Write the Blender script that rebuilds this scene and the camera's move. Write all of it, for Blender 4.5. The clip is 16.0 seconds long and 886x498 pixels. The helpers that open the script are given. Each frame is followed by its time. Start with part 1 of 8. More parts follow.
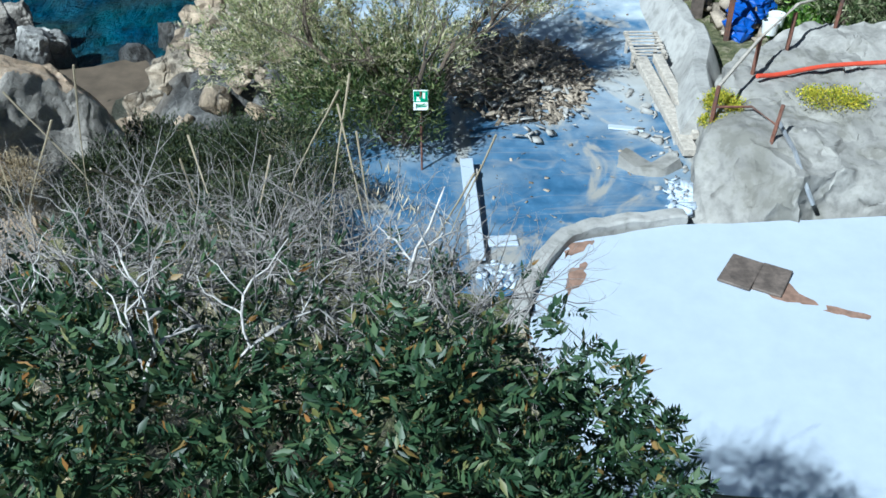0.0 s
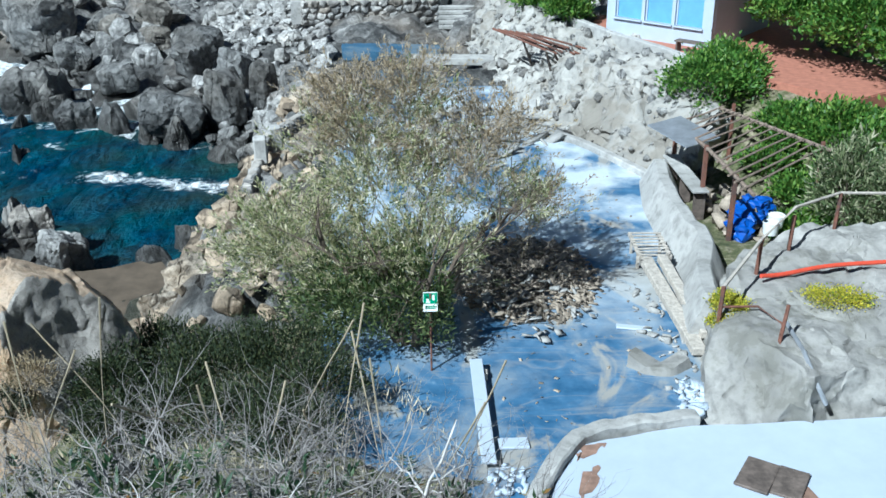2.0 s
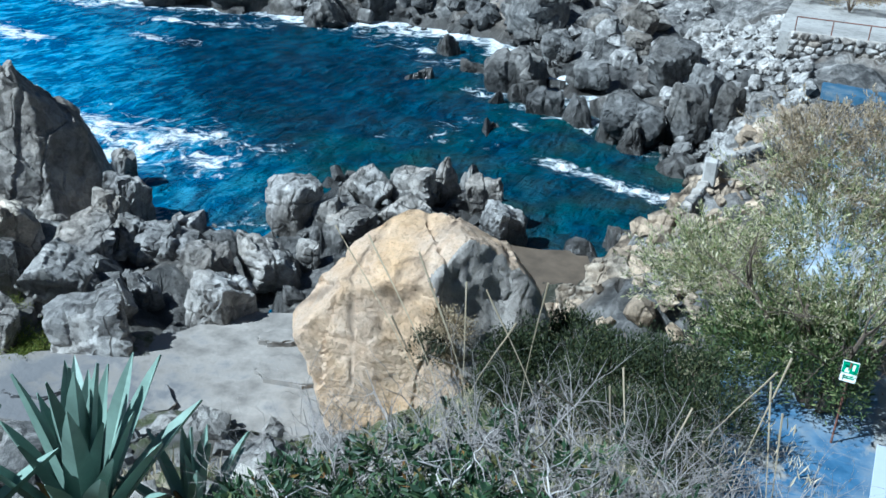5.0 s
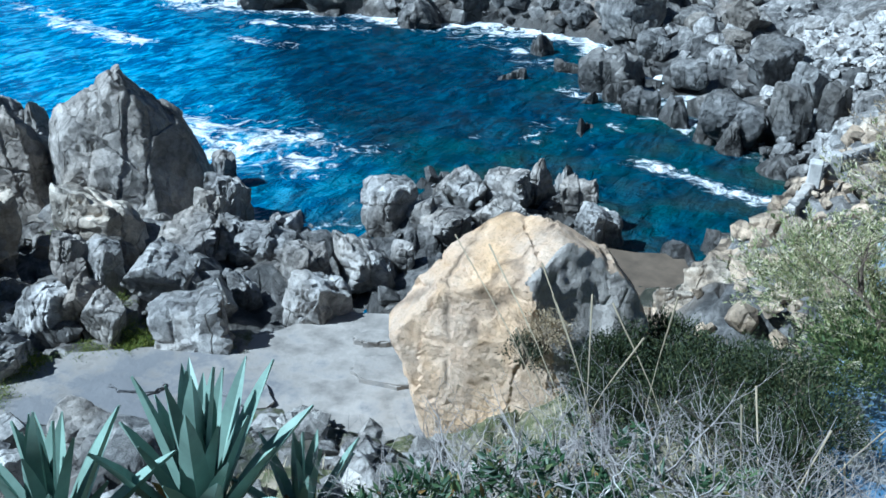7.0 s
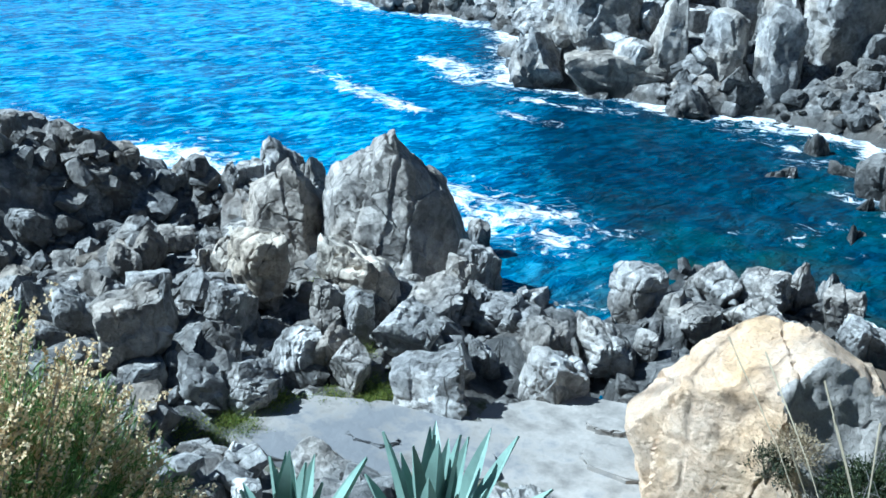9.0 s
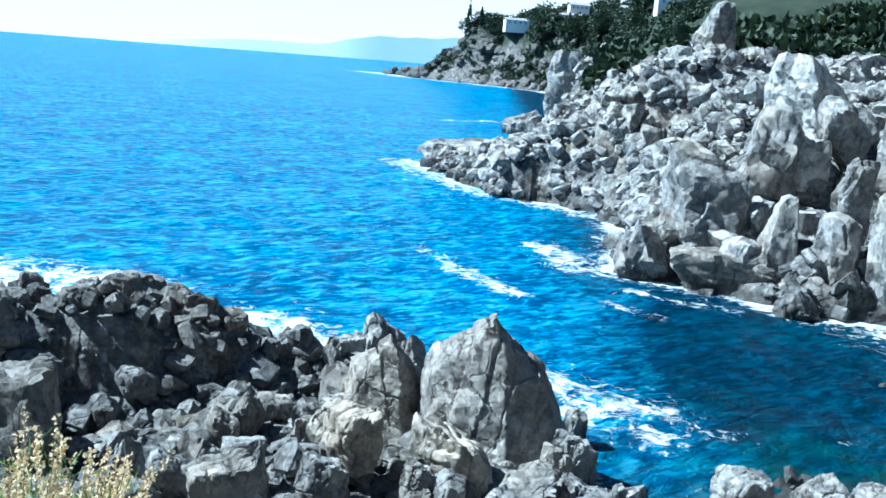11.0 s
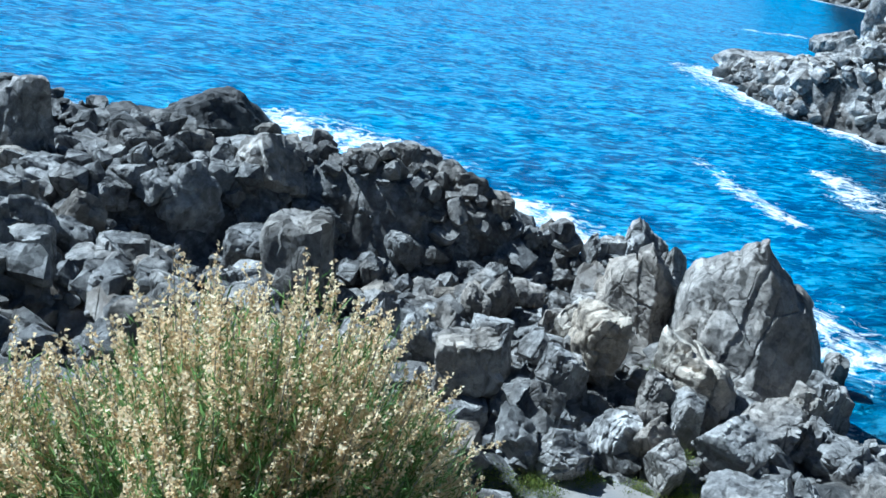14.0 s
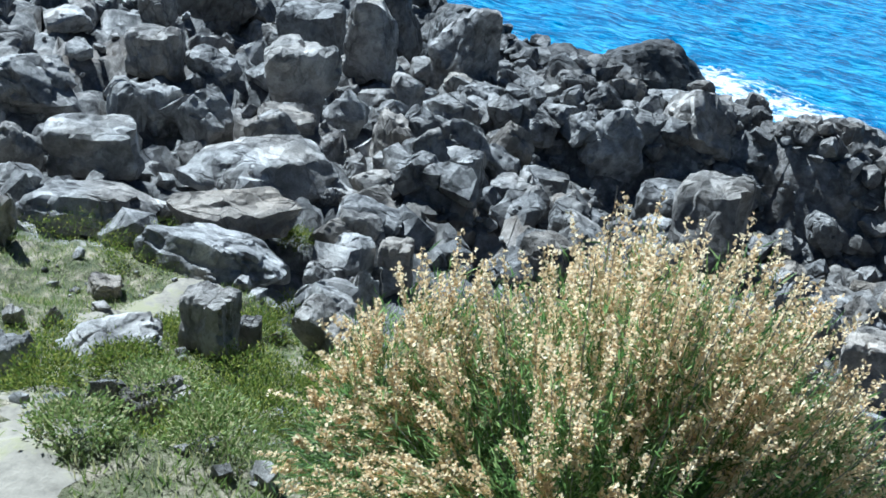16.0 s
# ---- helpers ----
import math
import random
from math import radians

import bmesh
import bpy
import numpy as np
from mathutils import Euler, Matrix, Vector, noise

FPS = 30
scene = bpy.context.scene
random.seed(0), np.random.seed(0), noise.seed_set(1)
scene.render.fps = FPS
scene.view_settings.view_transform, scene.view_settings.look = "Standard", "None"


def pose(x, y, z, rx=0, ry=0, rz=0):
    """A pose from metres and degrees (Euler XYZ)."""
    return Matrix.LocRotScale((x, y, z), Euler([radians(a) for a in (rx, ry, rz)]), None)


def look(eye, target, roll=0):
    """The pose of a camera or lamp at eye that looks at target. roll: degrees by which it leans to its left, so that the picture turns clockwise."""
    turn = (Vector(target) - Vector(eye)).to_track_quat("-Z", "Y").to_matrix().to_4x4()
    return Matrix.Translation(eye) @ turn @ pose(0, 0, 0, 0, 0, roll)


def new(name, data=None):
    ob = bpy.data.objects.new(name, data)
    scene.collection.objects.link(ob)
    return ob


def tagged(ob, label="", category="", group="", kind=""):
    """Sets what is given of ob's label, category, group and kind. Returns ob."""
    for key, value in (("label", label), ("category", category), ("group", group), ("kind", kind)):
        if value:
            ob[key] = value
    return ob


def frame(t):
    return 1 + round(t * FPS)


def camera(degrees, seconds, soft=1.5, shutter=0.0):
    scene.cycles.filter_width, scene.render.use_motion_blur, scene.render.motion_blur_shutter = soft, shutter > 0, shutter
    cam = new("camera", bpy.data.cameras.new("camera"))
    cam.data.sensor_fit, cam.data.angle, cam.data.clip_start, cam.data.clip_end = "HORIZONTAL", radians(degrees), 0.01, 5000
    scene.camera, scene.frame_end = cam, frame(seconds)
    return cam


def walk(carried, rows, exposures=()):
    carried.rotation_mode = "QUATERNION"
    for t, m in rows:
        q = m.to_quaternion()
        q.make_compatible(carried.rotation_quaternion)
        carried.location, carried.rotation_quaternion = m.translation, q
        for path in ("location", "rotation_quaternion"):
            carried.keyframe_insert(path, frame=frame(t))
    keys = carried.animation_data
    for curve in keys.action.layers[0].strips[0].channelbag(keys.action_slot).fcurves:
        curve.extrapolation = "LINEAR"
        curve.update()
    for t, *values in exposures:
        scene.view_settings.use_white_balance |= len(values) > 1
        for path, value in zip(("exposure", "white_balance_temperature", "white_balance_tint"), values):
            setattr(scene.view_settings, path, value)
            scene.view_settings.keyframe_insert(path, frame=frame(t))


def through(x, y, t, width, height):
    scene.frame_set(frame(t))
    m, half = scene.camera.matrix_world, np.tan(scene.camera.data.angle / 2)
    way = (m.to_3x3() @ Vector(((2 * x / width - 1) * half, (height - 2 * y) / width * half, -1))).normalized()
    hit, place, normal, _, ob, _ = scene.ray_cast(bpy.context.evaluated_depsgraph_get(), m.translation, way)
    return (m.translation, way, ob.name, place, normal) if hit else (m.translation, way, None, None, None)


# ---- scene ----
cam = camera(48.5, 16.0, soft=1.6)
import itertools
PATH = [
    (0.0, pose(0.09, 0.27, 15.64, 53.90, 0.12, -0.09)),
    (0.5, pose(0.08, 0.28, 15.69, 58.27, 1.13, -0.19)),
    (1.0, pose(0.07, 0.29, 15.73, 61.45, 1.22, -0.60)),
    (1.5, pose(0.06, 0.27, 15.78, 62.95, 0.72, 0.03)),
    (2.0, pose(0.08, 0.25, 15.85, 65.11, 0.63, 0.22)),
    (2.5, pose(0.06, 0.18, 15.94, 66.75, 0.80, 1.77)),
    (3.0, pose(0.08, 0.14, 15.96, 68.15, 0.44, 4.75)),
    (3.5, pose(0.06, 0.08, 15.98, 67.85, -0.34, 9.00)),
    (4.0, pose(-0.00, 0.01, 16.02, 67.31, -2.10, 14.70)),
    (4.5, pose(-0.00, -0.01, 16.01, 65.98, -2.99, 23.43)),
    (5.0, pose(-0.00, 0.00, 16.00, 65.16, -2.96, 28.38)),
    (5.2, pose(0.01, -0.00, 16.00, 65.61, -2.04, 29.29)),
    (7.3, pose(-0.29, 0.01, 16.00, 64.90, -1.32, 35.02)),
    (7.5, pose(-0.33, -0.01, 16.00, 65.04, -1.32, 36.67)),
    (8.0, pose(-0.42, -0.00, 15.97, 65.43, -1.63, 42.07)),
    (8.5, pose(-0.40, 0.04, 15.95, 66.96, -2.22, 45.74)),
    (9.0, pose(-0.39, -0.07, 16.01, 69.05, -2.19, 48.92)),
    (9.5, pose(-0.34, -0.18, 16.08, 71.63, -1.77, 51.77)),
    (10.0, pose(-0.34, -0.20, 16.12, 74.53, -1.79, 53.83)),
    (10.2, pose(-0.35, -0.21, 16.13, 76.14, -1.39, 54.09)),
    (12.3, pose(-0.28, -0.24, 16.14, 79.58, -10.57, 61.63)),
    (12.5, pose(-0.28, -0.24, 16.15, 79.00, -10.69, 63.48)),
    (13.0, pose(-0.31, -0.24, 16.13, 77.66, -9.98, 67.33)),
    (13.5, pose(-0.35, -0.24, 16.10, 74.85, -9.92, 69.23)),
    (14.0, pose(-0.44, -0.24, 16.05, 71.19, -9.05, 72.70)),
    (14.5, pose(-0.50, -0.28, 15.99, 68.77, -8.83, 77.36)),
    (15.0, pose(-0.55, -0.32, 15.96, 67.23, -9.63, 82.05)),
    (15.5, pose(-0.57, -0.39, 15.95, 66.00, -9.76, 88.23)),
    (16.0, pose(-0.59, -0.44, 15.93, 64.26, -9.93, 98.31)),
]
walk(cam, PATH, [(0.0, 0.62, 5200, 0), (5.2, 0.70, 4900, 0), (7.3, 0.85, 4720, 0), (10.2, 1.3, 4750, -4), (12.3, 0.98, 4700, -3), (14.0, 0.98, 4800, 0), (16.0, 1.12, 5000, 2)])

# ---- sky and sun ----
SUN_YAW, SUN_UP = 139.0, 46.0          # degrees left of +y, degrees above the horizon
world = bpy.data.worlds.new("world")
scene.world = world
world.use_nodes = True
wn = world.node_tree
sky = wn.nodes.new("ShaderNodeTexSky")
sky.sky_type, sky.sun_disc = "NISHITA", False
sky.sun_elevation, sky.sun_rotation = radians(SUN_UP), radians(-SUN_YAW)
sky.air_density, sky.dust_density, sky.ozone_density = 1.0, 0.2, 2.5
way = wn.nodes.new("ShaderNodeTexCoord")
split = wn.nodes.new("ShaderNodeSeparateXYZ")
wn.links.new(way.outputs["Generated"], split.inputs[0])
haze = wn.nodes.new("ShaderNodeValToRGB")          # bright sea haze low over the horizon, all the way round
haze.color_ramp.elements[0].position, haze.color_ramp.elements[0].color = 0.0, (0.95, 0.95, 0.95, 1)
haze.color_ramp.elements[1].position, haze.color_ramp.elements[1].color = 0.12, (0.8, 0.8, 0.8, 1)
fade = haze.color_ramp.elements.new(0.19)
fade.color = (0, 0, 0, 1)
wn.links.new(split.outputs[2], haze.inputs[0])
blend = wn.nodes.new("ShaderNodeMix")
blend.data_type = "RGBA"
wn.links.new(haze.outputs[0], blend.inputs[0])
lift = wn.nodes.new("ShaderNodeMix")
lift.data_type, lift.blend_type = "RGBA", "MULTIPLY"
lift.inputs[0].default_value = 1.0
wn.links.new(sky.outputs[0], lift.inputs[6])
lift.inputs[7].default_value = (2.4, 2.4, 2.4, 1)
wn.links.new(lift.outputs[2], blend.inputs[6])
blend.inputs[7].default_value = (66, 66, 63, 1)
wn.links.new(blend.outputs[2], wn.nodes["Background"].inputs[0])
wn.nodes["Background"].inputs[1].default_value = 0.009
to_sun = Vector((-math.sin(radians(SUN_YAW)) * math.cos(radians(SUN_UP)),
                 math.cos(radians(SUN_YAW)) * math.cos(radians(SUN_UP)), math.sin(radians(SUN_UP))))
sun_data = bpy.data.lights.new("sun", "SUN")
sun_data.energy, sun_data.angle, sun_data.color = 5.0, radians(0.5), (1.0, 0.95, 0.87)
sun = new("sun", sun_data)
sun.matrix_world = look(to_sun * 50, (0, 0, 0))


# ---- small tools ----
def material(name):
    m = bpy.data.materials.new(name)
    m.use_nodes = True
    nt = m.node_tree
    return m, nt, nt.nodes["Principled BSDF"]


def node(nt, kind, **inputs):
    n = nt.nodes.new(kind)
    for key, value in inputs.items():
        n.inputs[key.replace("_", " ")].default_value = value
    return n


def ramp(nt, src, stops):
    """A colour ramp fed by src; stops: (position, colour)."""
    r = nt.nodes.new("ShaderNodeValToRGB")
    el = r.color_ramp.elements
    while len(el) < len(stops):
        el.new(0.5)
    for e, (p, c) in zip(el, stops):
        e.position, e.color = p, (*c, 1) if len(c) == 3 else c
    nt.links.new(src, r.inputs[0])
    return r.outputs[0]


def grey(v):
    return (v, v, v)


def mix(nt, fac, a, b, mode="MIX"):
    m = nt.nodes.new("ShaderNodeMix")
    m.data_type, m.blend_type = "RGBA", mode
    for sock, val in ((m.inputs[0], fac), (m.inputs[6], a), (m.inputs[7], b)):
        if isinstance(val, (int, float)):
            sock.default_value = val
        elif isinstance(val, tuple):
            sock.default_value = (*val, 1)
        else:
            nt.links.new(val, sock)
    return m.outputs[2]


def math_node(nt, op, a, b=0.0):
    m = nt.nodes.new("ShaderNodeMath")
    m.operation = op
    for sock, val in ((m.inputs[0], a), (m.inputs[1], b)):
        if isinstance(val, (int, float)):
            sock.default_value = val
        else:
            nt.links.new(val, sock)
    return m.outputs[0]


def position(nt, scale=(1, 1, 1)):
    g = nt.nodes.new("ShaderNodeNewGeometry")
    v = nt.nodes.new("ShaderNodeVectorMath")
    v.operation = "MULTIPLY"
    v.inputs[1].default_value = scale
    nt.links.new(g.outputs["Position"], v.inputs[0])
    return v.outputs[0]


def noise_tex(nt, vec, scale, detail=5, rough=0.55, distortion=0.0):
    n = node(nt, "ShaderNodeTexNoise", Scale=scale, Detail=detail, Roughness=rough, Distortion=distortion)
    nt.links.new(vec, n.inputs["Vector"])
    return n.outputs[0]


def bump(nt, bsdf, height, strength, distance):
    b = node(nt, "ShaderNodeBump", Strength=strength, Distance=distance)
    nt.links.new(height, b.inputs["Height"])
    nt.links.new(b.outputs[0], bsdf.inputs["Normal"])


def random_of(nt, island=False):
    if island:
        return nt.nodes.new("ShaderNodeNewGeometry").outputs["Random Per Island"]
    return nt.nodes.new("ShaderNodeObjectInfo").outputs["Random"]


# ---- materials ----
def facets(nt, vec, scale):
    """Broken faces: each cell of a net is a plane with a tilt of its own. Gives its height in metres and a random number per face."""
    cells = node(nt, "ShaderNodeTexVoronoi", Scale=scale)
    nt.links.new(vec, cells.inputs["Vector"])
    off, tilt, along = (nt.nodes.new("ShaderNodeVectorMath") for _ in range(3))
    off.operation, tilt.operation, along.operation = "SUBTRACT", "SUBTRACT", "DOT_PRODUCT"
    nt.links.new(vec, off.inputs[0])
    nt.links.new(cells.outputs["Position"], off.inputs[1])
    nt.links.new(cells.outputs["Color"], tilt.inputs[0])
    tilt.inputs[1].default_value = (0.5, 0.5, 0.5)
    nt.links.new(off.outputs["Vector"], along.inputs[0])
    nt.links.new(tilt.outputs["Vector"], along.inputs[1])
    pick = nt.nodes.new("ShaderNodeSeparateColor")
    nt.links.new(cells.outputs["Color"], pick.inputs[0])
    return along.outputs["Value"], pick.outputs[0]


def rock_material(name, dark, mid, pale, tint, tint_amount, wet=True, crack_scale=0.9, loose=False, relief=0.42, face=1.5, patchy=1.0, tilt=1.0):
    m, nt, b = material(name)
    pos = position(nt)
    big = noise_tex(nt, pos, 0.3, 4)
    fine = noise_tex(nt, pos, 2.6, 10, 0.7)
    grain = noise_tex(nt, pos, 16.0, 6, 0.75)
    col = ramp(nt, fine, [(0.27, dark), (0.38, mid), (0.60, pale)])
    col = mix(nt, 0.3, col, ramp(nt, random_of(nt, True), [(0.0, dark), (0.4, mid), (1.0, pale)]))
    if not loose:
        own = random_of(nt)
        col = mix(nt, 0.32, col, ramp(nt, own, [(0.0, dark), (0.5, mid), (1.0, pale)]))
        col = mix(nt, ramp(nt, math_node(nt, "FRACT", math_node(nt, "MULTIPLY", own, 7.3)), [(0.6, grey(0)), (0.95, grey(0.55))]), col, tint)
    warm = ramp(nt, big, [(0.46, grey(0)), (0.64, grey(1))])
    col = mix(nt, math_node(nt, "MULTIPLY", warm, tint_amount), col, tint)
    stain = ramp(nt, noise_tex(nt, pos, 0.75, 9, 0.68, 0.4), [(0.40, grey(0.42)), (0.53, grey(1))])
    col = mix(nt, 0.75 * patchy, col, stain, "MULTIPLY")
    spots = ramp(nt, grain, [(0.34, grey(0.3)), (0.48, grey(1))])
    col = mix(nt, 0.5, col, spots, "MULTIPLY")
    # joints: edges of long, bent cells, broken off where the rock is whole
    bent = nt.nodes.new("ShaderNodeVectorMath")
    bent.operation = "MULTIPLY_ADD"
    nvec = node(nt, "ShaderNodeTexNoise", Scale=0.9, Detail=3.0)
    nt.links.new(pos, nvec.inputs["Vector"])
    nt.links.new(nvec.outputs[1], bent.inputs[0])
    bent.inputs[1].default_value = (0.8, 0.8, 0.8)
    lay = nt.nodes.new("ShaderNodeMapping")
    lay.inputs["Rotation"].default_value = (0.35, 0.5, 0.4)
    lay.inputs["Scale"].default_value = (1.5, 0.8, 0.3)
    nt.links.new(pos, lay.inputs[0])
    nt.links.new(lay.outputs[0], bent.inputs[2])
    cells = node(nt, "ShaderNodeTexVoronoi", Scale=crack_scale)
    cells.feature = "DISTANCE_TO_EDGE"
    nt.links.new(bent.outputs[0], cells.inputs["Vector"])
    crack = ramp(nt, cells.outputs["Distance"], [(0.0, grey(0)), (0.05, grey(1))])
    whole = ramp(nt, noise_tex(nt, pos, 0.8, 3), [(0.46, grey(1)), (0.56, grey(0))])
    crack = mix(nt, whole, crack, grey(1.0))
    col = mix(nt, 0.5, col, crack, "MULTIPLY")
    if wet:                                       # dark, smooth band that the waves keep wet
        sep = nt.nodes.new("ShaderNodeSeparateXYZ")
        nt.links.new(pos, sep.inputs[0])
        edge = math_node(nt, "ADD", sep.outputs[2], math_node(nt, "MULTIPLY", fine, 1.1))
        wetness = ramp(nt, math_node(nt, "MULTIPLY", edge, 0.4), [(0.45, grey(1)), (0.85, grey(0))])
        col = mix(nt, math_node(nt, "MULTIPLY", wetness, 0.8), col, (0.025, 0.024, 0.022))
        nt.links.new(ramp(nt, wetness, [(0, grey(0.85)), (1, grey(0.3))]), b.inputs["Roughness"])
    else:
        b.inputs["Roughness"].default_value = 0.88
    lean = nt.nodes.new("ShaderNodeVectorMath")
    lean.operation = "MULTIPLY_ADD"
    nt.links.new(nvec.outputs[1], lean.inputs[0])
    lean.inputs[1].default_value = (0.35, 0.35, 0.35)
    nt.links.new(pos, lean.inputs[2])
    large, tone = facets(nt, lean.outputs[0], face)
    small, tone2 = facets(nt, lean.outputs[0], face * 2.9)
    shade = math_node(nt, "MULTIPLY", ramp(nt, tone, [(0.0, grey(0.62)), (1.0, grey(1.0))]), ramp(nt, tone2, [(0.0, grey(0.7)), (0.6, grey(1.0))]))
    nt.links.new(mix(nt, 0.85 * patchy, col, shade, "MULTIPLY"), b.inputs["Base Color"])
    h = math_node(nt, "ADD", math_node(nt, "MULTIPLY", large, 0.9 * tilt), math_node(nt, "MULTIPLY", small, 0.75 * tilt))
    h = math_node(nt, "ADD", h, math_node(nt, "MULTIPLY", fine, 0.34 * relief))
    h = math_node(nt, "ADD", h, math_node(nt, "MULTIPLY", grain, 0.10 * relief))
    h = math_node(nt, "ADD", h, math_node(nt, "MULTIPLY", crack, 0.16 * relief))
    bump(nt, b, h, 1.0, 1.0)
    return m


MAT_ROCK = rock_material("grey_rock", (0.05, 0.05, 0.054), (0.30, 0.295, 0.287), (0.74, 0.72, 0.68), (0.42, 0.345, 0.26), 0.4)
MAT_SCREE = rock_material("loose_rock", (0.04, 0.04, 0.043), (0.25, 0.246, 0.24), (0.66, 0.642, 0.605), (0.33, 0.27, 0.2), 0.35, loose=True)
# wet dark stone; the far shores' shade is put into this colour too
MAT_DARKROCK = rock_material("wet_shaded_rock", (0.035, 0.035, 0.038), (0.13, 0.13, 0.128), (0.36, 0.355, 0.34), (0.26, 0.22, 0.17), 0.3)
MAT_HEAD = rock_material("headland_rock", (0.04, 0.04, 0.043), (0.27, 0.265, 0.257), (0.70, 0.68, 0.645), (0.46, 0.38, 0.28), 0.4, crack_scale=0.35, face=0.45)
MAT_HEADSCREE = rock_material("headland_loose_rock", (0.04, 0.04, 0.043), (0.28, 0.275, 0.266), (0.70, 0.68, 0.645), (0.36, 0.3, 0.22), 0.4, loose=True, crack_scale=0.35, face=0.6)
MAT_BLACK = rock_material("black_wet_rock", (0.015, 0.015, 0.017), (0.05, 0.05, 0.052), (0.16, 0.158, 0.15), (0.1, 0.085, 0.07), 0.3)
MAT_RUBBLE = rock_material("pale_rubble", (0.10, 0.097, 0.094), (0.44, 0.43, 0.41), (0.80, 0.78, 0.745), (0.5, 0.43, 0.35), 0.35, loose=True)
MAT_TAN = rock_material("tan_rock", (0.22, 0.18, 0.13), (0.52, 0.44, 0.34), (0.76, 0.67, 0.55), (0.62, 0.46, 0.30), 0.6)
# grey rock toned down: the ridge's shade is partly put into its colour
MAT_RIDGE = rock_material("ridge_rock", (0.03, 0.03, 0.033), (0.17, 0.168, 0.164), (0.50, 0.488, 0.462), (0.33, 0.27, 0.2), 0.35)
MAT_WARM = rock_material("cream_rock", (0.12, 0.105, 0.09), (0.46, 0.41, 0.34), (0.86, 0.79, 0.68), (0.62, 0.5, 0.36), 0.5)
MAT_CHALK = rock_material("whitish_rock", (0.40, 0.39, 0.37), (0.66, 0.645, 0.61), (0.86, 0.84, 0.80), (0.75, 0.68, 0.56), 0.3, wet=False, crack_scale=0.2, relief=0.3, face=0.9)
MAT_OCHRE = rock_material("ochre_rock", (0.42, 0.29, 0.19), (0.70, 0.52, 0.36), (0.86, 0.71, 0.55), (0.70, 0.44, 0.19), 0.65, wet=False, crack_scale=0.35, relief=0.5, face=2.4, patchy=0.2, tilt=0.55)


MAT_LICHEN = rock_material("lichen_rock", (0.26, 0.235, 0.205), (0.46, 0.425, 0.385), (0.64, 0.60, 0.55), (0.42, 0.34, 0.26), 0.5, wet=False, crack_scale=0.6, relief=0.35, face=2.0, patchy=0.35, tilt=0.4)


def ground_material():
    """Rock by the sea, earth and low growth up the slope, wooded hills far off."""
    m, nt, b = material("coast_ground")
    pos = position(nt)
    fine = noise_tex(nt, pos, 2.2, 9, 0.68)
    grain = noise_tex(nt, pos, 17.0, 4, 0.7)
    big = noise_tex(nt, pos, 0.22, 4)
    rock = ramp(nt, fine, [(0.32, (0.05, 0.05, 0.053)), (0.47, (0.13, 0.128, 0.123)), (0.66, (0.31, 0.30, 0.285))])
    nvec = node(nt, "ShaderNodeTexNoise", Scale=0.9, Detail=3.0)
    nt.links.new(pos, nvec.inputs["Vector"])
    bent = nt.nodes.new("ShaderNodeVectorMath")
    bent.operation = "MULTIPLY_ADD"
    nt.links.new(nvec.outputs[1], bent.inputs[0])
    bent.inputs[1].default_value = (0.5, 0.5, 0.5)
    nt.links.new(pos, bent.inputs[2])
    large, tone = facets(nt, bent.outputs[0], 0.55)
    small, tone2 = facets(nt, bent.outputs[0], 1.5)
    rock = mix(nt, 1.0, rock, math_node(nt, "MULTIPLY", ramp(nt, tone, [(0.0, grey(0.55)), (1.0, grey(1.3))]), ramp(nt, tone2, [(0.0, grey(0.6)), (0.7, grey(1.2))])), "MULTIPLY")
    rock = mix(nt, math_node(nt, "MULTIPLY", ramp(nt, big, [(0.5, grey(0)), (0.7, grey(1))]), 0.4), rock, (0.34, 0.27, 0.2))
    earth = ramp(nt, fine, [(0.36, (0.05, 0.065, 0.022)), (0.5, (0.14, 0.145, 0.065)), (0.62, (0.36, 0.31, 0.22))])
    wood = ramp(nt, noise_tex(nt, pos, 0.12, 8, 0.7), [(0.35, (0.008, 0.014, 0.008)), (0.55, (0.022, 0.034, 0.016)), (0.75, (0.045, 0.05, 0.03))])
    a = nt.nodes.new("ShaderNodeAttribute")
    a.attribute_name = "cover"
    sep = nt.nodes.new("ShaderNodeSeparateColor")
    nt.links.new(a.outputs["Color"], sep.inputs[0])
    edge = math_node(nt, "ADD", sep.outputs[0], math_node(nt, "MULTIPLY", math_node(nt, "SUBTRACT", fine, 0.5), 0.8))
    col = mix(nt, ramp(nt, edge, [(0.42, grey(0)), (0.58, grey(1))]), earth, rock)
    col = mix(nt, ramp(nt, sep.outputs[1], [(0.3, grey(0)), (0.7, grey(1))]), col, wood)
    z = nt.nodes.new("ShaderNodeSeparateXYZ")
    nt.links.new(pos, z.inputs[0])
    level = math_node(nt, "ADD", z.outputs[2], math_node(nt, "MULTIPLY", fine, 1.1))
    wetness = ramp(nt, math_node(nt, "MULTIPLY", level, 0.4), [(0.45, grey(1)), (0.8, grey(0))])
    col = mix(nt, math_node(nt, "MULTIPLY", wetness, 0.8), col, (0.035, 0.034, 0.032))
    nt.links.new(col, b.inputs["Base Color"])
    nt.links.new(ramp(nt, wetness, [(0, grey(0.9)), (1, grey(0.35))]), b.inputs["Roughness"])
    rise = math_node(nt, "MULTIPLY", math_node(nt, "ADD", large, math_node(nt, "MULTIPLY", small, 0.9)), sep.outputs[0])
    h = math_node(nt, "ADD", math_node(nt, "MULTIPLY", fine, 0.25), math_node(nt, "MULTIPLY", grain, 0.05))
    bump(nt, b, math_node(nt, "ADD", h, rise), 1.0, 1.0)
    return m


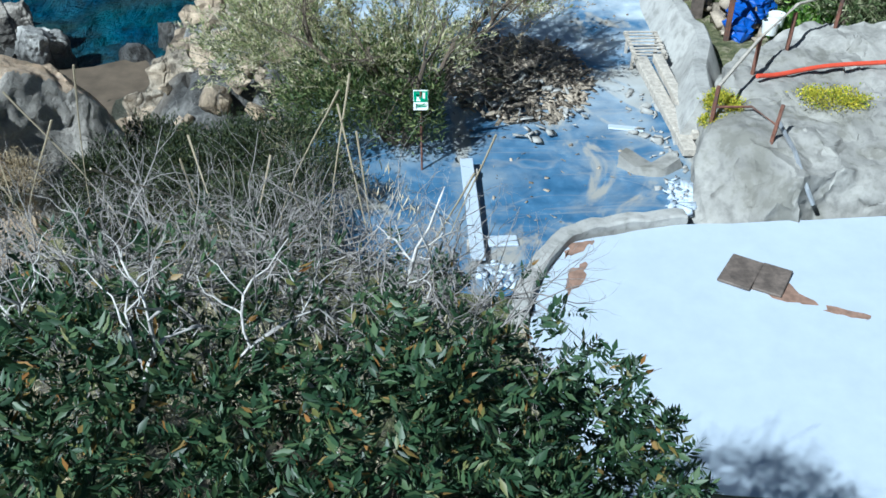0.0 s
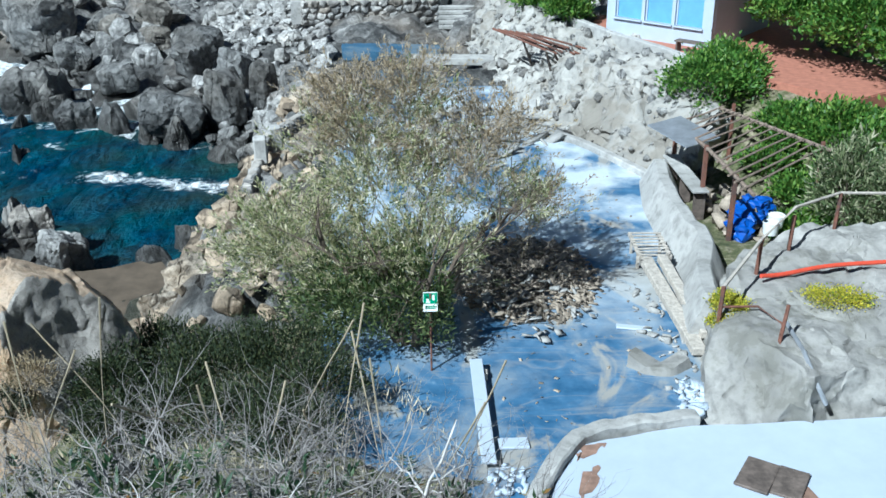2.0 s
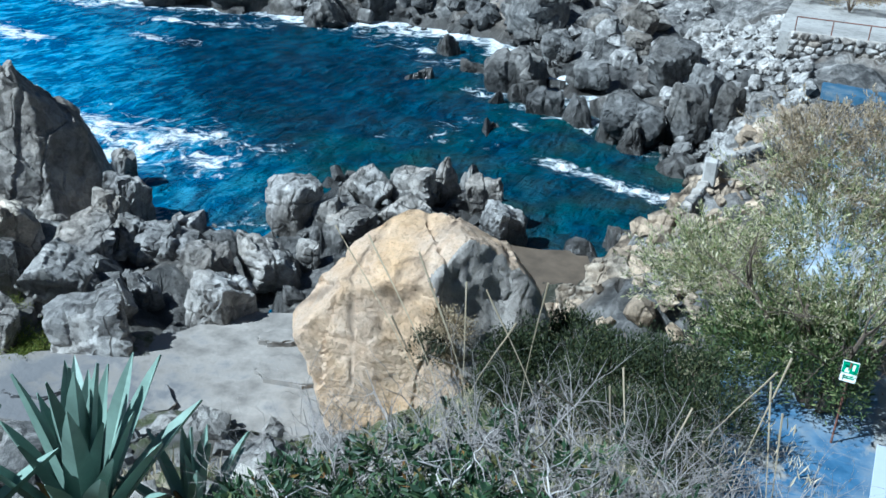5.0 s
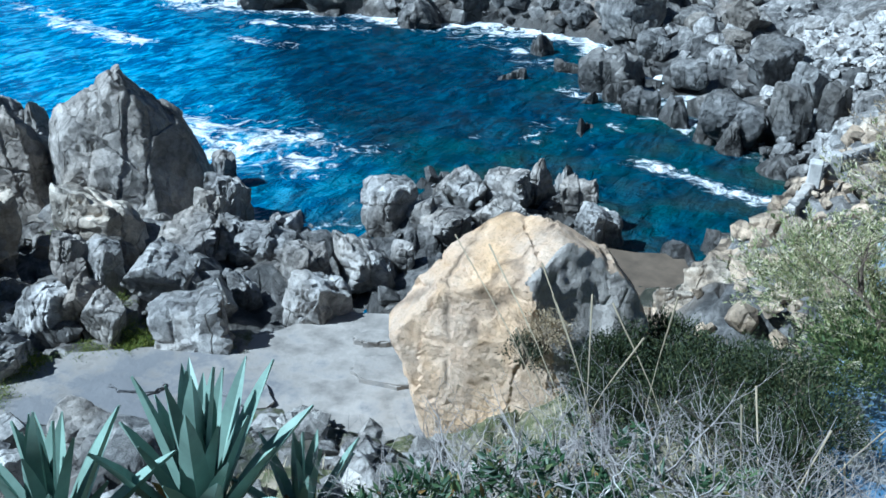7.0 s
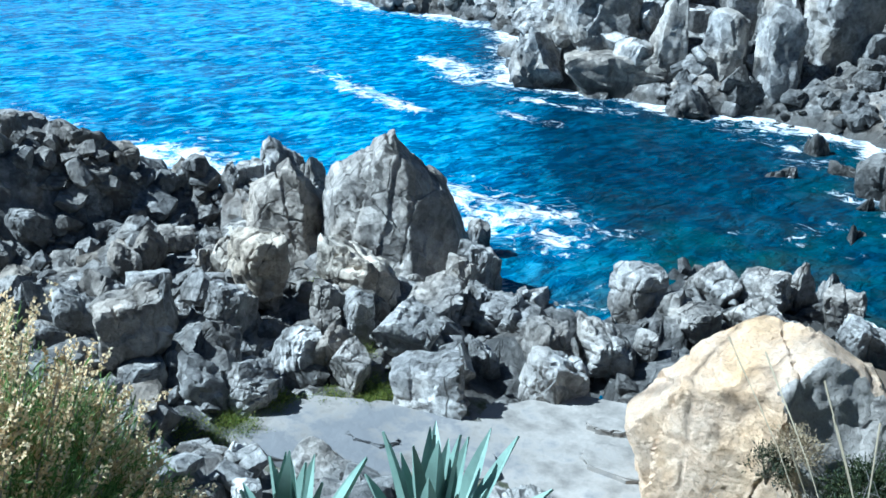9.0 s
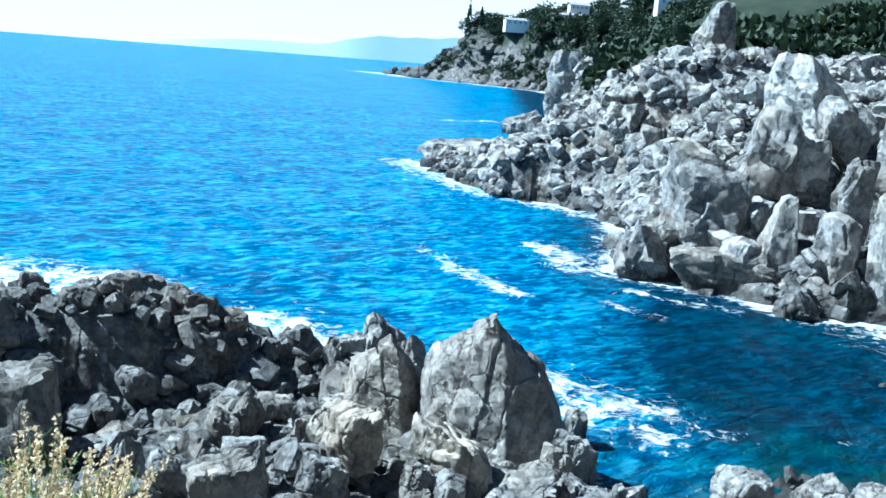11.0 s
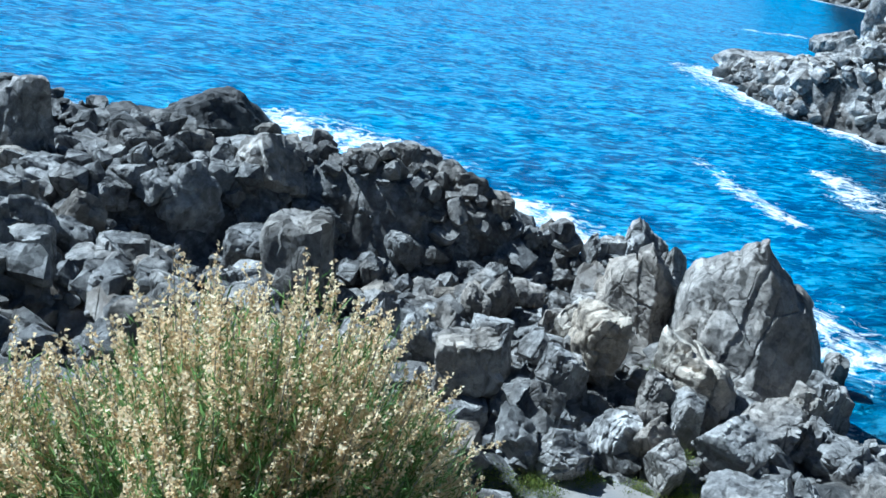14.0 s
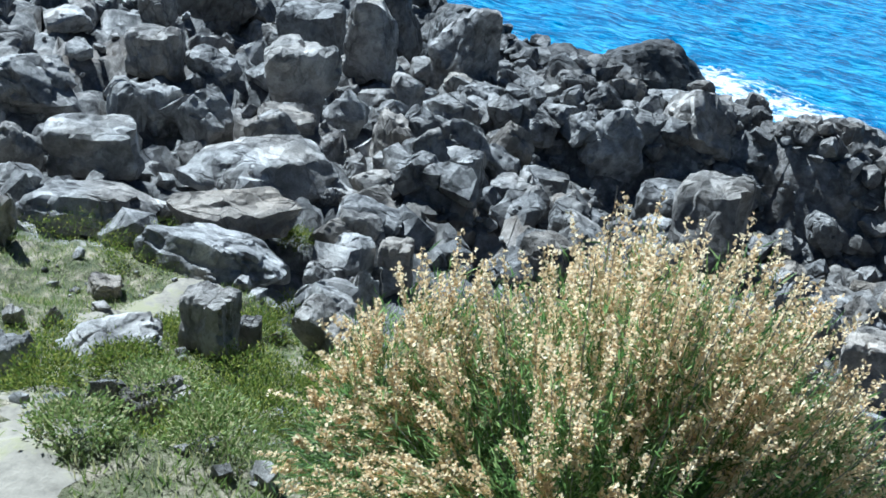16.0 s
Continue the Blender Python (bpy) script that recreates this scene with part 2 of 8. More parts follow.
def water_material():
    m, nt, b = material("sea_water")
    pos = position(nt, (1.0, 1.0, 0))
    a = nt.nodes.new("ShaderNodeAttribute")
    a.attribute_name = "shore"
    sep = nt.nodes.new("ShaderNodeSeparateColor")      # red: shallow, green: foam, blue: open sea
    nt.links.new(a.outputs["Color"], sep.inputs[0])
    patch = noise_tex(nt, pos, 0.11, 4)
    turned = nt.nodes.new("ShaderNodeMapping")         # waves run long across the wind
    turned.inputs["Rotation"].default_value = (0, 0, radians(27))
    turned.inputs["Scale"].default_value = (1.0, 0.4, 0.0)
    nt.links.new(pos, turned.inputs[0])
    waves = noise_tex(nt, turned.outputs[0], 0.8, 7, 0.62, 0.4)
    sea = mix(nt, sep.outputs[2], (0.0004, 0.014, 0.036), (0.0, 0.175, 0.42))
    sea = mix(nt, ramp(nt, patch, [(0.35, grey(0)), (0.75, grey(0.35))]), sea, (0.001, 0.08, 0.19))
    # wind waves of four lengths, light put into the colour: dark troughs, paler crests
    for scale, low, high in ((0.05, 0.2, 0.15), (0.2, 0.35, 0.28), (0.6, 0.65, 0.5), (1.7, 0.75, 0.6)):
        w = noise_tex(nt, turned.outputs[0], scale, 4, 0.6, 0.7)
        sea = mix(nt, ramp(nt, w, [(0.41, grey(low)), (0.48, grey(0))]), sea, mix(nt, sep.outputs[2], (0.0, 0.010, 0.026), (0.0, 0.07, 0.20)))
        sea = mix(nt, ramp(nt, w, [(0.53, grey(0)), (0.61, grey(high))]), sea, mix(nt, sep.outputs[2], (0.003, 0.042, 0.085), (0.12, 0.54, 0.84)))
    shal = math_node(nt, "MULTIPLY", sep.outputs[0], ramp(nt, noise_tex(nt, pos, 0.4, 5), [(0.32, grey(0.1)), (0.62, grey(1))]))
    bed = ramp(nt, noise_tex(nt, pos, 0.22, 4), [(0.42, (0.012, 0.085, 0.075)), (0.56, (0.035, 0.062, 0.042))])
    sea = mix(nt, shal, sea, bed)
    froth = noise_tex(nt, pos, 0.9, 11, 0.74, 1.1)
    lace = math_node(nt, "ADD", math_node(nt, "MULTIPLY", math_node(nt, "SUBTRACT", froth, 0.5), 2.6), math_node(nt, "SUBTRACT", sep.outputs[1], 0.52))
    foam = ramp(nt, lace, [(0.0, grey(0)), (0.3, grey(1))])
    col = mix(nt, foam, sea, (0.86, 0.9, 0.92))
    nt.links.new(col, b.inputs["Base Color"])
    nt.links.new(ramp(nt, foam, [(0, grey(0.25)), (1, grey(0.9))]), b.inputs["Roughness"])
    b.inputs["IOR"].default_value = 1.22
    b.inputs["Specular IOR Level"].default_value = 0.12
    swell = waves
    chop = noise_tex(nt, position(nt, (1.0, 1.8, 0)), 1.9, 5, 0.65, 0.4)
    bump(nt, b, math_node(nt, "ADD", math_node(nt, "MULTIPLY", swell, 1.6), math_node(nt, "MULTIPLY", chop, 0.35)), 1.0, 0.7)
    return m


MAT_GROUND, MAT_WATER = ground_material(), water_material()


def plain(name, col, rough=0.7, metal=0.0, vary=0.35, scale=6.0, stain=None, relief=0.02, island=False):
    """A worn surface: colour varied by two noises, an optional stain colour, fine relief."""
    m, nt, b = material(name)
    pos = position(nt)
    n1, n2 = noise_tex(nt, pos, scale, 7, 0.65), noise_tex(nt, pos, scale * 0.15, 4)
    lo, hi = tuple(c * (1 - vary) for c in col), tuple(min(c * (1 + vary), 0.9) for c in col)
    c = ramp(nt, n1, [(0.3, lo), (0.7, hi)])
    if stain:
        c = mix(nt, ramp(nt, math_node(nt, "ADD", math_node(nt, "MULTIPLY", n1, 0.5), math_node(nt, "MULTIPLY", n2, 0.5)),
                         [(0.5, grey(0)), (0.58, grey(0.85))]), c, stain)
    if island:
        c = mix(nt, 0.6, c, ramp(nt, random_of(nt, True), [(0, lo), (1, hi)]))
    nt.links.new(c, b.inputs["Base Color"])
    b.inputs["Roughness"].default_value, b.inputs["Metallic"].default_value = rough, metal
    if relief:
        bump(nt, b, n1, 0.6, relief)
    return m


def leaf_material(name, stops, rough=0.55, through=0.25):
    """Leaves: the colour differs from leaf to leaf; some light comes through."""
    m, nt, b = material(name)
    col = ramp(nt, random_of(nt, True), stops)
    nt.links.new(col, b.inputs["Base Color"])
    b.inputs["Roughness"].default_value = rough
    tr = nt.nodes.new("ShaderNodeBsdfTranslucent")
    nt.links.new(col, tr.inputs[0])
    mx = nt.nodes.new("ShaderNodeMixShader")
    mx.inputs[0].default_value = through
    nt.links.new(b.outputs[0], mx.inputs[1])
    nt.links.new(tr.outputs[0], mx.inputs[2])
    nt.links.new(mx.outputs[0], nt.nodes["Material Output"].inputs[0])
    return m


# ---- numbers on a plane: noise, cells, distance ----
def hash2(i, j, k=0):
    h = (i.astype(np.int64) * 374761393 + j.astype(np.int64) * 668265263 + k * 974634777) & 0x7FFFFFFF
    h = ((h ^ (h >> 13)) * 1274126177) & 0x7FFFFFFF
    return ((h ^ (h >> 16)) & 0xFFFF) / 65535.0


def value_noise(x, y, k=0):
    i, j = np.floor(x), np.floor(y)
    u, v = x - i, y - j
    u, v = u * u * (3 - 2 * u), v * v * (3 - 2 * v)
    a, b_ = hash2(i, j, k), hash2(i + 1, j, k)
    c, d = hash2(i, j + 1, k), hash2(i + 1, j + 1, k)
    return (a * (1 - u) + b_ * u) * (1 - v) + (c * (1 - u) + d * u) * v


def fbm(x, y, octaves=4, k=0):
    s, amp, tot = 0, 1.0, 0
    for o in range(octaves):
        s, tot = s + amp * value_noise(x * 2 ** o, y * 2 ** o, k + o), tot + amp
        amp *= 0.5
    return s / tot


def blocks(x, y, size, k=0):
    """Fractured rock: every cell of a jittered net has its own height and tilt. About -1 to 1."""
    gx, gy = x / size, y / size
    i0, j0 = np.floor(gx), np.floor(gy)
    best, out = np.full(x.shape, 9e9), np.zeros(x.shape)
    for di in (-1, 0, 1):
        for dj in (-1, 0, 1):
            i, j = i0 + di, j0 + dj
            cx, cy = i + hash2(i, j, k), j + hash2(i, j, k + 1)
            d = (gx - cx) ** 2 + (gy - cy) ** 2
            h = 1.3 * (hash2(i, j, k + 2) - 0.5) + 1.5 * ((hash2(i, j, k + 3) - 0.5) * (gx - cx) + (hash2(i, j, k + 4) - 0.5) * (gy - cy))
            near = d < best
            best, out = np.where(near, d, best), np.where(near, h - 0.5 * d, out)
    return out


# ---- the coast: shoreline, levels, sheet of ground ----
SHORE_NEAR = [(-300, -400), (-120, -120), (-84, -45), (-74, -16), (-71, -4), (-66, 6), (-60, 13), (-56, 19), (-52, 22), (-47, 20.5),
              (-43, 22), (-38, 25), (-33, 27), (-29, 27.5), (-26, 26), (-24, 26.5), (-23, 30), (-23.5, 34), (-20, 36.2), (-15, 35),
              (-13, 32.4), (-11.7, 31.2), (-9.4, 34.5), (-9.2, 40), (-9.7, 45.5), (-12.8, 47.2), (-17, 52), (-23, 57)]
SHORE_FAR = [(-30, 65), (-38.5, 65), (-42.5, 61.5), (-47.6, 62.5), (-53, 60), (-57.5, 58), (-62, 64), (-70, 72), (-81, 81), (-90, 80), (-97, 76), (-117, 81),
             (-134, 87), (-130, 95), (-133, 107), (-139, 121), (-149, 136), (-164, 149), (-178, 158), (-176, 166), (-172, 172), (-185, 195), (-214, 236), (-300, 330), (-420, 420),
             (-500, 455), (-572, 483), (-653, 493), (-740, 484), (-800, 505), (-878, 521), (-860, 560), (-760, 640), (-500, 1300), (700, 1300), (700, -500)]
SHORE = np.array(SHORE_NEAR + SHORE_FAR, float)


def inland(x, y):
    """Metres from the shoreline, positive on land."""
    d2, inside = np.full(x.shape, 9e9), np.zeros(x.shape, bool)
    for (ax, ay), (bx, by) in zip(SHORE, np.roll(SHORE, -1, 0)):
        ex, ey = bx - ax, by - ay
        t = np.clip(((x - ax) * ex + (y - ay) * ey) / (ex * ex + ey * ey), 0, 1)
        d2 = np.minimum(d2, (x - ax - t * ex) ** 2 + (y - ay - t * ey) ** 2)
        cross = ((ay > y) != (by > y)) & (x < ex * (y - ay) / (ey if ey else 1e-9) + ax)
        inside ^= cross
    return np.where(inside, 1, -1) * np.sqrt(d2)


# levels of the ground: x, y, height, rockiness
LEVELS = []
# slope below the viewpoint
LEVELS += [(0, 0, 14.4, 0), (0, -10, 15.8, 0), (9, -4, 12, 0), (-4, -6, 13.4, 0), (1.1, 2.2, 12.0, 0), (1.4, 4.0, 9.2, 0), (3, 6.5, 5.4, 0), (-1.5, 3.5, 11.6, 0), (-4.6, 4, 10.5, .2),
           (-6, 1, 10.7, 0), (-6, -3, 10.9, 0), (-0.6, 8, 7.6, 0), (1.5, 8, 5.2, 0), (1.9, 11, 3.6, 0), (-4, 8, 7.8, .2), (6, 4, 6, 0), (-7, 7, 7.9, .3), (-8.5, 10, 5.6, .6), (-5, 12.5, 5.9, .2)]
# terraces and the bank behind them
LEVELS += [(0.6, 14.2, 4.0, 0), (5, 12, 3.5, 0), (9, 14, 3.5, 0), (1, 19, 3.6, 0), (2, 25, 3.6, 0), (3, 31, 3.6, 0), (-1, 36, 3.6, 0), (-3, 29, 3.6, 0),
           (-4, 41, 3.6, .8), (0, 46, 3.6, .9), (-5.8, 25, 3.7, 1), (-6, 32, 3.3, 1), (-6.4, 37, 3.0, 1), (-3, 50, 3.5, .9), (0, 52, 3.6, .9), (-5, 56, 4.0, .9), (-2, 58, 4.2, .8)]
LEVELS += [(-2.6, 17.5, 4.5, 0), (-5.5, 17, 4.3, 0), (-6.4, 20, 3.7, .2), (-8, 14, 3.6, .4), (-8, 22, 2.2, 1)]
LEVELS += [(8.5, 36, 6.2, .2), (12, 34, 6.2, 0), (12, 42, 6.2, 0), (6.5, 45, 6.2, .2), (5, 51, 6.0, .6), (3, 59, 5.6, .7), (16, 28, 6.6, 0), (20, 40, 9, 0),
           (14, 20, 5.0, 0), (25, 20, 10, 0), (5.4, 36.5, 3.7, .8), (3.6, 41.5, 3.7, .8), (2.2, 46, 3.8, .8), (7.4, 33, 3.8, .6), (9.5, 29, 3.7, 0), (12, 27, 4.4, 0)]
# landing, beach and the boulders beside it
LEVELS += [(-12, 17, 1.1, .5), (-16, 18, 1.1, .5), (-19, 15, 1.1, .5), (-21, 13, 1.2, .5), (-13, 22, 1.0, .7), (-11, 25, 0.9, .6), (-17, 23, 0.8, 1), (-11, 29, .35, .3),
           (-18, 30, .8, 1), (-25, 16, 1.2, 1), (-26, 21, 0.9, 1), (-30, 20, 1.1, 1), (-28, 14, 1.5, 1), (-33, 18, 1.2, 1), (-24, 10, 2.2, 1), (-29, 8, 1.8, 1), (-34, 12, 1.2, 1)]
# ridge towards the open sea and the shelf beside the path
LEVELS += [(-37.1, 3.8, 1.6, 1), (-37.5, 7, 1.1, 1), (-37, 10, 1.3, 1), (-36.5, 13, 1.3, 1), (-37, 16, 1.3, 1), (-42, 3.2, 4.4, 1), (-42.4, 6, 4.7, 1), (-42.2, 9.4, 4.8, 1), (-41.5, 12.5, 5.4, 1), (-40.8, 15.5, 4.5, 1),
           (-41.5, 18, 2.6, 1), (-48, 4, 3.0, 1), (-48, 10, 3.6, 1), (-47, 14, 4.0, 1), (-46, 17.5, 3.0, 1), (-53, 13, 1.4, 1), (-60, 4, 0.1, 1), (-55, -8, 1.0, 1)]
LEVELS += [(-8, -4, 9.5, 0), (-11, -5, 7.6, 0), (-10.5, 0, 7.4, .2), (-13, -7, 7.0, .1), (-16, -8, 6.3, .3), (-15, 2, 5.6, .6), (-20, -9, 5.5, .8), (-20, -3, 5.7, 1), (-24, -1, 5.4, 1), (-26, -7, 5.0, 1),
           (-32, -6, 5.0, 1), (-36, -16, 4.8, 1), (-46, -15, 3.0, 1), (-28, 1, 4.6, 1), (-14, -16, 9, .2), (-12, 6, 4.6, .6), (-16, 8, 3.4, .8)]
# far side of the cove, headland, hills
LEVELS += [(-12, 51, 1.0, 1), (-9, 56, 3.4, .9), (-16, 57, 0.9, 1), (-20, 64, 1.6, 1), (-24, 60, 0.4, 1), (-6, 64, 4.3, .6), (-30, 72, 3.0, 1), (-37, 72, 3.4, 1), (-46, 70, 3.8, 1), (-51, 70, 5.5, 1),
           (-57, 69, 5.5, 1), (-56, 77, 11, 1), (-67, 76, 6, 1), (-80, 86, 7, 1), (-75, 93, 15, 1), (-86, 98, 18.5, 1), (-110, 91, 3.5, 1), (-104, 112, 14.5, .9), (-40, 92, 15, .7), (-14, 84, 8, .4)]
LEVELS += [(-170, 158, 11, 1), (-160, 165, 20, 1), (-150, 152, 19, .8), (-150, 165, 22, .3), (-128, 132, 17, 1), (-120, 120, 15, 1), (-120, 92, 2.5, 1), (-125, 105, 5, 1), (-110, 130, 21, .7), (-120, 150, 24, .3),
           (-165, 190, 24, .1), (-100, 160, 27, .2), (-100, 200, 36, 0), (0, 150, 34, 0), (40, 80, 22, 0), (40, 0, 18, 0), (-70, 112, 19, .7), (-90, 118, 19, .8)]
# the wooded cape far off
LEVELS += [(-560, 505, 46, .1), (-600, 520, 48, .1), (-640, 520, 50, .2), (-690, 510, 48, .5), (-720, 505, 24, .9), (-760, 505, 6, .9), (-830, 518, 3, .9), (-520, 500, 46, .1), (-460, 470, 54, 0), (-400, 440, 56, 0), (-330, 390, 44, 0),
           (-648, 519, 50, .3), (-605, 524, 54, .1), (-622, 556, 66, 0), (-552, 551, 62, 0), (-517, 557, 58, 0), (-580, 551, 58, 0), (-640, 575, 62, 0), (-500, 600, 66, 0), (-400, 520, 63, 0), (-300, 460, 66, 0), (-250, 350, 50, 0)]
LEVELS += [(-625, 499, 13, .9), (-583, 495, 12, .9), (-668, 500, 13, 1), (-505, 470, 12, .8), (-640, 505, 26, .9), (-545, 482, 14, .8)]
LV = np.array(LEVELS, float)


def ground_height(x, y, detail=True):
    """Height, rockiness and distance to the sea for arrays of places."""
    sd = inland(x, y)
    num, rk, den = np.zeros(x.shape), np.zeros(x.shape), np.zeros(x.shape)
    for ax, ay, az, ar in LV:
        w = 1.0 / ((x - ax) ** 2 + (y - ay) ** 2 + 0.3) ** 1.9
        num, rk, den = num + w * az, rk + w * ar, den + w
    base, rk = num / den, rk / den
    reach = 2.0 + 0.02 * np.hypot(x, y)
    rise = np.clip(sd / reach, 0, 1)
    z = np.where(sd > 0, (base + 0.5) * rise ** 0.7 - 0.5, np.maximum(-0.5 + sd * 0.4, -9))
    if detail:
        r = np.hypot(x, y)
        near, far = np.clip((110 - r) / 60, 0, 1), np.clip((r - 55) / 60, 0, 1)
        rough = np.clip(rk, 0, 1) * np.clip((sd + 3) / 3, 0, 1)
        bx, by = x + 0.7 * fbm(x * 0.9, y * 0.9, 2, 11), y + 0.7 * fbm(x * 0.9, y * 0.9, 2, 17)
        z = z + rough * near * (0.75 * blocks(bx, by, 2.1, 3) + 0.30 * blocks(bx, by, 0.8, 9) + 0.5 * blocks(bx, by, 4.6, 21))
        z = z + rough * far * (1.9 * blocks(x, y, 7.0, 31) + 1.0 * blocks(x, y, 3.2, 37))
        z = z + (0.35 * (fbm(x * 0.8, y * 0.8, 4, 5) - 0.5)) * np.clip(r / 8, 0, 1) * np.clip((sd + 1) / 3, 0, 1)
    return z, rk, sd


def height_at(x, y):
    z, _, _ = ground_height(np.array([float(x)]), np.array([float(y)]))
    return float(z[0])


def polar_sheet(name, radii, yaws):
    """A sheet of quads round the viewpoint: rings by radii, spokes by yaws (degrees, a full turn)."""
    rr, aa = np.meshgrid(radii, np.radians(yaws), indexing="ij")
    x, y = -rr * np.sin(aa), rr * np.cos(aa)
    n, k = rr.shape
    idx = np.arange(n * k).reshape(n, k)
    nxt = np.roll(idx, -1, 1)
    quads = np.stack([idx[:-1], nxt[:-1], nxt[1:], idx[1:]], -1).reshape(-1, 4)[:, ::-1]
    return x.ravel(), y.ravel(), quads


def quad_mesh(name, verts, quads):
    me = bpy.data.meshes.new(name)
    me.vertices.add(len(verts))
    me.vertices.foreach_set("co", np.asarray(verts, np.float32).ravel())
    k = quads.shape[1]
    me.loops.add(quads.size)
    me.loops.foreach_set("vertex_index", quads.astype(np.int32).ravel())
    me.polygons.add(len(quads))
    me.polygons.foreach_set("loop_start", np.arange(0, quads.size, k, dtype=np.int32))
    me.update(calc_edges=True)
    return me


def paint(me, name, rgb):
    at = me.color_attributes.new(name, "FLOAT_COLOR", "POINT")
    at.data.foreach_set("color", np.concatenate([rgb, np.ones((len(rgb), 1))], 1).astype(np.float32).ravel())


fine_yaws = np.arange(-36, 128, 0.4)
coarse_yaws = np.arange(128, 324, 4.0)
all_yaws = np.concatenate([fine_yaws, coarse_yaws])
gx, gy, gq = polar_sheet("ground", np.concatenate([[0.02, 0.3], 0.6 * 1.0165 ** np.arange(469)]), all_yaws)
gz, grk, gsd = ground_height(gx, gy)
# the flat places are cut a little below their paving
paved = (gx > -3.3) & (gx < 6.3) & (gy > 15.5) & (gy < 43.5)
gz = np.where(paved, np.minimum(gz, 3.72), gz)
ground = new("ground", quad_mesh("ground", np.stack([gx, gy, gz], 1), gq))
ground.data.materials.append(MAT_GROUND)
wooded = np.clip((np.hypot(gx, gy) - 120) / 60, 0, 1) * np.clip((0.75 - grk) * 3, 0, 1)
paint(ground.data, "cover", np.stack([grk, wooded, np.zeros_like(grk)], 1))
tagged(ground, "fractured grey coastal rock and dry earth slope", "ground", kind="structure")

# ---- the sea ----
wx, wy, wq = polar_sheet("sea", 14 * 1.0155 ** np.arange(382), np.concatenate([np.arange(-20, 125, 0.35), np.arange(125, 340, 4.0)]))
_, _, wsd = ground_height(wx, wy, False)
wr = np.hypot(wx, wy)
wave = (fbm(wx * 0.25, wy * 0.5, 4, 41) - 0.5) * 0.55 * np.clip((900 - wr) / 600, 0, 1)
sea = new("sea", quad_mesh("sea", np.stack([wx, wy, wave], 1), wq))
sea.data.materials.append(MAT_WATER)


def streak(ax, ay, bx, by, width):
    t = np.clip(((wx - ax) * (bx - ax) + (wy - ay) * (by - ay)) / ((bx - ax) ** 2 + (by - ay) ** 2), 0, 1)
    return np.exp(-((wx - ax - t * (bx - ax)) ** 2 + (wy - ay - t * (by - ay)) ** 2) / width ** 2)


off = np.maximum(-wsd, 0)
exposed = np.clip((np.hypot(wx + 15, wy - 38) - 6) / 14, 0.25, 1)
foam = 0.8 * np.exp(-(off / (1.5 + 0.035 * np.maximum(wr - 35, 0))) ** 2) * exposed * (0.35 + 1.1 * fbm(wx * 0.12, wy * 0.12, 3, 51))
# surf and drifting foam: from, to, width, strength
for ax, ay, bx, by, width, strength in (
        (-16.5, 42.6, -10.1, 41.0, 0.8, 0.95), (-24, 45, -16.5, 42.6, 1.0, 0.42), (-71, 47.5, -62, 45.5, 1.0, 0.8), (-62, 45.5, -54, 44.2, 1.5, 0.9),
        (-38, 33.2, -31.5, 34.2, 3.2, 0.76), (-33, 31.2, -30, 33, 2.2, 0.7), (-30.3, 35.5, -27.5, 36.5, 1.5, 0.45), (-53, 23, -47.5, 24.3, 3.6, 1.05), (-49, 25.5, -46, 26.5, 2.0, 0.55),
        (-71, 11, -64, 18.5, 4.4, 1.05), (-64, 18.5, -58, 21, 2.5, 0.6), (-69, 60, -60, 56, 2.2, 0.95), (-60, 56, -55, 58, 1.6, 0.75), (-49.5, 49.5, -46, 50, 1.0, 0.75),
        (-52, 54, -45, 57.5, 1.8, 0.55), (-46, 60.3, -42, 60.8, 1.5, 0.6), (-40, 61.5, -30, 58, 2.0, 0.5), (-31, 57, -28.5, 54.5, 1.4, 0.55), (-25, 51.6, -20.5, 52, 1.0, 0.72),
        (-24.6, 41.6, -22.2, 43.0, 1.0, 0.5), (-22.6, 46.3, -19.5, 46.8, 0.9, 0.5), (-35, 62.5, -40.5, 63.2, 1.4, 0.75), (-29.5, 56.2, -26, 56.4, 1.2, 0.62), (-21, 51.6, -12.8, 48.6, 1.8, 0.8),
        (-134.5, 83, -100, 76, 2.4, 0.8), (-108, 78, -82, 78, 2.6, 0.8), (-128, 81, -96, 73.5, 5.0, 0.5), (-232, 178, -228, 160, 3.5, 0.8)):
    foam = np.maximum(foam, 0.92 * strength * streak(ax, ay, bx, by, width * 1.35) * (0.45 + 0.85 * fbm(wx * 0.7, wy * 0.7, 3, 57)))
shallow = np.exp(-(off / 6.0)) * np.clip((100 - wr) / 40, 0, 1) * np.clip(1.15 - np.hypot(wx + 22, wy - 46) / 32, 0.25, 1)
opensea = np.clip((((wx + 41.5) * -0.615 + (wy - 44.8) * -0.788) + 3 + 5 * (fbm(wx * 0.12, wy * 0.12, 3, 77) - 0.5)) / 11, 0.06, 1)
paint(sea.data, "shore", np.stack([shallow, foam, opensea], 1))
tagged(sea, "deep blue sea with white foam along the rocks", "sea", kind="structure")

# ---- boulders ----
def ball(sub):
    bm = bmesh.new()
    bmesh.ops.create_icosphere(bm, subdivisions=sub, radius=1)
    v = np.array([p.co[:] for p in bm.verts])
    tris = np.array([[p.index for p in f_.verts] for f_ in bm.faces])
    bm.free()
    return v, tris


BALLS = {sub: ball(sub) for sub in (4, 5, 6)}


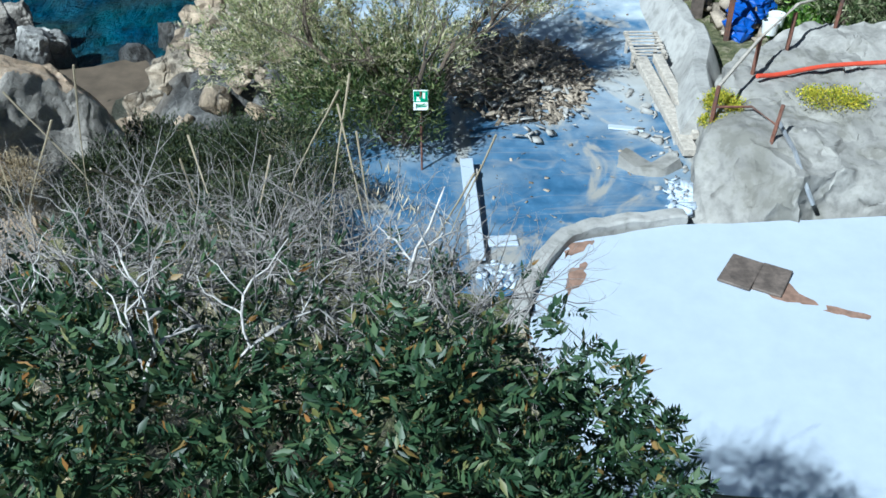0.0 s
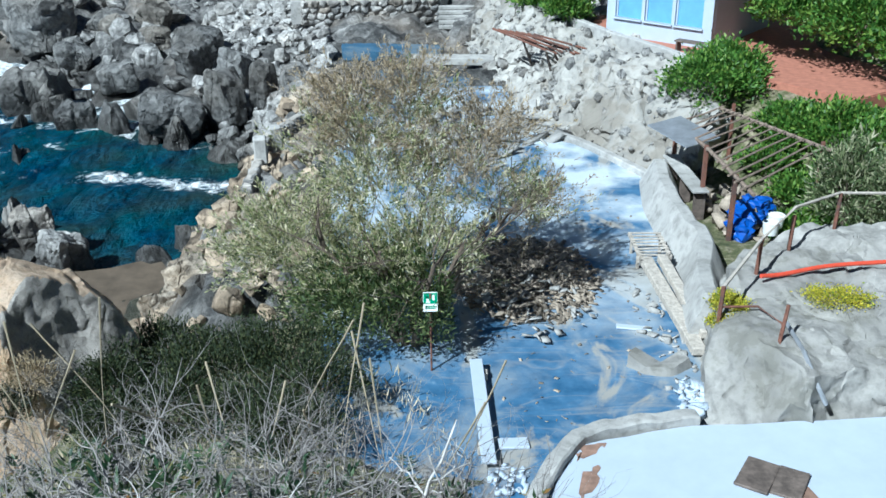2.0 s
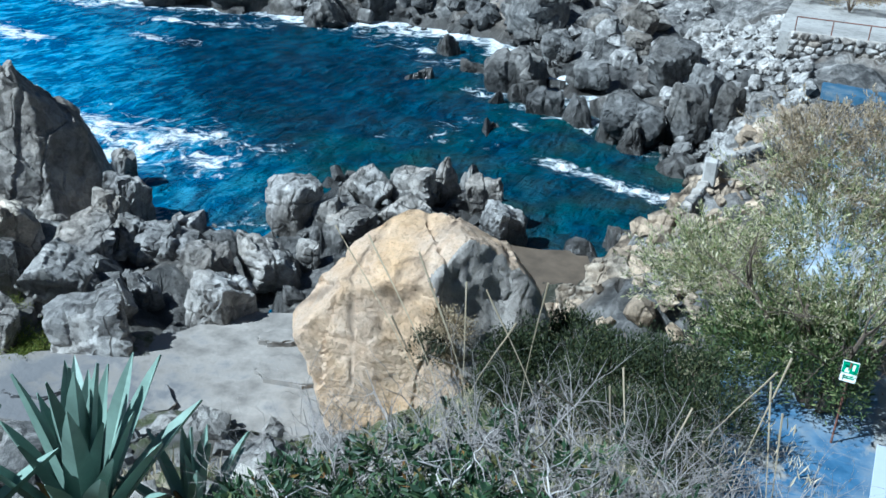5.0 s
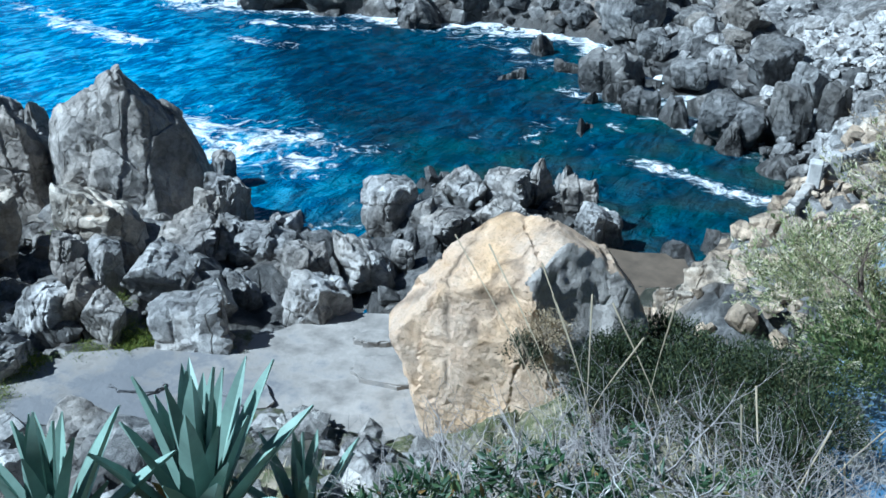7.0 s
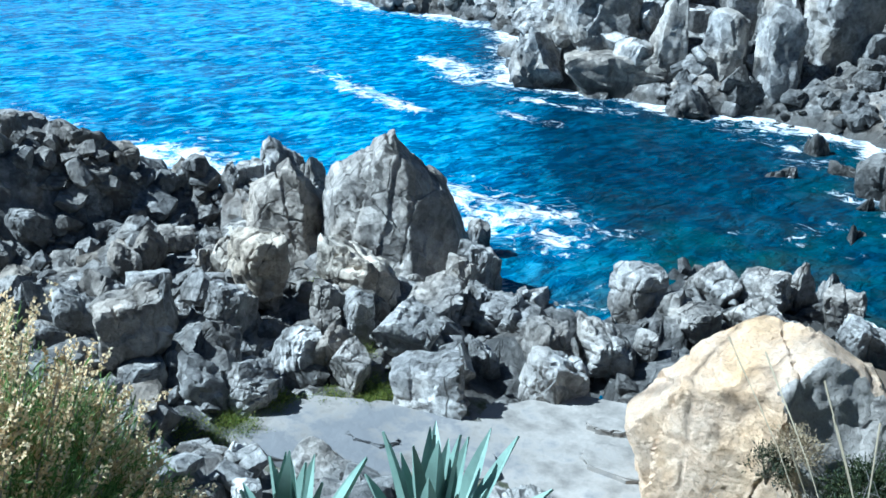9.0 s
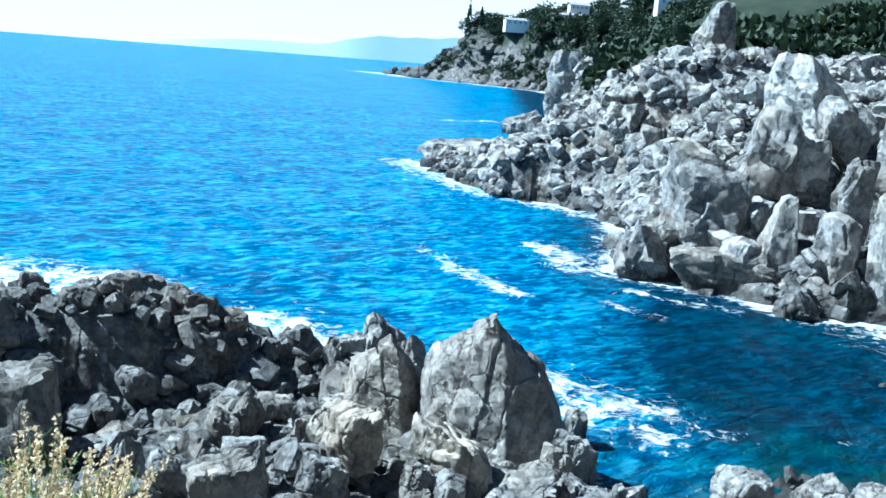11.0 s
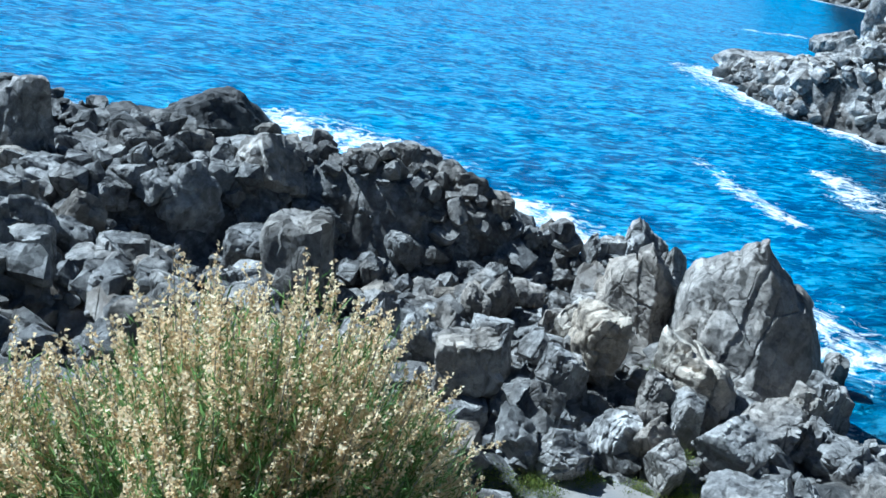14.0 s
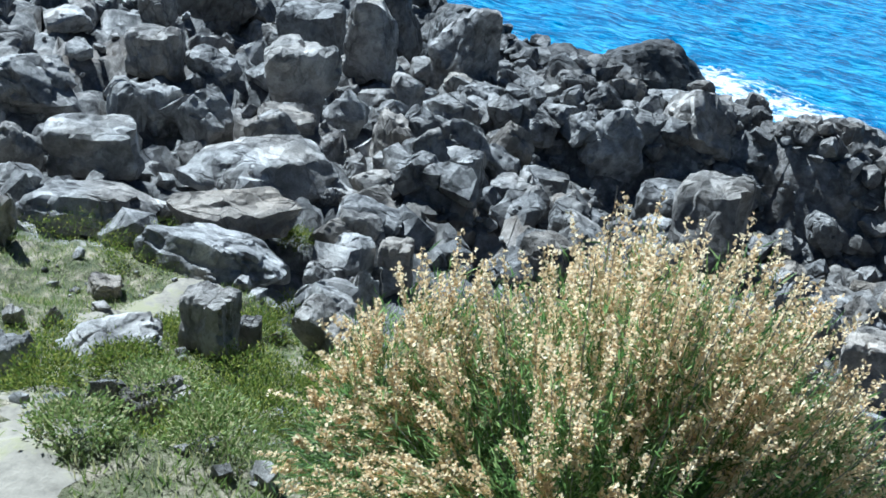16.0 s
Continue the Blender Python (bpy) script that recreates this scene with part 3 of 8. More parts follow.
def worn(v, tris, times, amount=0.5):
    """Round the edges off: each corner moves towards the mean of its neighbours."""
    ends = np.concatenate([tris[:, [0, 1]], tris[:, [1, 2]], tris[:, [2, 0]]])
    for _ in range(times):
        total, count = np.zeros_like(v), np.zeros(len(v))
        np.add.at(total, ends[:, 0], v[ends[:, 1]])
        np.add.at(count, ends[:, 0], 1)
        v = v * (1 - amount) + amount * total / count[:, None]
    return v


def noise_of(v, scale, shift):
    return np.array([noise.noise_vector(Vector(p * scale + shift))[:] for p in v])


def jointed(v, seed, axes, gaps, step, groove, width=0.03):
    """Courses of rock between parallel joints: each course is shoved in or out a little, and the joints stand open."""
    bend = noise_of(v, 1.1, seed * 3.7)
    grow = np.ones(len(v))
    for k, (axis, gap) in enumerate(zip(axes, gaps)):
        u = (v @ np.asarray(axis) + 0.10 * bend[:, k % 3]) / gap + 0.37 * seed
        i = np.floor(u)
        edge = np.minimum(u - i, 1 - u + i) * gap
        here = np.clip(bend[:, (k + 1) % 3] * 3 + 0.6, 0, 1)      # a joint dies out where the rock is whole
        grow += step * (hash2(i, 0 * i + seed, k) - 0.5) - groove * here * np.exp(-(edge / width) ** 2)
    return v * grow[:, None]


def rock_shape(seed, kind, sub):
    """A jointed rock: flat broken faces, bevelled edges and open joints, in a unit box standing on z = 0."""
    rng = np.random.default_rng(seed)
    lean = 0.12 if kind in ("peak", "slab", "crag") else 0.35
    axes = np.array(Euler((rng.normal() * lean, rng.normal() * lean, rng.uniform(0, 6.28))).to_matrix()).T
    half = {"block": (0.9, 0.78, 0.75), "slab": (1.0, 0.8, 0.55), "peak": (0.8, 0.7, 1.1), "crag": (0.62, 0.55, 1.0)}[kind] * rng.uniform(0.85, 1.15, 3)
    planes = []
    for k in range(3):
        for side in (-1, 1):
            planes.append((axes[k] * side + rng.normal(size=3) * 0.13, half[k] * rng.uniform(0.85, 1.1)))
    if kind == "peak":
        for k in range(6):
            a = k * 1.05 + rng.uniform(-0.3, 0.3)
            planes.append((np.array([math.cos(a), math.sin(a), rng.uniform(0.35, 0.75)]), rng.uniform(0.5, 0.66)))
    if kind == "crag":
        a = rng.uniform(0, 6.28)
        planes.append((np.array([math.cos(a), math.sin(a), 0.9]), 0.75))
    for _ in range({"block": 13, "slab": 10, "peak": 8, "crag": 7}[kind]):
        d = rng.normal(size=3)
        d /= np.linalg.norm(d)
        planes.append((d, np.sum(np.abs(axes @ d) * half) * rng.uniform(0.60, 0.85)))
    dirs, tris = BALLS[sub]
    reach = np.full(len(dirs), 9.0)
    for n, o in planes:
        along = dirs @ (n / np.linalg.norm(n))
        reach = np.minimum(reach, np.where(along > 1e-6, o / np.maximum(along, 1e-6), 9.0))
    v = worn(dirs * reach[:, None], tris, 1, 0.4)
    v = jointed(v, seed, axes, {"slab": (0.9, 0.8, 0.22), "peak": (0.34, 0.6, 0.9), "crag": (0.4, 0.7, 0.8)}.get(kind, (0.62, 0.9, 0.5)), 0.14, 0.08, 0.035 if sub > 4 else 0.05)
    v = v + 0.08 * noise_of(v, 1.8, seed) + 0.032 * noise_of(v, 6.0, seed + 5) + (0.010 * noise_of(v, 15.0, seed + 9) if sub > 4 else 0)
    lo, hi = v.min(0), v.max(0)
    v = (v - lo) / (hi - lo)
    v[:, :2] -= 0.5
    return v, tris


def hewn_stone(seed, flat=1.0):
    """A small broken stone with uneven faces, in a unit box standing on z = 0."""
    rng = np.random.default_rng(seed)
    bm = bmesh.new()
    for _ in range(20):
        d = rng.normal(size=3)
        d = np.sign(d) * np.abs(d / np.linalg.norm(d)) ** 0.7
        bm.verts.new(d * rng.uniform(0.8, 1.05) * (1, 0.85, 0.8 * flat))
    bmesh.ops.convex_hull(bm, input=bm.verts[:])
    for p in [p for p in bm.verts if not p.link_faces]:
        bm.verts.remove(p)
    bmesh.ops.subdivide_edges(bm, edges=bm.edges[:], cuts=1, use_grid_fill=True)
    bmesh.ops.triangulate(bm, faces=bm.faces[:])
    for p in bm.verts:
        p.co += 0.10 * noise.noise_vector(p.co * 1.9 + Vector((seed, 0, 0)))
    bm.verts.index_update()
    v = np.array([p.co[:] for p in bm.verts])
    tris = np.array([[p.index for p in f_.verts] for f_ in bm.faces])
    bm.free()
    lo, hi = v.min(0), v.max(0)
    v = (v - lo) / (hi - lo)
    v[:, :2] -= 0.5
    return v, tris


ROCK_MESH = {}
for n, kind in enumerate(("block", "peak", "slab", "crag")):
    for s in range(7):                             # the near ones, and lighter shapes for the far shores
        for far, sub in ((0, 5), (10, 4)):
            v, tris = rock_shape(100 * n + s, kind, sub)
            me = quad_mesh("boulder_" + kind, v, tris)
            me.polygons.foreach_set("use_smooth", np.ones(len(tris), bool))
            me.set_sharp_from_angle(angle=radians(24))
            me.materials.append(MAT_ROCK)
            ROCK_MESH[kind, s + far] = me
STONES_OF = {}                                     # the same shapes in the stone of an area


def rock_mesh(kind, variant, area):
    # cove and outer shore take the dark stone, with shade in its colour
    mat = {"cove": MAT_DARKROCK, "islet": MAT_BLACK, "shore": MAT_DARKROCK, "head": MAT_HEAD, "ridge": MAT_RIDGE, "tan": MAT_WARM, "chalk": MAT_CHALK, "bank": MAT_CHALK, "cliff": MAT_TAN}.get(area)
    if mat is None:
        return ROCK_MESH[kind, variant]
    if (kind, variant, mat.name) not in STONES_OF:
        me = ROCK_MESH[kind, variant].copy()
        me.materials.clear()
        me.materials.append(mat)
        STONES_OF[kind, variant, mat.name] = me
    return STONES_OF[kind, variant, mat.name]


AREAS = {"cliff": ("tan weathered rock of the cliff below the terrace", "cliff rocks"), "pin": ("pointed grey sea rock with deep cracks above the surf", "sea stack rocks"),
         "land": ("grey weathered boulder beside the concrete landing", "boulders by the landing"),
         "clus": ("rounded grey boulder at the water's edge", "boulder cluster in the cove"),
         "crag": ("pale grey angular boulder in the rock pile", "crag boulders"),
         "ridge": ("dark grey jagged boulder on the rocky ridge", "ridge boulders"),
         "islet": ("black wet rock islet ringed by white surf", "surf rocks"),
         "shore": ("grey craggy rock along the outer shore", "outer shore rocks"),
         "shelf": ("flat-topped grey boulder on the rock shelf", "shelf boulders"),
         "path": ("pale grey stone beside the footpath", "footpath stones"),
         "cove": ("dark grey boulder on the far side of the cove", "cove boulders"),
         "tan": ("cream and tan angular boulder in the rock pile", "cream boulders"),
         "chalk": ("smooth whitish rock face above the cove", "white rock faces"),
         "bank": ("pale broken stone on the brink of the slope", "stones on the brink"),
         "head": ("tall pale grey crag of the far headland", "headland crags")}


def rock(kind, x, y, z, w, d, h, turn, variant, area="land"):
    ob = new("boulder", rock_mesh(kind, variant + {"islet": 10, "shore": 10, "ridge": 10, "shelf": 10, "cove": 10, "head": 10, "chalk": 10}.get(area, 0), area))
    foot = height_at(x, y) - 0.2                   # reach down into the ground
    if z > foot:
        h, z = h + z - foot, foot
    ob.matrix_world = pose(x, y, z, 0, 0, turn) @ Matrix.Diagonal((w, d, h, 1))
    return tagged(ob, AREAS[area][0], "rock", AREAS[area][1])


rock('block', -25.7, 24.5, 0.30, 2.15, 1.83, 2.74, 58, 1, area='pin')
rock('block', -30.1, 28.7, 0.30, 1.12, 0.95, 1.42, 45, 2, area='pin')
rock('block', -38.4, 21.0, 2.00, 0.95, 0.81, 1.61, 47, 3, area='pin')
rock('block', -38.3, 22.0, 1.80, 1.28, 1.09, 1.74, 83, 4, area='pin')
rock('block', -37.9, 23.5, 1.60, 2.08, 1.77, 2.88, 68, 5, area='pin')
rock('block', -36.8, 24.4, 1.40, 1.60, 1.36, 2.31, 53, 6, area='pin')
rock('block', -34.6, 21.6, 2.00, 2.37, 2.01, 1.61, 42, 0, area='pin')
rock('block', -25.2, 23.2, 0.60, 1.66, 1.41, 2.36, 68, 1, area='pin')
rock('block', -20.6, 27.9, 0.20, 2.14, 1.82, 2.67, 44, 2, area='clus')
rock('block', -19.9, 31.8, 0.50, 2.27, 1.93, 1.77, 27, 3, area='clus')
rock('block', -18.1, 32.6, 0.50, 2.03, 1.72, 1.78, 11, 4, area='clus')
rock('peak', -17.6, 34.3, 0.50, 1.48, 1.26, 1.93, 46, 5, area='clus')
rock('block', -17.0, 35.8, 0.40, 1.30, 1.11, 1.42, 31, 6, area='clus')
rock('block', -15.6, 34.0, 0.40, 1.64, 1.40, 1.68, 17, 0, area='clus')
rock('block', -14.0, 32.6, -0.10, 1.93, 1.64, 1.89, 3, 1, area='clus')
rock('block', -18.6, 28.6, 0.40, 2.10, 1.79, 1.35, 50, 2, area='clus')
rock('block', -17.0, 30.0, 0.50, 2.21, 1.88, 1.71, 33, 3, area='clus')
rock('block', -16.3, 31.1, 0.50, 1.29, 1.10, 0.75, 18, 4, area='clus')
rock('block', -22.3, 23.1, 0.70, 2.37, 2.01, 1.44, 21, 5, area='land')
rock('slab', -20.0, 22.3, 1.00, 1.78, 1.51, 1.36, 56, 6, area='land')
rock('slab', -18.6, 23.8, 0.90, 2.17, 1.85, 1.55, 40, 0, area='land')
rock('block', -17.6, 20.2, 1.30, 2.20, 1.87, 1.60, 29, 1, area='land')
rock('block', -18.0, 25.1, 0.80, 1.01, 0.86, 1.13, 11, 2, area='land')
rock('block', -22.0, 17.9, 1.50, 2.33, 1.98, 2.04, 63, 3, area='land')
rock('block', -19.4, 16.7, 1.50, 2.39, 2.03, 1.52, 49, 4, area='land')
rock('slab', -23.8, 20.6, 2.00, 2.17, 1.84, 0.76, 36, 5, area='land')
rock('block', -20.3, 18.7, 1.20, 0.99, 0.84, 1.35, 71, 6, area='land')
rock('slab', -20.7, 20.2, 0.90, 1.09, 0.93, 1.11, 56, 0, area='land')
rock('block', -25.7, 17.5, 2.00, 1.28, 1.09, 1.12, 53, 1, area='land')
rock('block', -23.8, 17.4, 1.80, 1.19, 1.01, 1.50, 38, 2, area='land')
rock('block', -22.6, 15.5, 1.60, 1.57, 1.34, 1.55, 77, 3, area='land')
rock('block', -24.5, 16.7, 2.00, 0.99, 0.84, 0.62, 64, 4, area='land')
rock('block', -23.3, 14.8, 2.00, 0.91, 0.77, 0.77, 53, 5, area='land')
rock('block', -22.7, 12.6, 1.60, 1.91, 1.63, 1.21, 44, 6, area='land')
rock('slab', -26.8, 19.7, 1.80, 2.98, 2.69, 2.10, 73, 0, area='tan')
rock('block', -26.5, 14.3, 1.80, 1.92, 1.73, 1.83, 68, 1, area='crag')
rock('block', -28.0, 16.2, 1.80, 2.20, 1.98, 2.66, 54, 2, area='tan')
rock('block', -29.7, 15.8, 2.00, 1.13, 1.02, 1.77, 43, 3, area='tan')
rock('block', -25.4, 10.4, 2.00, 2.13, 1.81, 2.58, 85, 4, area='crag')
rock('block', -28.4, 10.0, 2.40, 1.57, 1.33, 1.30, 75, 5, area='crag')
rock('block', -30.3, 9.2, 2.40, 1.26, 1.07, 1.14, 65, 6, area='crag')
rock('peak', -28.2, 12.8, 2.00, 0.93, 0.79, 1.65, 44, 0, area='crag')
rock('block', -22.4, 12.7, 1.60, 1.83, 1.56, 0.92, 76, 1, area='crag')
rock('block', -23.2, 14.8, 1.80, 1.36, 1.16, 1.20, 60, 2, area='crag')
rock('block', -21.8, 15.6, 1.80, 1.33, 1.13, 1.18, 44, 3, area='crag')
rock('crag', -53.6, 63.6, 1.62, 8.15, 6.93, 9.68, 17, 4, area='head')
rock('crag', -54.3, 72.0, 6.20, 5.64, 4.80, 8.60, 51, 5, area='head')
rock('block', -55.5, 58.8, -0.60, 4.56, 3.88, 5.02, 44, 6, area='head')
rock('block', -50.3, 62.7, -0.66, 8.67, 7.37, 4.26, 26, 0, area='head')
rock('crag', -46.6, 64.3, 0.70, 3.66, 3.11, 7.61, 11, 1, area='head')
rock('crag', -42.8, 65.9, 0.57, 4.14, 3.52, 6.81, 45, 2, area='head')
rock('crag', -45.3, 71.1, 4.33, 3.31, 2.81, 6.90, 31, 3, area='head')
rock('crag', -38.8, 67.0, -0.16, 3.78, 3.21, 9.49, 16, 4, area='head')
rock('block', -51.7, 78.4, 9.96, 4.88, 4.14, 5.89, 56, 5, area='head')
rock('block', -42.1, 61.2, -0.76, 3.34, 2.84, 2.68, 44, 6, area='head')
rock('crag', -37.5, 73.2, -0.69, 5.91, 5.03, 14.41, 24, 0, area='head')
rock('crag', -37.6, 80.3, 1.68, 7.05, 5.99, 17.17, 9, 1, area='head')
rock('block', -48.7, 62.5, 0.21, 3.08, 2.62, 4.36, 59, 2, area='head')
rock('crag', -52.6, 62.0, 1.83, 3.17, 2.70, 5.40, 48, 3, area='head')
rock('crag', -46.2, 79.3, 7.23, 4.71, 4.01, 7.48, 25, 4, area='head')
rock('slab', -126.0, 91.9, 0.20, 15.41, 13.10, 4.16, 62, 5, area='head')
rock('crag', -163.8, 146.9, 8.05, 13.08, 11.12, 12.63, 67, 6, area='head')
rock('crag', -149.4, 144.8, 12.56, 7.83, 6.65, 10.04, 52, 0, area='head')
rock('crag', -89.5, 104.2, 17.78, 6.03, 5.13, 8.89, 34, 1, area='head')
rock('slab', -189.1, 154.9, 0.23, 11.45, 9.74, 6.05, 31, 2, area='head')
rock('slab', -23.4, 54.6, 0.00, 3.98, 3.38, 2.24, 40, 3, area='cove')
rock('block', -18.9, 55.4, 0.10, 2.35, 2.00, 2.09, 23, 4, area='cove')
rock('block', -13.8, 47.9, 0.00, 3.28, 2.79, 2.68, 7, 5, area='cove')
rock('crag', -11.2, 48.3, 0.30, 2.16, 1.84, 3.32, -9, 6, area='cove')
rock('crag', -9.4, 48.9, 0.60, 1.53, 1.30, 3.23, 26, 0, area='cove')
rock('block', -11.3, 52.2, 1.20, 2.28, 1.94, 2.58, 14, 1, area='cove')
rock('block', -18.6, 62.5, 0.80, 2.27, 1.93, 1.84, 6, 2, area='cove')
rock('block', -22.0, 64.9, 0.60, 2.70, 2.29, 2.40, -5, 3, area='cove')
rock('block', -33.8, 68.5, 0.00, 2.76, 2.35, 1.82, 39, 4, area='cove')
rock('block', -23.0, 60.0, 0.20, 2.27, 1.93, 2.15, 21, 5, area='cove')
rock('block', -30.5, 58.9, -0.20, 2.10, 1.78, 1.58, 14, 6, area='cove')
rock('block', -14.7, 56.8, 0.80, 2.48, 2.11, 2.25, 39, 0, area='cove')
rock('crag', -36.2, 74.3, 0.60, 6.04, 5.14, 5.56, 37, 1, area='cove')
rock('block', -26.6, 64.5, 0.50, 4.69, 3.99, 4.16, 20, 2, area='cove')
rock('block', -22.6, 65.3, 0.60, 2.84, 2.41, 2.62, 4, 3, area='cove')
rock('block', -27.6, 79.3, 2.00, 4.41, 3.74, 2.74, 41, 4, area='cove')
rock('block', -22.7, 78.5, 2.40, 3.77, 3.20, 3.05, 25, 5, area='cove')
rock('block', -38.9, 72.0, 0.00, 2.58, 2.19, 4.70, 24, 6, area='cove')
rock('block', -23.4, 53.4, 0.00, 3.16, 2.68, 2.45, 7, 0, area='cove')
rock('block', -23.3, 60.2, 0.10, 1.94, 1.65, 2.09, 41, 1, area='cove')
rock('block', -14.9, 58.5, 1.40, 3.08, 2.62, 2.16, 21, 2, area='cove')
rock('block', -19.4, 65.7, 1.60, 2.49, 2.12, 2.43, 11, 3, area='cove')
rock('slab', -33.4, 68.3, 0.00, 2.84, 2.42, 1.70, 7, 4, area='cove')
rock('block', -34.9, 76.1, 1.00, 3.12, 2.65, 2.14, 43, 5, area='cove')
rock('block', -43.7, 14.8, 1.28, 4.75, 4.03, 3.46, 81, 0, area='ridge')
rock('block', -47.8, 15.3, 3.05, 2.55, 2.17, 1.80, 66, 1, area='ridge')
rock('block', -41.1, 13.3, 1.09, 2.52, 2.14, 2.34, 67, 2, area='ridge')
rock('block', -45.7, 12.0, 1.61, 3.63, 3.09, 2.97, 65, 3, area='ridge')
rock('block', -43.7, 6.8, 1.96, 5.10, 4.34, 3.41, 70, 4, area='ridge')
rock('block', -41.1, 4.0, 1.43, 3.19, 2.71, 3.72, 71, 0, area='ridge')
rock('block', -40.2, 9.1, -0.06, 2.96, 2.51, 3.95, 71, 1, area='ridge')
rock('block', -39.5, 14.8, 0.65, 2.20, 1.87, 2.33, 71, 2, area='ridge')
rock('block', -41.4, 17.9, 0.42, 2.92, 2.49, 3.11, 52, 3, area='ridge')
rock('block', -36.7, 6.1, 0.66, 3.68, 3.13, 2.98, 85, 4, area='ridge')
rock('block', -48.6, 0.4, -0.31, 5.59, 4.75, 4.09, 94, 1, area='ridge')
rock('peak', -40.5, 2.7, 1.16, 2.60, 2.21, 3.71, 99, 2, area='ridge')
rock('block', -42.2, 5.6, 1.27, 4.35, 3.70, 3.98, 72, 3, area='ridge')
rock('block', -32.9, 6.4, 2.44, 2.82, 2.40, 3.25, 65, 4, area='ridge')
rock('peak', -65.9, 6.5, -0.85, 7.56, 6.42, 3.92, 83, 3, area='islet')
rock('peak', -70.1, 7.8, -2.04, 7.21, 6.13, 4.51, 78, 4, area='islet')
rock('block', -62.5, 1.9, -0.78, 4.83, 4.11, 2.98, 87, 0, area='islet')
rock('block', -58.6, -1.5, -0.43, 2.79, 2.37, 2.41, 96, 1, area='islet')
rock('block', -55.4, -5.0, -0.56, 4.39, 3.73, 5.35, 82, 2, area='shore')
rock('peak', -49.9, -8.7, 0.28, 4.79, 4.07, 5.91, 112, 3, area='shore')
rock('block', -45.3, -11.2, 1.90, 3.54, 3.01, 3.79, 90, 4, area='shore')
rock('block', -47.7, -17.2, 1.93, 4.79, 4.07, 3.25, 116, 0, area='shore')
rock('slab', -19.8, -9.6, 5.42, 3.09, 2.16, 1.09, 122, 1, area='shelf')
rock('slab', -20.8, -6.6, 5.58, 3.11, 2.17, 1.12, 111, 2, area='shelf')
rock('slab', -25.0, -7.4, 5.01, 4.45, 3.11, 1.21, 107, 3, area='shelf')
rock('block', -22.4, -10.8, 5.42, 2.47, 2.10, 1.58, 113, 4, area='shelf')
rock('block', -21.3, -12.1, 5.54, 1.08, 0.91, 1.38, 114, 5, area='shelf')
rock('block', -25.4, -14.3, 5.50, 3.21, 2.73, 1.75, 111, 6, area='shelf')
rock('block', -32.7, -8.3, 4.89, 2.76, 2.35, 2.37, 93, 0, area='shelf')
rock('peak', -30.7, -6.3, 4.89, 1.64, 1.39, 1.59, 87, 1, area='shelf')
rock('block', -28.8, -7.7, 4.90, 2.09, 1.78, 1.18, 87, 2, area='shelf')
rock('block', -25.8, -4.2, 5.07, 1.63, 1.38, 0.85, 78, 3, area='shelf')
rock('block', -28.2, -2.1, 4.75, 1.59, 1.35, 1.47, 71, 4, area='shelf')
rock('block', -30.5, -1.0, 4.47, 1.35, 1.15, 1.22, 65, 5, area='shelf')
rock('slab', -36.1, -5.2, 4.66, 1.47, 1.03, 1.11, 69, 6, area='shelf')
rock('block', -30.0, -4.3, 4.85, 0.72, 0.61, 0.99, 106, 0, area='shelf')
rock('crag', -45.8, -4.0, 3.36, 3.50, 2.97, 3.62, 99, 1, area='shelf')
rock('block', -20.9, -3.7, 5.59, 0.97, 0.83, 0.58, 101, 2, area='shelf')
rock('block', -21.6, -4.4, 5.58, 1.13, 0.96, 0.55, 100, 3, area='shelf')
rock('block', -20.7, -2.7, 5.59, 0.90, 0.76, 0.85, 92, 4, area='shelf')
rock('block', -22.7, -3.7, 5.52, 1.65, 1.40, 0.81, 91, 5, area='shelf')
rock('block', -24.9, -5.2, 4.99, 0.84, 0.71, 0.51, 91, 6, area='shelf')
rock('block', -29.0, -0.3, 4.50, 1.72, 1.46, 0.85, 77, 0, area='shelf')
rock('block', -25.4, -0.0, 5.24, 0.92, 0.78, 0.83, 73, 1, area='shelf')
rock('block', -27.6, 1.3, 4.50, 1.48, 1.26, 1.10, 67, 2, area='shelf')
rock('block', -27.6, -9.8, 4.93, 1.99, 1.69, 1.68, 87, 3, area='shelf')
rock('block', -32.5, -13.5, 4.75, 2.22, 1.88, 1.94, 87, 4, area='shelf')
rock('block', -33.0, -11.5, 4.78, 1.76, 1.49, 1.39, 81, 5, area='shelf')
rock('crag', -42.3, -7.8, 3.63, 2.44, 2.07, 3.35, 109, 6, area='shelf')
rock('block', -27.3, -6.5, 4.90, 0.83, 0.70, 0.73, 109, 0, area='shelf')
rock('slab', -37.3, -13.0, 4.66, 2.18, 1.53, 0.88, 112, 1, area='shelf')
rock('block', -27.9, -12.4, 5.05, 1.19, 1.01, 1.07, 114, 2, area='shelf')
rock('slab', -39.7, -0.1, 2.96, 1.85, 1.29, 1.31, 86, 3, area='shelf')
rock('slab', -33.0, -3.1, 4.74, 2.03, 1.42, 1.38, 89, 4, area='shelf')
rock('peak', -40.0, 3.3, 2.01, 2.78, 2.36, 3.29, 76, 5, area='shelf')
rock('block', -41.4, 6.5, 3.08, 3.74, 3.18, 3.23, 68, 6, area='shelf')
rock('block', -16.8, -10.3, 6.20, 1.20, 1.02, 1.17, 106, 0, area='shelf')
rock('slab', -17.9, -6.1, 6.19, 2.99, 2.09, 0.85, 90, 1, area='path')
rock('block', -15.8, -7.4, 6.22, 0.72, 0.61, 0.47, 94, 2, area='path')
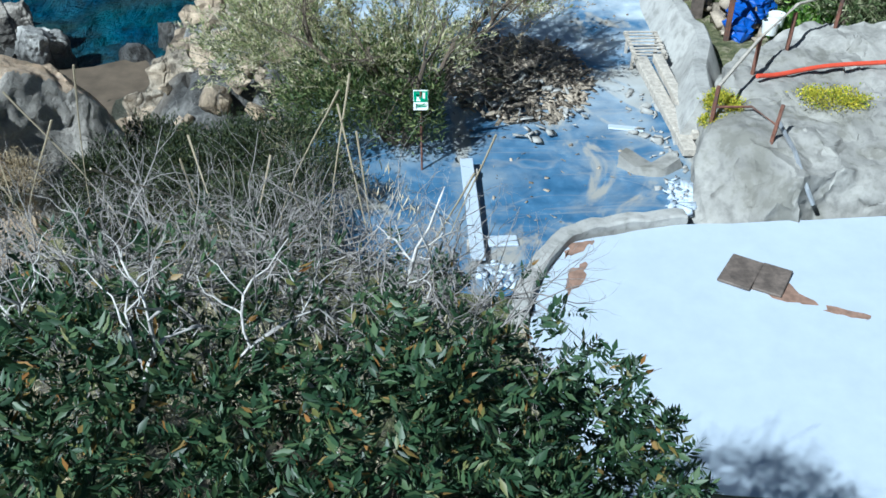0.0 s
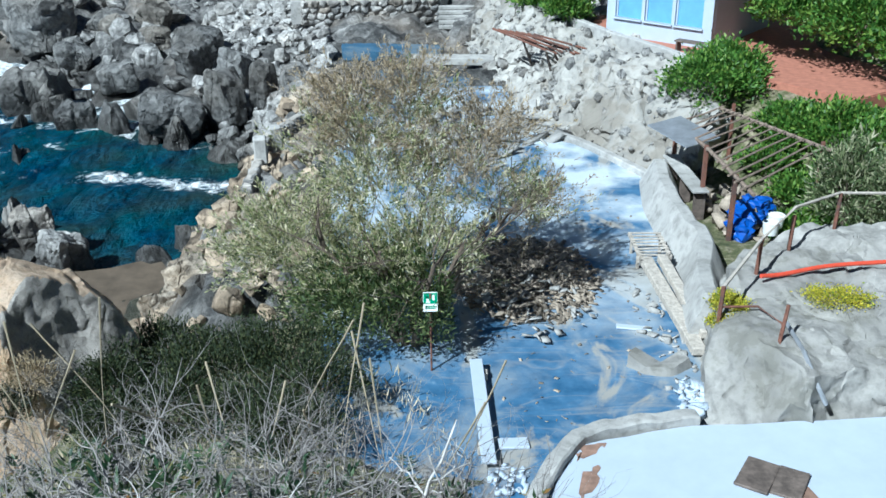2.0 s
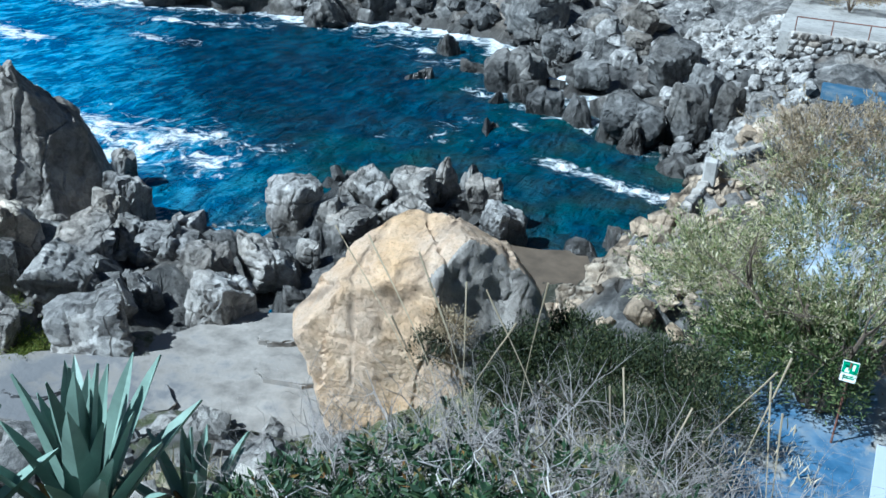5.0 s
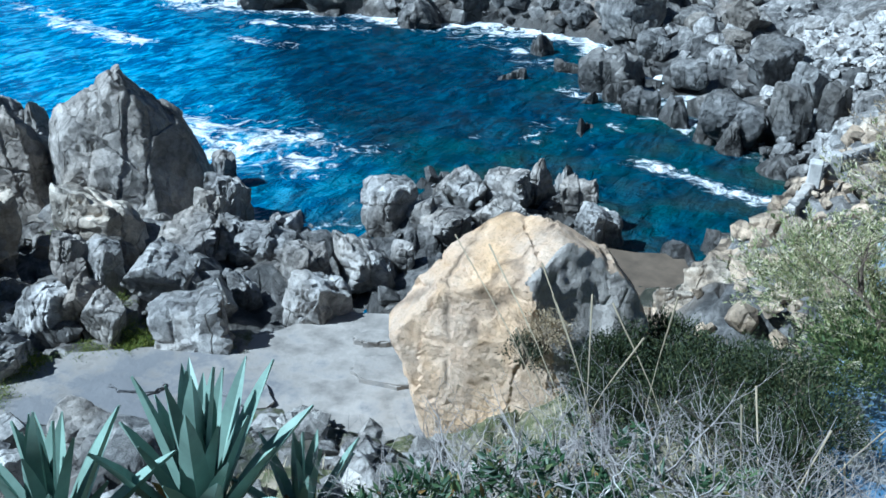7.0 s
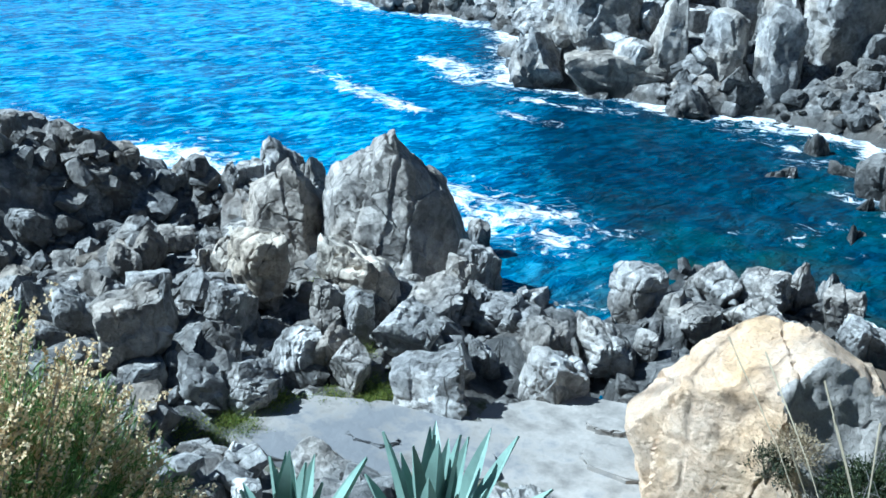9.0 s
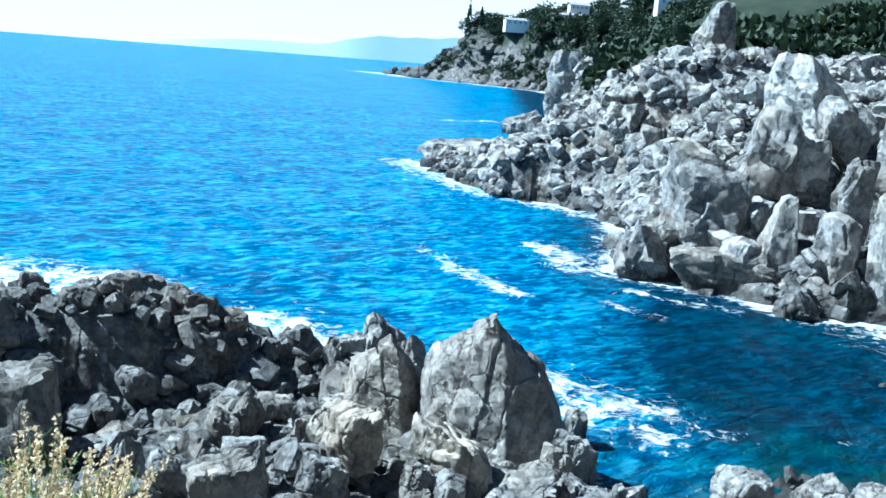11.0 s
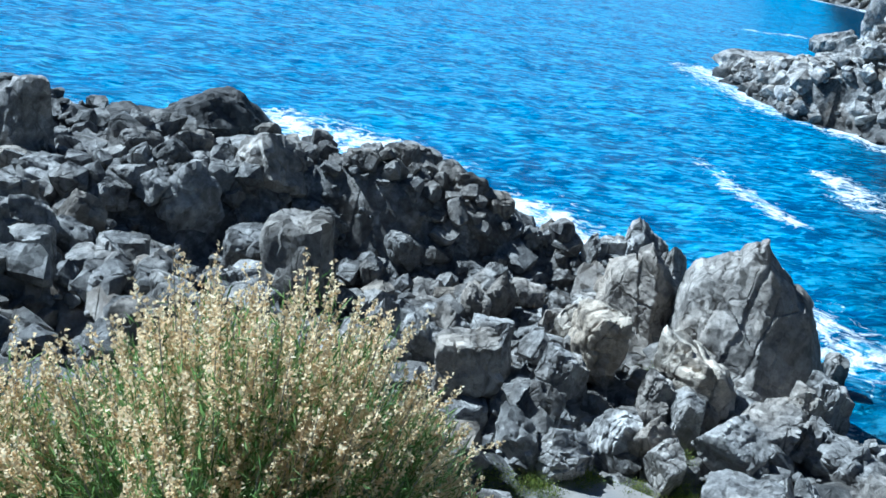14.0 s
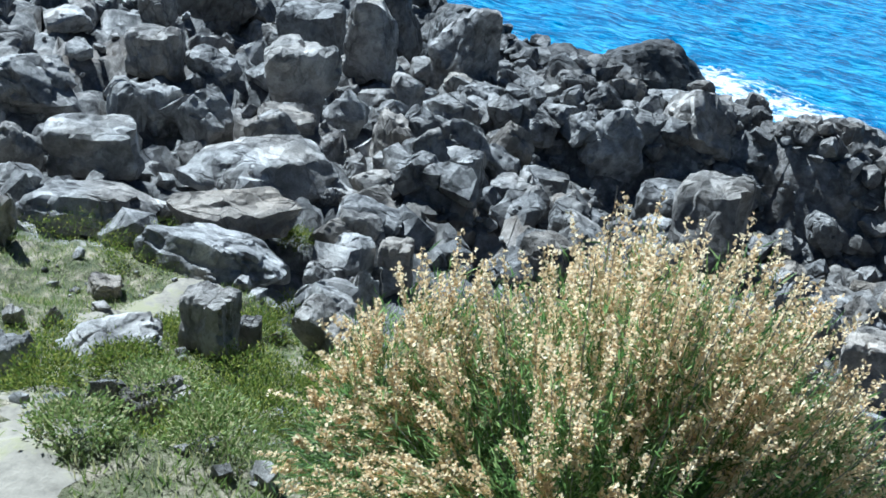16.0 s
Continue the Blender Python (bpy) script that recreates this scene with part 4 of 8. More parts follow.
rock('slab', -12.6, -5.8, 7.36, 1.64, 1.15, 0.56, 90, 3, area='path')
rock('block', -13.1, -4.5, 7.40, 1.02, 0.87, 1.15, 81, 4, area='path')
rock('block', -14.0, -2.8, 7.20, 1.07, 0.91, 1.04, 70, 5, area='path')
rock('block', -17.7, -3.8, 5.83, 0.90, 0.76, 0.75, 108, 6, area='path')
rock('block', -11.2, -6.6, 7.42, 0.63, 0.53, 0.88, 124, 0, area='path')
rock('slab', -8.8, -4.1, 9.39, 0.47, 0.33, 0.39, 115, 1, area='path')
rock('slab', -8.8, -3.6, 9.39, 0.78, 0.55, 0.50, 109, 2, area='path')
rock('block', -13.5, -7.2, 6.89, 0.36, 0.31, 0.42, 113, 3, area='path')
rock('block', -13.6, -4.0, 7.25, 0.45, 0.38, 0.66, 97, 4, area='path')
rock('block', -19.3, -4.1, 5.60, 0.73, 0.62, 0.48, 90, 5, area='path')
rock('block', -18.9, -3.1, 5.61, 0.95, 0.81, 0.78, 84, 6, area='path')
rock('block', -13.4, -7.8, 6.89, 0.36, 0.31, 0.33, 103, 0, area='path')
rock('crag', -58.2, 81.5, 5.62, 8.17, 6.94, 13.86, 40, 6, area='chalk')
rock('crag', -52.8, 75.0, 5.69, 4.40, 3.74, 6.78, 27, 0, area='chalk')
rock('block', -43.0, -25.4, 1.01, 5.85, 4.97, 5.74, 100, 1, area='shore')
rock('crag', -54.5, -26.9, -0.53, 5.41, 4.60, 4.97, 132, 2, area='shore')
rock('block', -6.22, 7.53, 7.76, 1.03, 0.82, 0.59, 190, 4, area='bank')
rock('block', -6.44, 11.02, 5.67, 1.15, 0.92, 0.77, 60, 5, area='bank')
rock('block', -5.87, 8.50, 7.49, 0.65, 0.52, 0.40, 100, 6, area='bank')
rock('block', -4.49, 5.10, 10.21, 0.53, 0.43, 0.39, 140, 0, area='bank')
rock('block', -10.71, 11.35, 5.00, 0.72, 0.58, 0.53, 180, 1, area='bank')
rock('block', -15.84, 8.59, 3.30, 0.71, 0.57, 0.80, 50, 2, area='bank')
rock('block', -17.39, 9.16, 3.26, 0.63, 0.50, 0.74, 90, 3, area='bank')


def cut_boulder(name, label, planes, size, m, mat, rough, axes, gaps, step, groove, seed, side=None, side_mat=None):
    """A large rock cut by given planes (normal, offset); local x to the right of the viewer, y away from him, z up."""
    dirs, tris = BALLS[6]
    reach = np.full(len(dirs), float(size))
    for n, o in planes:
        along = dirs @ (np.array(n) / np.linalg.norm(n))
        reach = np.minimum(reach, np.where(along > 1e-6, o / np.maximum(along, 1e-6), size))
    v = worn(dirs * reach[:, None], tris, 2, 0.4)
    v = jointed(v, seed, axes, gaps, step, groove, 0.05)
    v = v + rough * (noise_of(v, 0.5, seed) + 0.45 * noise_of(v, 1.3, seed + 3) + 0.25 * noise_of(v, 3.5, seed + 7) + 0.12 * noise_of(v, 9.0, seed + 11))
    me = quad_mesh(name, v, tris)
    me.polygons.foreach_set("use_smooth", np.ones(len(tris), bool))
    me.set_sharp_from_angle(angle=radians(28))
    me.materials.append(mat)
    if side is not None:                           # the weathered side has a skin of its own
        me.materials.append(side_mat)
        mid = v[tris].mean(1)
        near = np.stack([mid @ (np.array(n) / np.linalg.norm(n)) / o for n, o in planes], 1)      # 1: on that cut
        ragged = near[:, side] - np.delete(near, side, 1).max(1) + 0.06 * noise_of(mid, 1.7, 2.0)[:, 0]
        me.polygons.foreach_set("material_index", (ragged > 0).astype(np.int32))
    ob = new(name, me)
    ob.matrix_world = m
    return tagged(ob, label, "rock")


# the great ochre boulder at the foot of the slope
cut_boulder("great_boulder", "huge pale ochre boulder with cracked face and grey side",
            [((-0.3, -0.28, 0.91), 1.93), ((-0.16, -0.97, 0.19), 1.32), ((0.5, -0.72, 0.42), 1.73), ((-0.70, -0.1, 0.7), 2.25), ((-1, -0.1, -0.05), 3.05), ((-0.55, -0.8, 0.1), 2.3),
             ((-0.88, -0.2, -0.35), 2.75), ((0.80, 0.15, 0.6), 2.85), ((0.5, 0.1, 0.85), 2.75), ((1, 0.1, 0), 3.2), ((0.1, 0.95, 0.3), 2.0), ((-0.6, 0.7, 0.4), 2.1), ((0, 0, -1), 3.4)],
            5.6, pose(-10.04, 18.43, 4.1, 0, 0, 28), MAT_OCHRE, 0.17, [(0.15, 0.2, 0.97), (0.9, 0.3, -0.25), (0.5, -0.85, 0.1)], (1.5, 1.9, 2.6), 0.07, 0.03, 3,
            2, MAT_LICHEN)
# the pointed stack above the surf, and its neighbour
STACK = [((-0.62, -0.30, 0.72), 2.62), ((0.74, -0.2, 0.64), 2.42), ((-0.95, -0.2, 0.12), 2.3), ((0.93, -0.1, 0.3), 2.55), ((-0.18, -0.90, 0.38), 1.55), ((0.55, -0.75, 0.36), 1.75),
         ((0.0, 0.95, 0.3), 1.9), ((0, 0, -1), 3.4)]
cut_boulder("pinnacle_rock", "pointed grey sea rock split by vertical cracks", STACK, 6.0, pose(-28.75, 22.6, 2.95, 0, 0, 52), MAT_ROCK, 0.12,
            [(0.93, 0.2, -0.28), (0.25, -0.4, 0.88), (0.7, 0.1, 0.7)], (0.85, 1.7, 2.1), 0.09, 0.05, 5)
cut_boulder("crag_rock", "broad grey crag beside the pointed sea rock", [(n, o * 0.9) for n, o in STACK], 5.0, pose(-32.8, 20.6, 2.5, 0, 0, 62) @ Matrix.Diagonal((0.72, 0.8, 0.66, 1)), MAT_ROCK, 0.16,
            [(0.95, 0.1, 0.1), (0.2, -0.3, 0.9)], (0.95, 1.4), 0.16, 0.06, 9)


# loose stones and small boulders between the large ones
SMALL = [hewn_stone(700 + s) for s in range(12)]
MEDIUM = [hewn_stone(720 + s, 0.7 if s % 4 == 3 else 1.0) for s in range(12)]


STONE_MESH = {}


def stone_mesh(big, k, mat):
    """One loose stone, shared between its repeats."""
    if (big, k, mat.name) not in STONE_MESH:
        v, t = (MEDIUM if big else SMALL)[k]
        me = quad_mesh("stone", v - (0, 0, 0.4), t)
        me.polygons.foreach_set("use_smooth", np.ones(len(me.polygons), bool))
        me.set_sharp_from_angle(angle=radians(20))
        me.materials.append(mat)
        STONE_MESH[big, k, mat.name] = me
    return STONE_MESH[big, k, mat.name]


def scree(name, label, count, seed, xs, ys, size, rocky=0.45, keep=None, single=None, area="land", far=999, medium=0.9, tilt=0.3, mat=None, own=None, most=90):
    rng = np.random.default_rng(seed)
    x, y = rng.uniform(*xs, count), rng.uniform(*ys, count)
    z, rk, sd = ground_height(x, y)
    ok = (rk > rocky) & (sd > -1.5) & (z > -0.6) & (np.hypot(x, y) < far)
    if keep is not None:
        ok &= keep(x, y)
    verts, faces, base, apart = [], [], 0, 0
    for px, py, pz in zip(x[ok], y[ok], z[ok]):
        s = size[0] * (size[1] / size[0]) ** (rng.random() ** 1.7)
        k = int(rng.integers(12))
        v, t = (MEDIUM if s > medium else SMALL)[k]
        m = np.array(Euler((tilt + rng.normal() * 0.25, rng.normal() * 0.3, 0.6 + rng.normal() * 0.8 if tilt > 0.4 else rng.uniform(0, 6.28))).to_matrix())
        sc = np.array([s, s * rng.uniform(0.6, 1.0), s * rng.uniform(0.45, 0.95)])
        if single and s > single:                  # the larger ones are boulders of their own
            ob = new("boulder", rock_mesh("block" if rng.random() < 0.75 else "slab", int(rng.integers(7)) + (0 if area == "cliff" else 10), area))
            ob.matrix_world = Matrix.LocRotScale((px, py, pz - 0.35 * sc[2]), Euler((rng.normal() * 0.2, rng.normal() * 0.2, rng.uniform(0, 6.28))), sc * (1.1, 1.1, 1.3))
            tagged(ob, AREAS[area][0], "rock", AREAS[area][1])
            continue
        if own and s > own and apart < most:        # stones that can be told apart
            ob = new("stone", stone_mesh(s > medium, k, mat or MAT_SCREE))
            ob.matrix_world = Matrix.Translation((px, py, pz + 0.12 * s)) @ Matrix(m.tolist()).to_4x4() @ Matrix.Diagonal((*sc.tolist(), 1))
            tagged(ob, AREAS[area][0].replace("boulder", "stone"), "rock", AREAS[area][1].replace("boulders", "stones"))
            apart += 1
            continue
        verts.append(((v - (0, 0, 0.4)) * sc) @ m.T + (px, py, pz + 0.12 * s))
        faces.append(t + base)
        base += len(v)
    me = quad_mesh(name, np.concatenate(verts), np.concatenate(faces))
    me.polygons.foreach_set("use_smooth", np.ones(len(me.polygons), bool))
    me.set_sharp_from_angle(angle=radians(20))
    me.materials.append(mat or MAT_SCREE)
    return tagged(new(name, me), label, "rocks", kind="stuff")


scree("shore_stones", "grey broken stones heaped between the boulders", 1500, 1, (-36, -10), (4, 36), (0.2, 1.6), 0.62,
      lambda x, y: ~((x > -22) & (x < -9) & (y > 11) & (y < 22.5)) & ~((x > -16) & (y < 12)), single=1.35, area="crag", own=0.8)
scree("ridge_stones", "jagged grey rocks covering the ridge", 4000, 2, (-56, -22), (-4, 24), (0.2, 1.7), 0.7, single=1.5, area="ridge", far=51, medium=1.0, tilt=0.5, mat=MAT_RIDGE, own=0.9, most=130)
scree("shelf_stones", "grey tumbled stones on the rock shelf", 1300, 3, (-56, -16), (-32, -2), (0.2, 1.9), 0.5, single=1.65, area="shelf", far=50, own=0.9, most=70)
scree("cove_stones", "grey rubble and boulders round the cove", 420, 4, (-28, -5), (40, 78), (0.3, 2.4), 0.6, lambda x, y: ~((x > -10) & (y > 52)) & ~((x > -13.5) & (y > 47)), medium=1.1, tilt=0.35)
scree("rubble_slope", "pale broken rubble tipped down the shore beside the terrace", 3000, 15, (-18, -5), (45, 67), (0.2, 1.1), 0.4, lambda x, y: (x < -5.5 - 0.12 * (y - 45)) & (x > -13.0 - 0.12 * (y - 45)), medium=1.3, tilt=0.35, mat=MAT_RUBBLE)
# the dark stone carries the shade of the rock faces here
scree("far_cove_stones", "dark rubble and boulders on the far side of the cove", 650, 14, (-46, -28), (55, 78), (0.3, 2.6), 0.6, medium=1.1, tilt=0.35, mat=MAT_DARKROCK)
scree("headland_stones", "broken pale grey rocks on the headland", 8000, 5, (-190, -40), (58, 172), (0.8, 3.6), 0.55, medium=2.3, tilt=0.6, mat=MAT_HEADSCREE)
scree("tongue_stones", "grey broken rocks heaped on the low tongue of the headland", 5000, 25, (-140, -58), (62, 128), (0.8, 2.8), 0.6, medium=9.0, tilt=0.6, mat=MAT_HEADSCREE)
scree("outer_shore_stones", "dark jagged rocks along the outer shore", 1000, 16, (-82, -46), (-42, 4), (0.5, 2.6), 0.5, lambda x, y: np.hypot(x, y) > 49, medium=1.6, tilt=0.5, mat=MAT_DARKROCK)
scree("far_cliff_stones", "grey rock faces of the far hill above the sea", 900, 8, (-880, -480), (455, 560), (4.0, 12.0), 0.3, medium=5.0, tilt=0.6, mat=MAT_DARKROCK)
scree("slope_stones", "pale broken stones on the slope above the landing", 420, 6, (-13, -5), (5.5, 14.5), (0.12, 0.75), 0.15)
scree("cliff_stones", "tan and grey stones of the terrace cliff", 330, 7, (-9.5, -3.7), (21, 46), (0.3, 1.5), 0.5, single=1.2, area="cliff", mat=MAT_TAN)

# ---- things made by hand: tools ----
def part(name, bm, mat, parent=None, label="", smooth=False):
    """Links a bmesh as one mesh object, under a thing or a part if there is one."""
    bmesh.ops.recalc_face_normals(bm, faces=bm.faces[:])
    me = bpy.data.meshes.new(name)
    bm.to_mesh(me)
    bm.free()
    me.materials.append(mat)
    if smooth:
        me.polygons.foreach_set("use_smooth", np.ones(len(me.polygons), bool))
        me.set_sharp_from_angle(angle=radians(35))
    ob = new(name, me)
    if parent:
        ob.parent = parent
        if parent.type == "EMPTY" or parent.parent:
            root = parent
            ob.matrix_parent_inverse = root.matrix_world.inverted()
        else:
            ob.matrix_parent_inverse = parent.matrix_world.inverted()
    if label:
        tagged(ob, label)
    return ob


def thing(name, at, label, category, group=""):
    ob = new(name)
    ob.location = at
    bpy.context.view_layer.update()
    return tagged(ob, label, category, group)


def box(sx, sy, sz, m=Matrix(), bevel=0.01, bm=None):
    """A block with broken edges, standing on the origin of m."""
    bm = bm or bmesh.new()
    made = bmesh.ops.create_cube(bm, size=1)["verts"]
    for v in made:
        v.co = Vector((v.co.x * sx, v.co.y * sy, (v.co.z + 0.5) * sz))
    if bevel:
        edges = list({e for v in made for e in v.link_edges})
        made = list({v for v in bmesh.ops.bevel(bm, geom=edges, offset=bevel, segments=1, affect="EDGES")["verts"]} | {v for v in made if v.is_valid})
    for v in made:
        v.co = m @ v.co
    return bm


def prism(poly, z0, z1, bevel=0.03, cuts=0, wobble=0.0, seed=0):
    """A slab with the outline poly between two heights, its top edge rounded, its outline a little uneven."""
    pts = []
    rng = random.Random(seed)
    for (ax, ay), (bx, by) in zip(poly, poly[1:] + poly[:1]):
        for k in range(cuts + 1):
            t = k / (cuts + 1)
            o = wobble if k else 0
            pts.append((ax + (bx - ax) * t + rng.uniform(-o, o), ay + (by - ay) * t + rng.uniform(-o, o)))
    bm = bmesh.new()
    low = [bm.verts.new((x, y, z0)) for x, y in pts]
    top = [bm.verts.new((x, y, z1)) for x, y in pts]
    bm.faces.new(low[::-1])
    face = bm.faces.new(top)
    for a in range(len(pts)):
        b_ = (a + 1) % len(pts)
        bm.faces.new((low[a], low[b_], top[b_], top[a]))
    if bevel:
        bmesh.ops.bevel(bm, geom=list(face.edges), offset=bevel, segments=2, affect="EDGES")
    return bm


def tube(points, r0, r1=None, sides=6, bm=None):
    """A round bar along the points, its radius going from r0 to r1."""
    bm = bm or bmesh.new()
    r1 = r0 if r1 is None else r1
    pts = [Vector(p) for p in points]
    rings = []
    for k, p in enumerate(pts):
        d = (pts[min(k + 1, len(pts) - 1)] - pts[max(k - 1, 0)]).normalized()
        a = d.orthogonal().normalized()
        c = d.cross(a)
        r = r0 + (r1 - r0) * k / max(len(pts) - 1, 1)
        rings.append([bm.verts.new(p + r * (math.cos(6.2832 * s / sides) * a + math.sin(6.2832 * s / sides) * c)) for s in range(sides)])
    for a, c in zip(rings, rings[1:]):
        for s in range(sides):
            bm.faces.new((a[s], a[(s + 1) % sides], c[(s + 1) % sides], c[s]))
    bm.faces.new(rings[0][::-1])
    bm.faces.new(rings[-1])
    return bm


def wall_along(points, width, z0, tops, lean=0.0):
    """A low wall that follows points, with its own top height at each; lean spreads its foot."""
    bm = bmesh.new()
    rows = []
    for k, (x, y) in enumerate(points):
        a, c = points[max(k - 1, 0)], points[min(k + 1, len(points) - 1)]
        d = Vector((c[0] - a[0], c[1] - a[1], 0)).normalized()
        n = Vector((-d.y, d.x, 0)) * width / 2
        p, z1 = Vector((x, y, 0)), tops[k]
        e = 0.04
        rows.append([bm.verts.new(q) for q in (p - n * (1 + lean) + Vector((0, 0, z0)), p - n + Vector((0, 0, z1 - e)), p - n * 0.75 + Vector((0, 0, z1)),
                                               p + n * 0.75 + Vector((0, 0, z1)), p + n + Vector((0, 0, z1 - e)), p + n * (1 + lean) + Vector((0, 0, z0)))])
    for a, c in zip(rows, rows[1:]):
        for s in range(5):
            bm.faces.new((a[s], c[s], c[s + 1], a[s + 1]))
    bm.faces.new(rows[0])
    bm.faces.new(rows[-1][::-1])
    return bm


def smooth_line(points, steps=6):
    """Points along a soft curve through the given ones."""
    out = []
    p = [Vector(q) for q in points]
    for k in range(len(p) - 1):
        a, b_, c, d = p[max(k - 1, 0)], p[k], p[k + 1], p[min(k + 2, len(p) - 1)]
        for s in range(steps):
            t = s / steps
            out.append(0.5 * (2 * b_ + (c - a) * t + (2 * a - 5 * b_ + 4 * c - d) * t * t + (3 * b_ - a - 3 * c + d) * t ** 3))
    return out + [p[-1]]


# ---- materials of made things ----
def blue_paint():
    m, nt, b = material("worn_blue_paint")
    pos = position(nt)
    n1, n2, n3 = noise_tex(nt, pos, 0.55, 6, 0.62, 0.6), noise_tex(nt, pos, 2.3, 8, 0.7), noise_tex(nt, position(nt, (-1.3, 0.7, 1)), 0.5, 6, 0.62, 0.8)
    col = ramp(nt, n2, [(0.3, (0.026, 0.085, 0.175)), (0.6, (0.06, 0.15, 0.27)), (0.75, (0.17, 0.27, 0.38))])
    col = mix(nt, ramp(nt, n1, [(0.46, grey(0)), (0.62, grey(0.8))]), col, (0.20, 0.25, 0.30))
    col = mix(nt, ramp(nt, n3, [(0.53, grey(0)), (0.60, grey(0.85))]), col, (0.33, 0.31, 0.27))
    lines = noise_tex(nt, position(nt, (0.35, 1.6, 1)), 0.6, 4, 0.5, 1.2)
    col = mix(nt, ramp(nt, lines, [(0.47, grey(0)), (0.49, grey(0.28)), (0.51, grey(0))]), col, (0.33, 0.31, 0.28))
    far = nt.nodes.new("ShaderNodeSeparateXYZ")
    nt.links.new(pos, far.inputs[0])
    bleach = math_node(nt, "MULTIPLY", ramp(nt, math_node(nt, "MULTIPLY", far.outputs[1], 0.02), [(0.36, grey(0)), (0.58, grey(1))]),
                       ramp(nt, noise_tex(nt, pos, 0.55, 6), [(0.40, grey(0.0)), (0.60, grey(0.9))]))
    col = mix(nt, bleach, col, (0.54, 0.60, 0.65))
    nt.links.new(col, b.inputs["Base Color"])
    nt.links.new(ramp(nt, n2, [(0.3, grey(0.45)), (0.7, grey(0.8))]), b.inputs["Roughness"])
    bump(nt, b, n2, 0.5, 0.03)
    return m


MAT_BLUE = blue_paint()
MAT_POOL = plain("dark_blue_paint", (0.05, 0.125, 0.21), 0.45, vary=0.4, scale=1.5, stain=(0.16, 0.19, 0.21))
MAT_WHITE = plain("white_paint", (0.43, 0.49, 0.57), 0.6, vary=0.05, scale=2.0, relief=0.01)
MAT_CONCRETE = plain("weathered_concrete", (0.30, 0.29, 0.27), 0.9, vary=0.45, scale=2.2, stain=(0.15, 0.145, 0.125), relief=0.09)
MAT_PALE = plain("pale_concrete", (0.39, 0.38, 0.36), 0.9, vary=0.35, scale=2.4, stain=(0.22, 0.215, 0.20), relief=0.09)
MAT_LANDING = plain("landing_concrete", (0.27, 0.25, 0.225), 0.75, vary=0.5, scale=0.9, stain=(0.12, 0.125, 0.135), relief=0.12)
MAT_WOOD = plain("grey_driftwood", (0.42, 0.38, 0.33), 0.85, vary=0.35, scale=9.0, relief=0.02)
MAT_POLE = plain("brown_pole", (0.21, 0.16, 0.125), 0.85, vary=0.45, scale=8.0)
MAT_RUST = plain("rusty_iron", (0.17, 0.075, 0.05), 0.85, vary=0.5, scale=12.0, stain=(0.07, 0.05, 0.045))
MAT_TIN = plain("dull_sheet_metal", (0.42, 0.44, 0.47), 0.45, metal=0.6, vary=0.2, scale=3.0, relief=0.01)
MAT_RED = plain("red_hose", (0.55, 0.07, 0.035), 0.5, vary=0.15)
MAT_TARP = plain("blue_tarpaulin", (0.012, 0.075, 0.36), 0.45, vary=0.3, scale=4.0)
MAT_TILE = plain("red_terrace", (0.36, 0.15, 0.10), 0.8, vary=0.25, scale=4.0)
MAT_GLASS = plain("blue_shutter", (0.16, 0.36, 0.62), 0.35, vary=0.12, scale=2.0, relief=0)
MAT_ROOF = plain("white_roof", (0.82, 0.82, 0.82), 0.7, vary=0.05, scale=3.0)
MAT_DARK = plain("dark_boards", (0.12, 0.095, 0.08), 0.8, vary=0.5, scale=5.0)
MAT_STAIN = plain("rust_stain", (0.24, 0.15, 0.11), 0.9, vary=0.4, scale=5.0)
MAT_SIGN = plain("sign_white", (0.75, 0.78, 0.78), 0.5, vary=0.05)
MAT_GREEN = plain("sign_green", (0.01, 0.26, 0.13), 0.5, vary=0.1)
MAT_STONE = plain("wall_stone", (0.40, 0.37, 0.33), 0.9, vary=0.4, scale=2.0, relief=0.08)
MAT_SAND = plain("wet_sand", (0.11, 0.085, 0.06), 0.6, vary=0.3, scale=1.5)
MAT_BANK = plain("crumbling_bank", (0.37, 0.355, 0.325), 0.95, vary=0.5, scale=1.6, stain=(0.20, 0.18, 0.15), relief=0.25)
MAT_LITTER = plain("litter", (0.27, 0.225, 0.175), 0.85, vary=0.9, scale=14.0, island=True)

# ---- paved places ----
BLUE_EDGE = [(-2.2, 15.4), (1.55, 14.6), (2.45, 16.2), (4.9, 16.9), (5.6, 18.6), (5.9, 20), (6.0, 24), (6.3, 26.7), (6.7, 31), (5.0, 34.7), (3.3, 38),
             (2.4, 43), (-4.2, 43), (-4.3, 36), (-3.9, 31), (-3.4, 25), (-3.0, 20)]
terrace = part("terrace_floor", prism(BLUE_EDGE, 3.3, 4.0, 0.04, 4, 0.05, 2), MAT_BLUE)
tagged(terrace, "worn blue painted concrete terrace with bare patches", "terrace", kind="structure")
WHITE_EDGE = [(1.85, 14.7), (2.65, 16.2), (4.9, 16.75), (7.6, 16.9), (13, 17.3), (14, 7.5), (2.6, 7.5), (1.9, 11.0), (1.6, 13.4)]
part("white_terrace", prism(WHITE_EDGE, 3.0, 4.22, 0.05, 4, 0.03, 3), MAT_WHITE)
tagged(bpy.data.objects["white_terrace"], "glaring white painted flat roof terrace", "terrace", kind="structure")
kerb_line = [(p.x, p.y) for p in smooth_line([(1.45, 13.8, 0), (1.75, 14.9, 0), (2.55, 16.25, 0), (3.6, 16.7, 0), (5.05, 16.95, 0)], 5)]
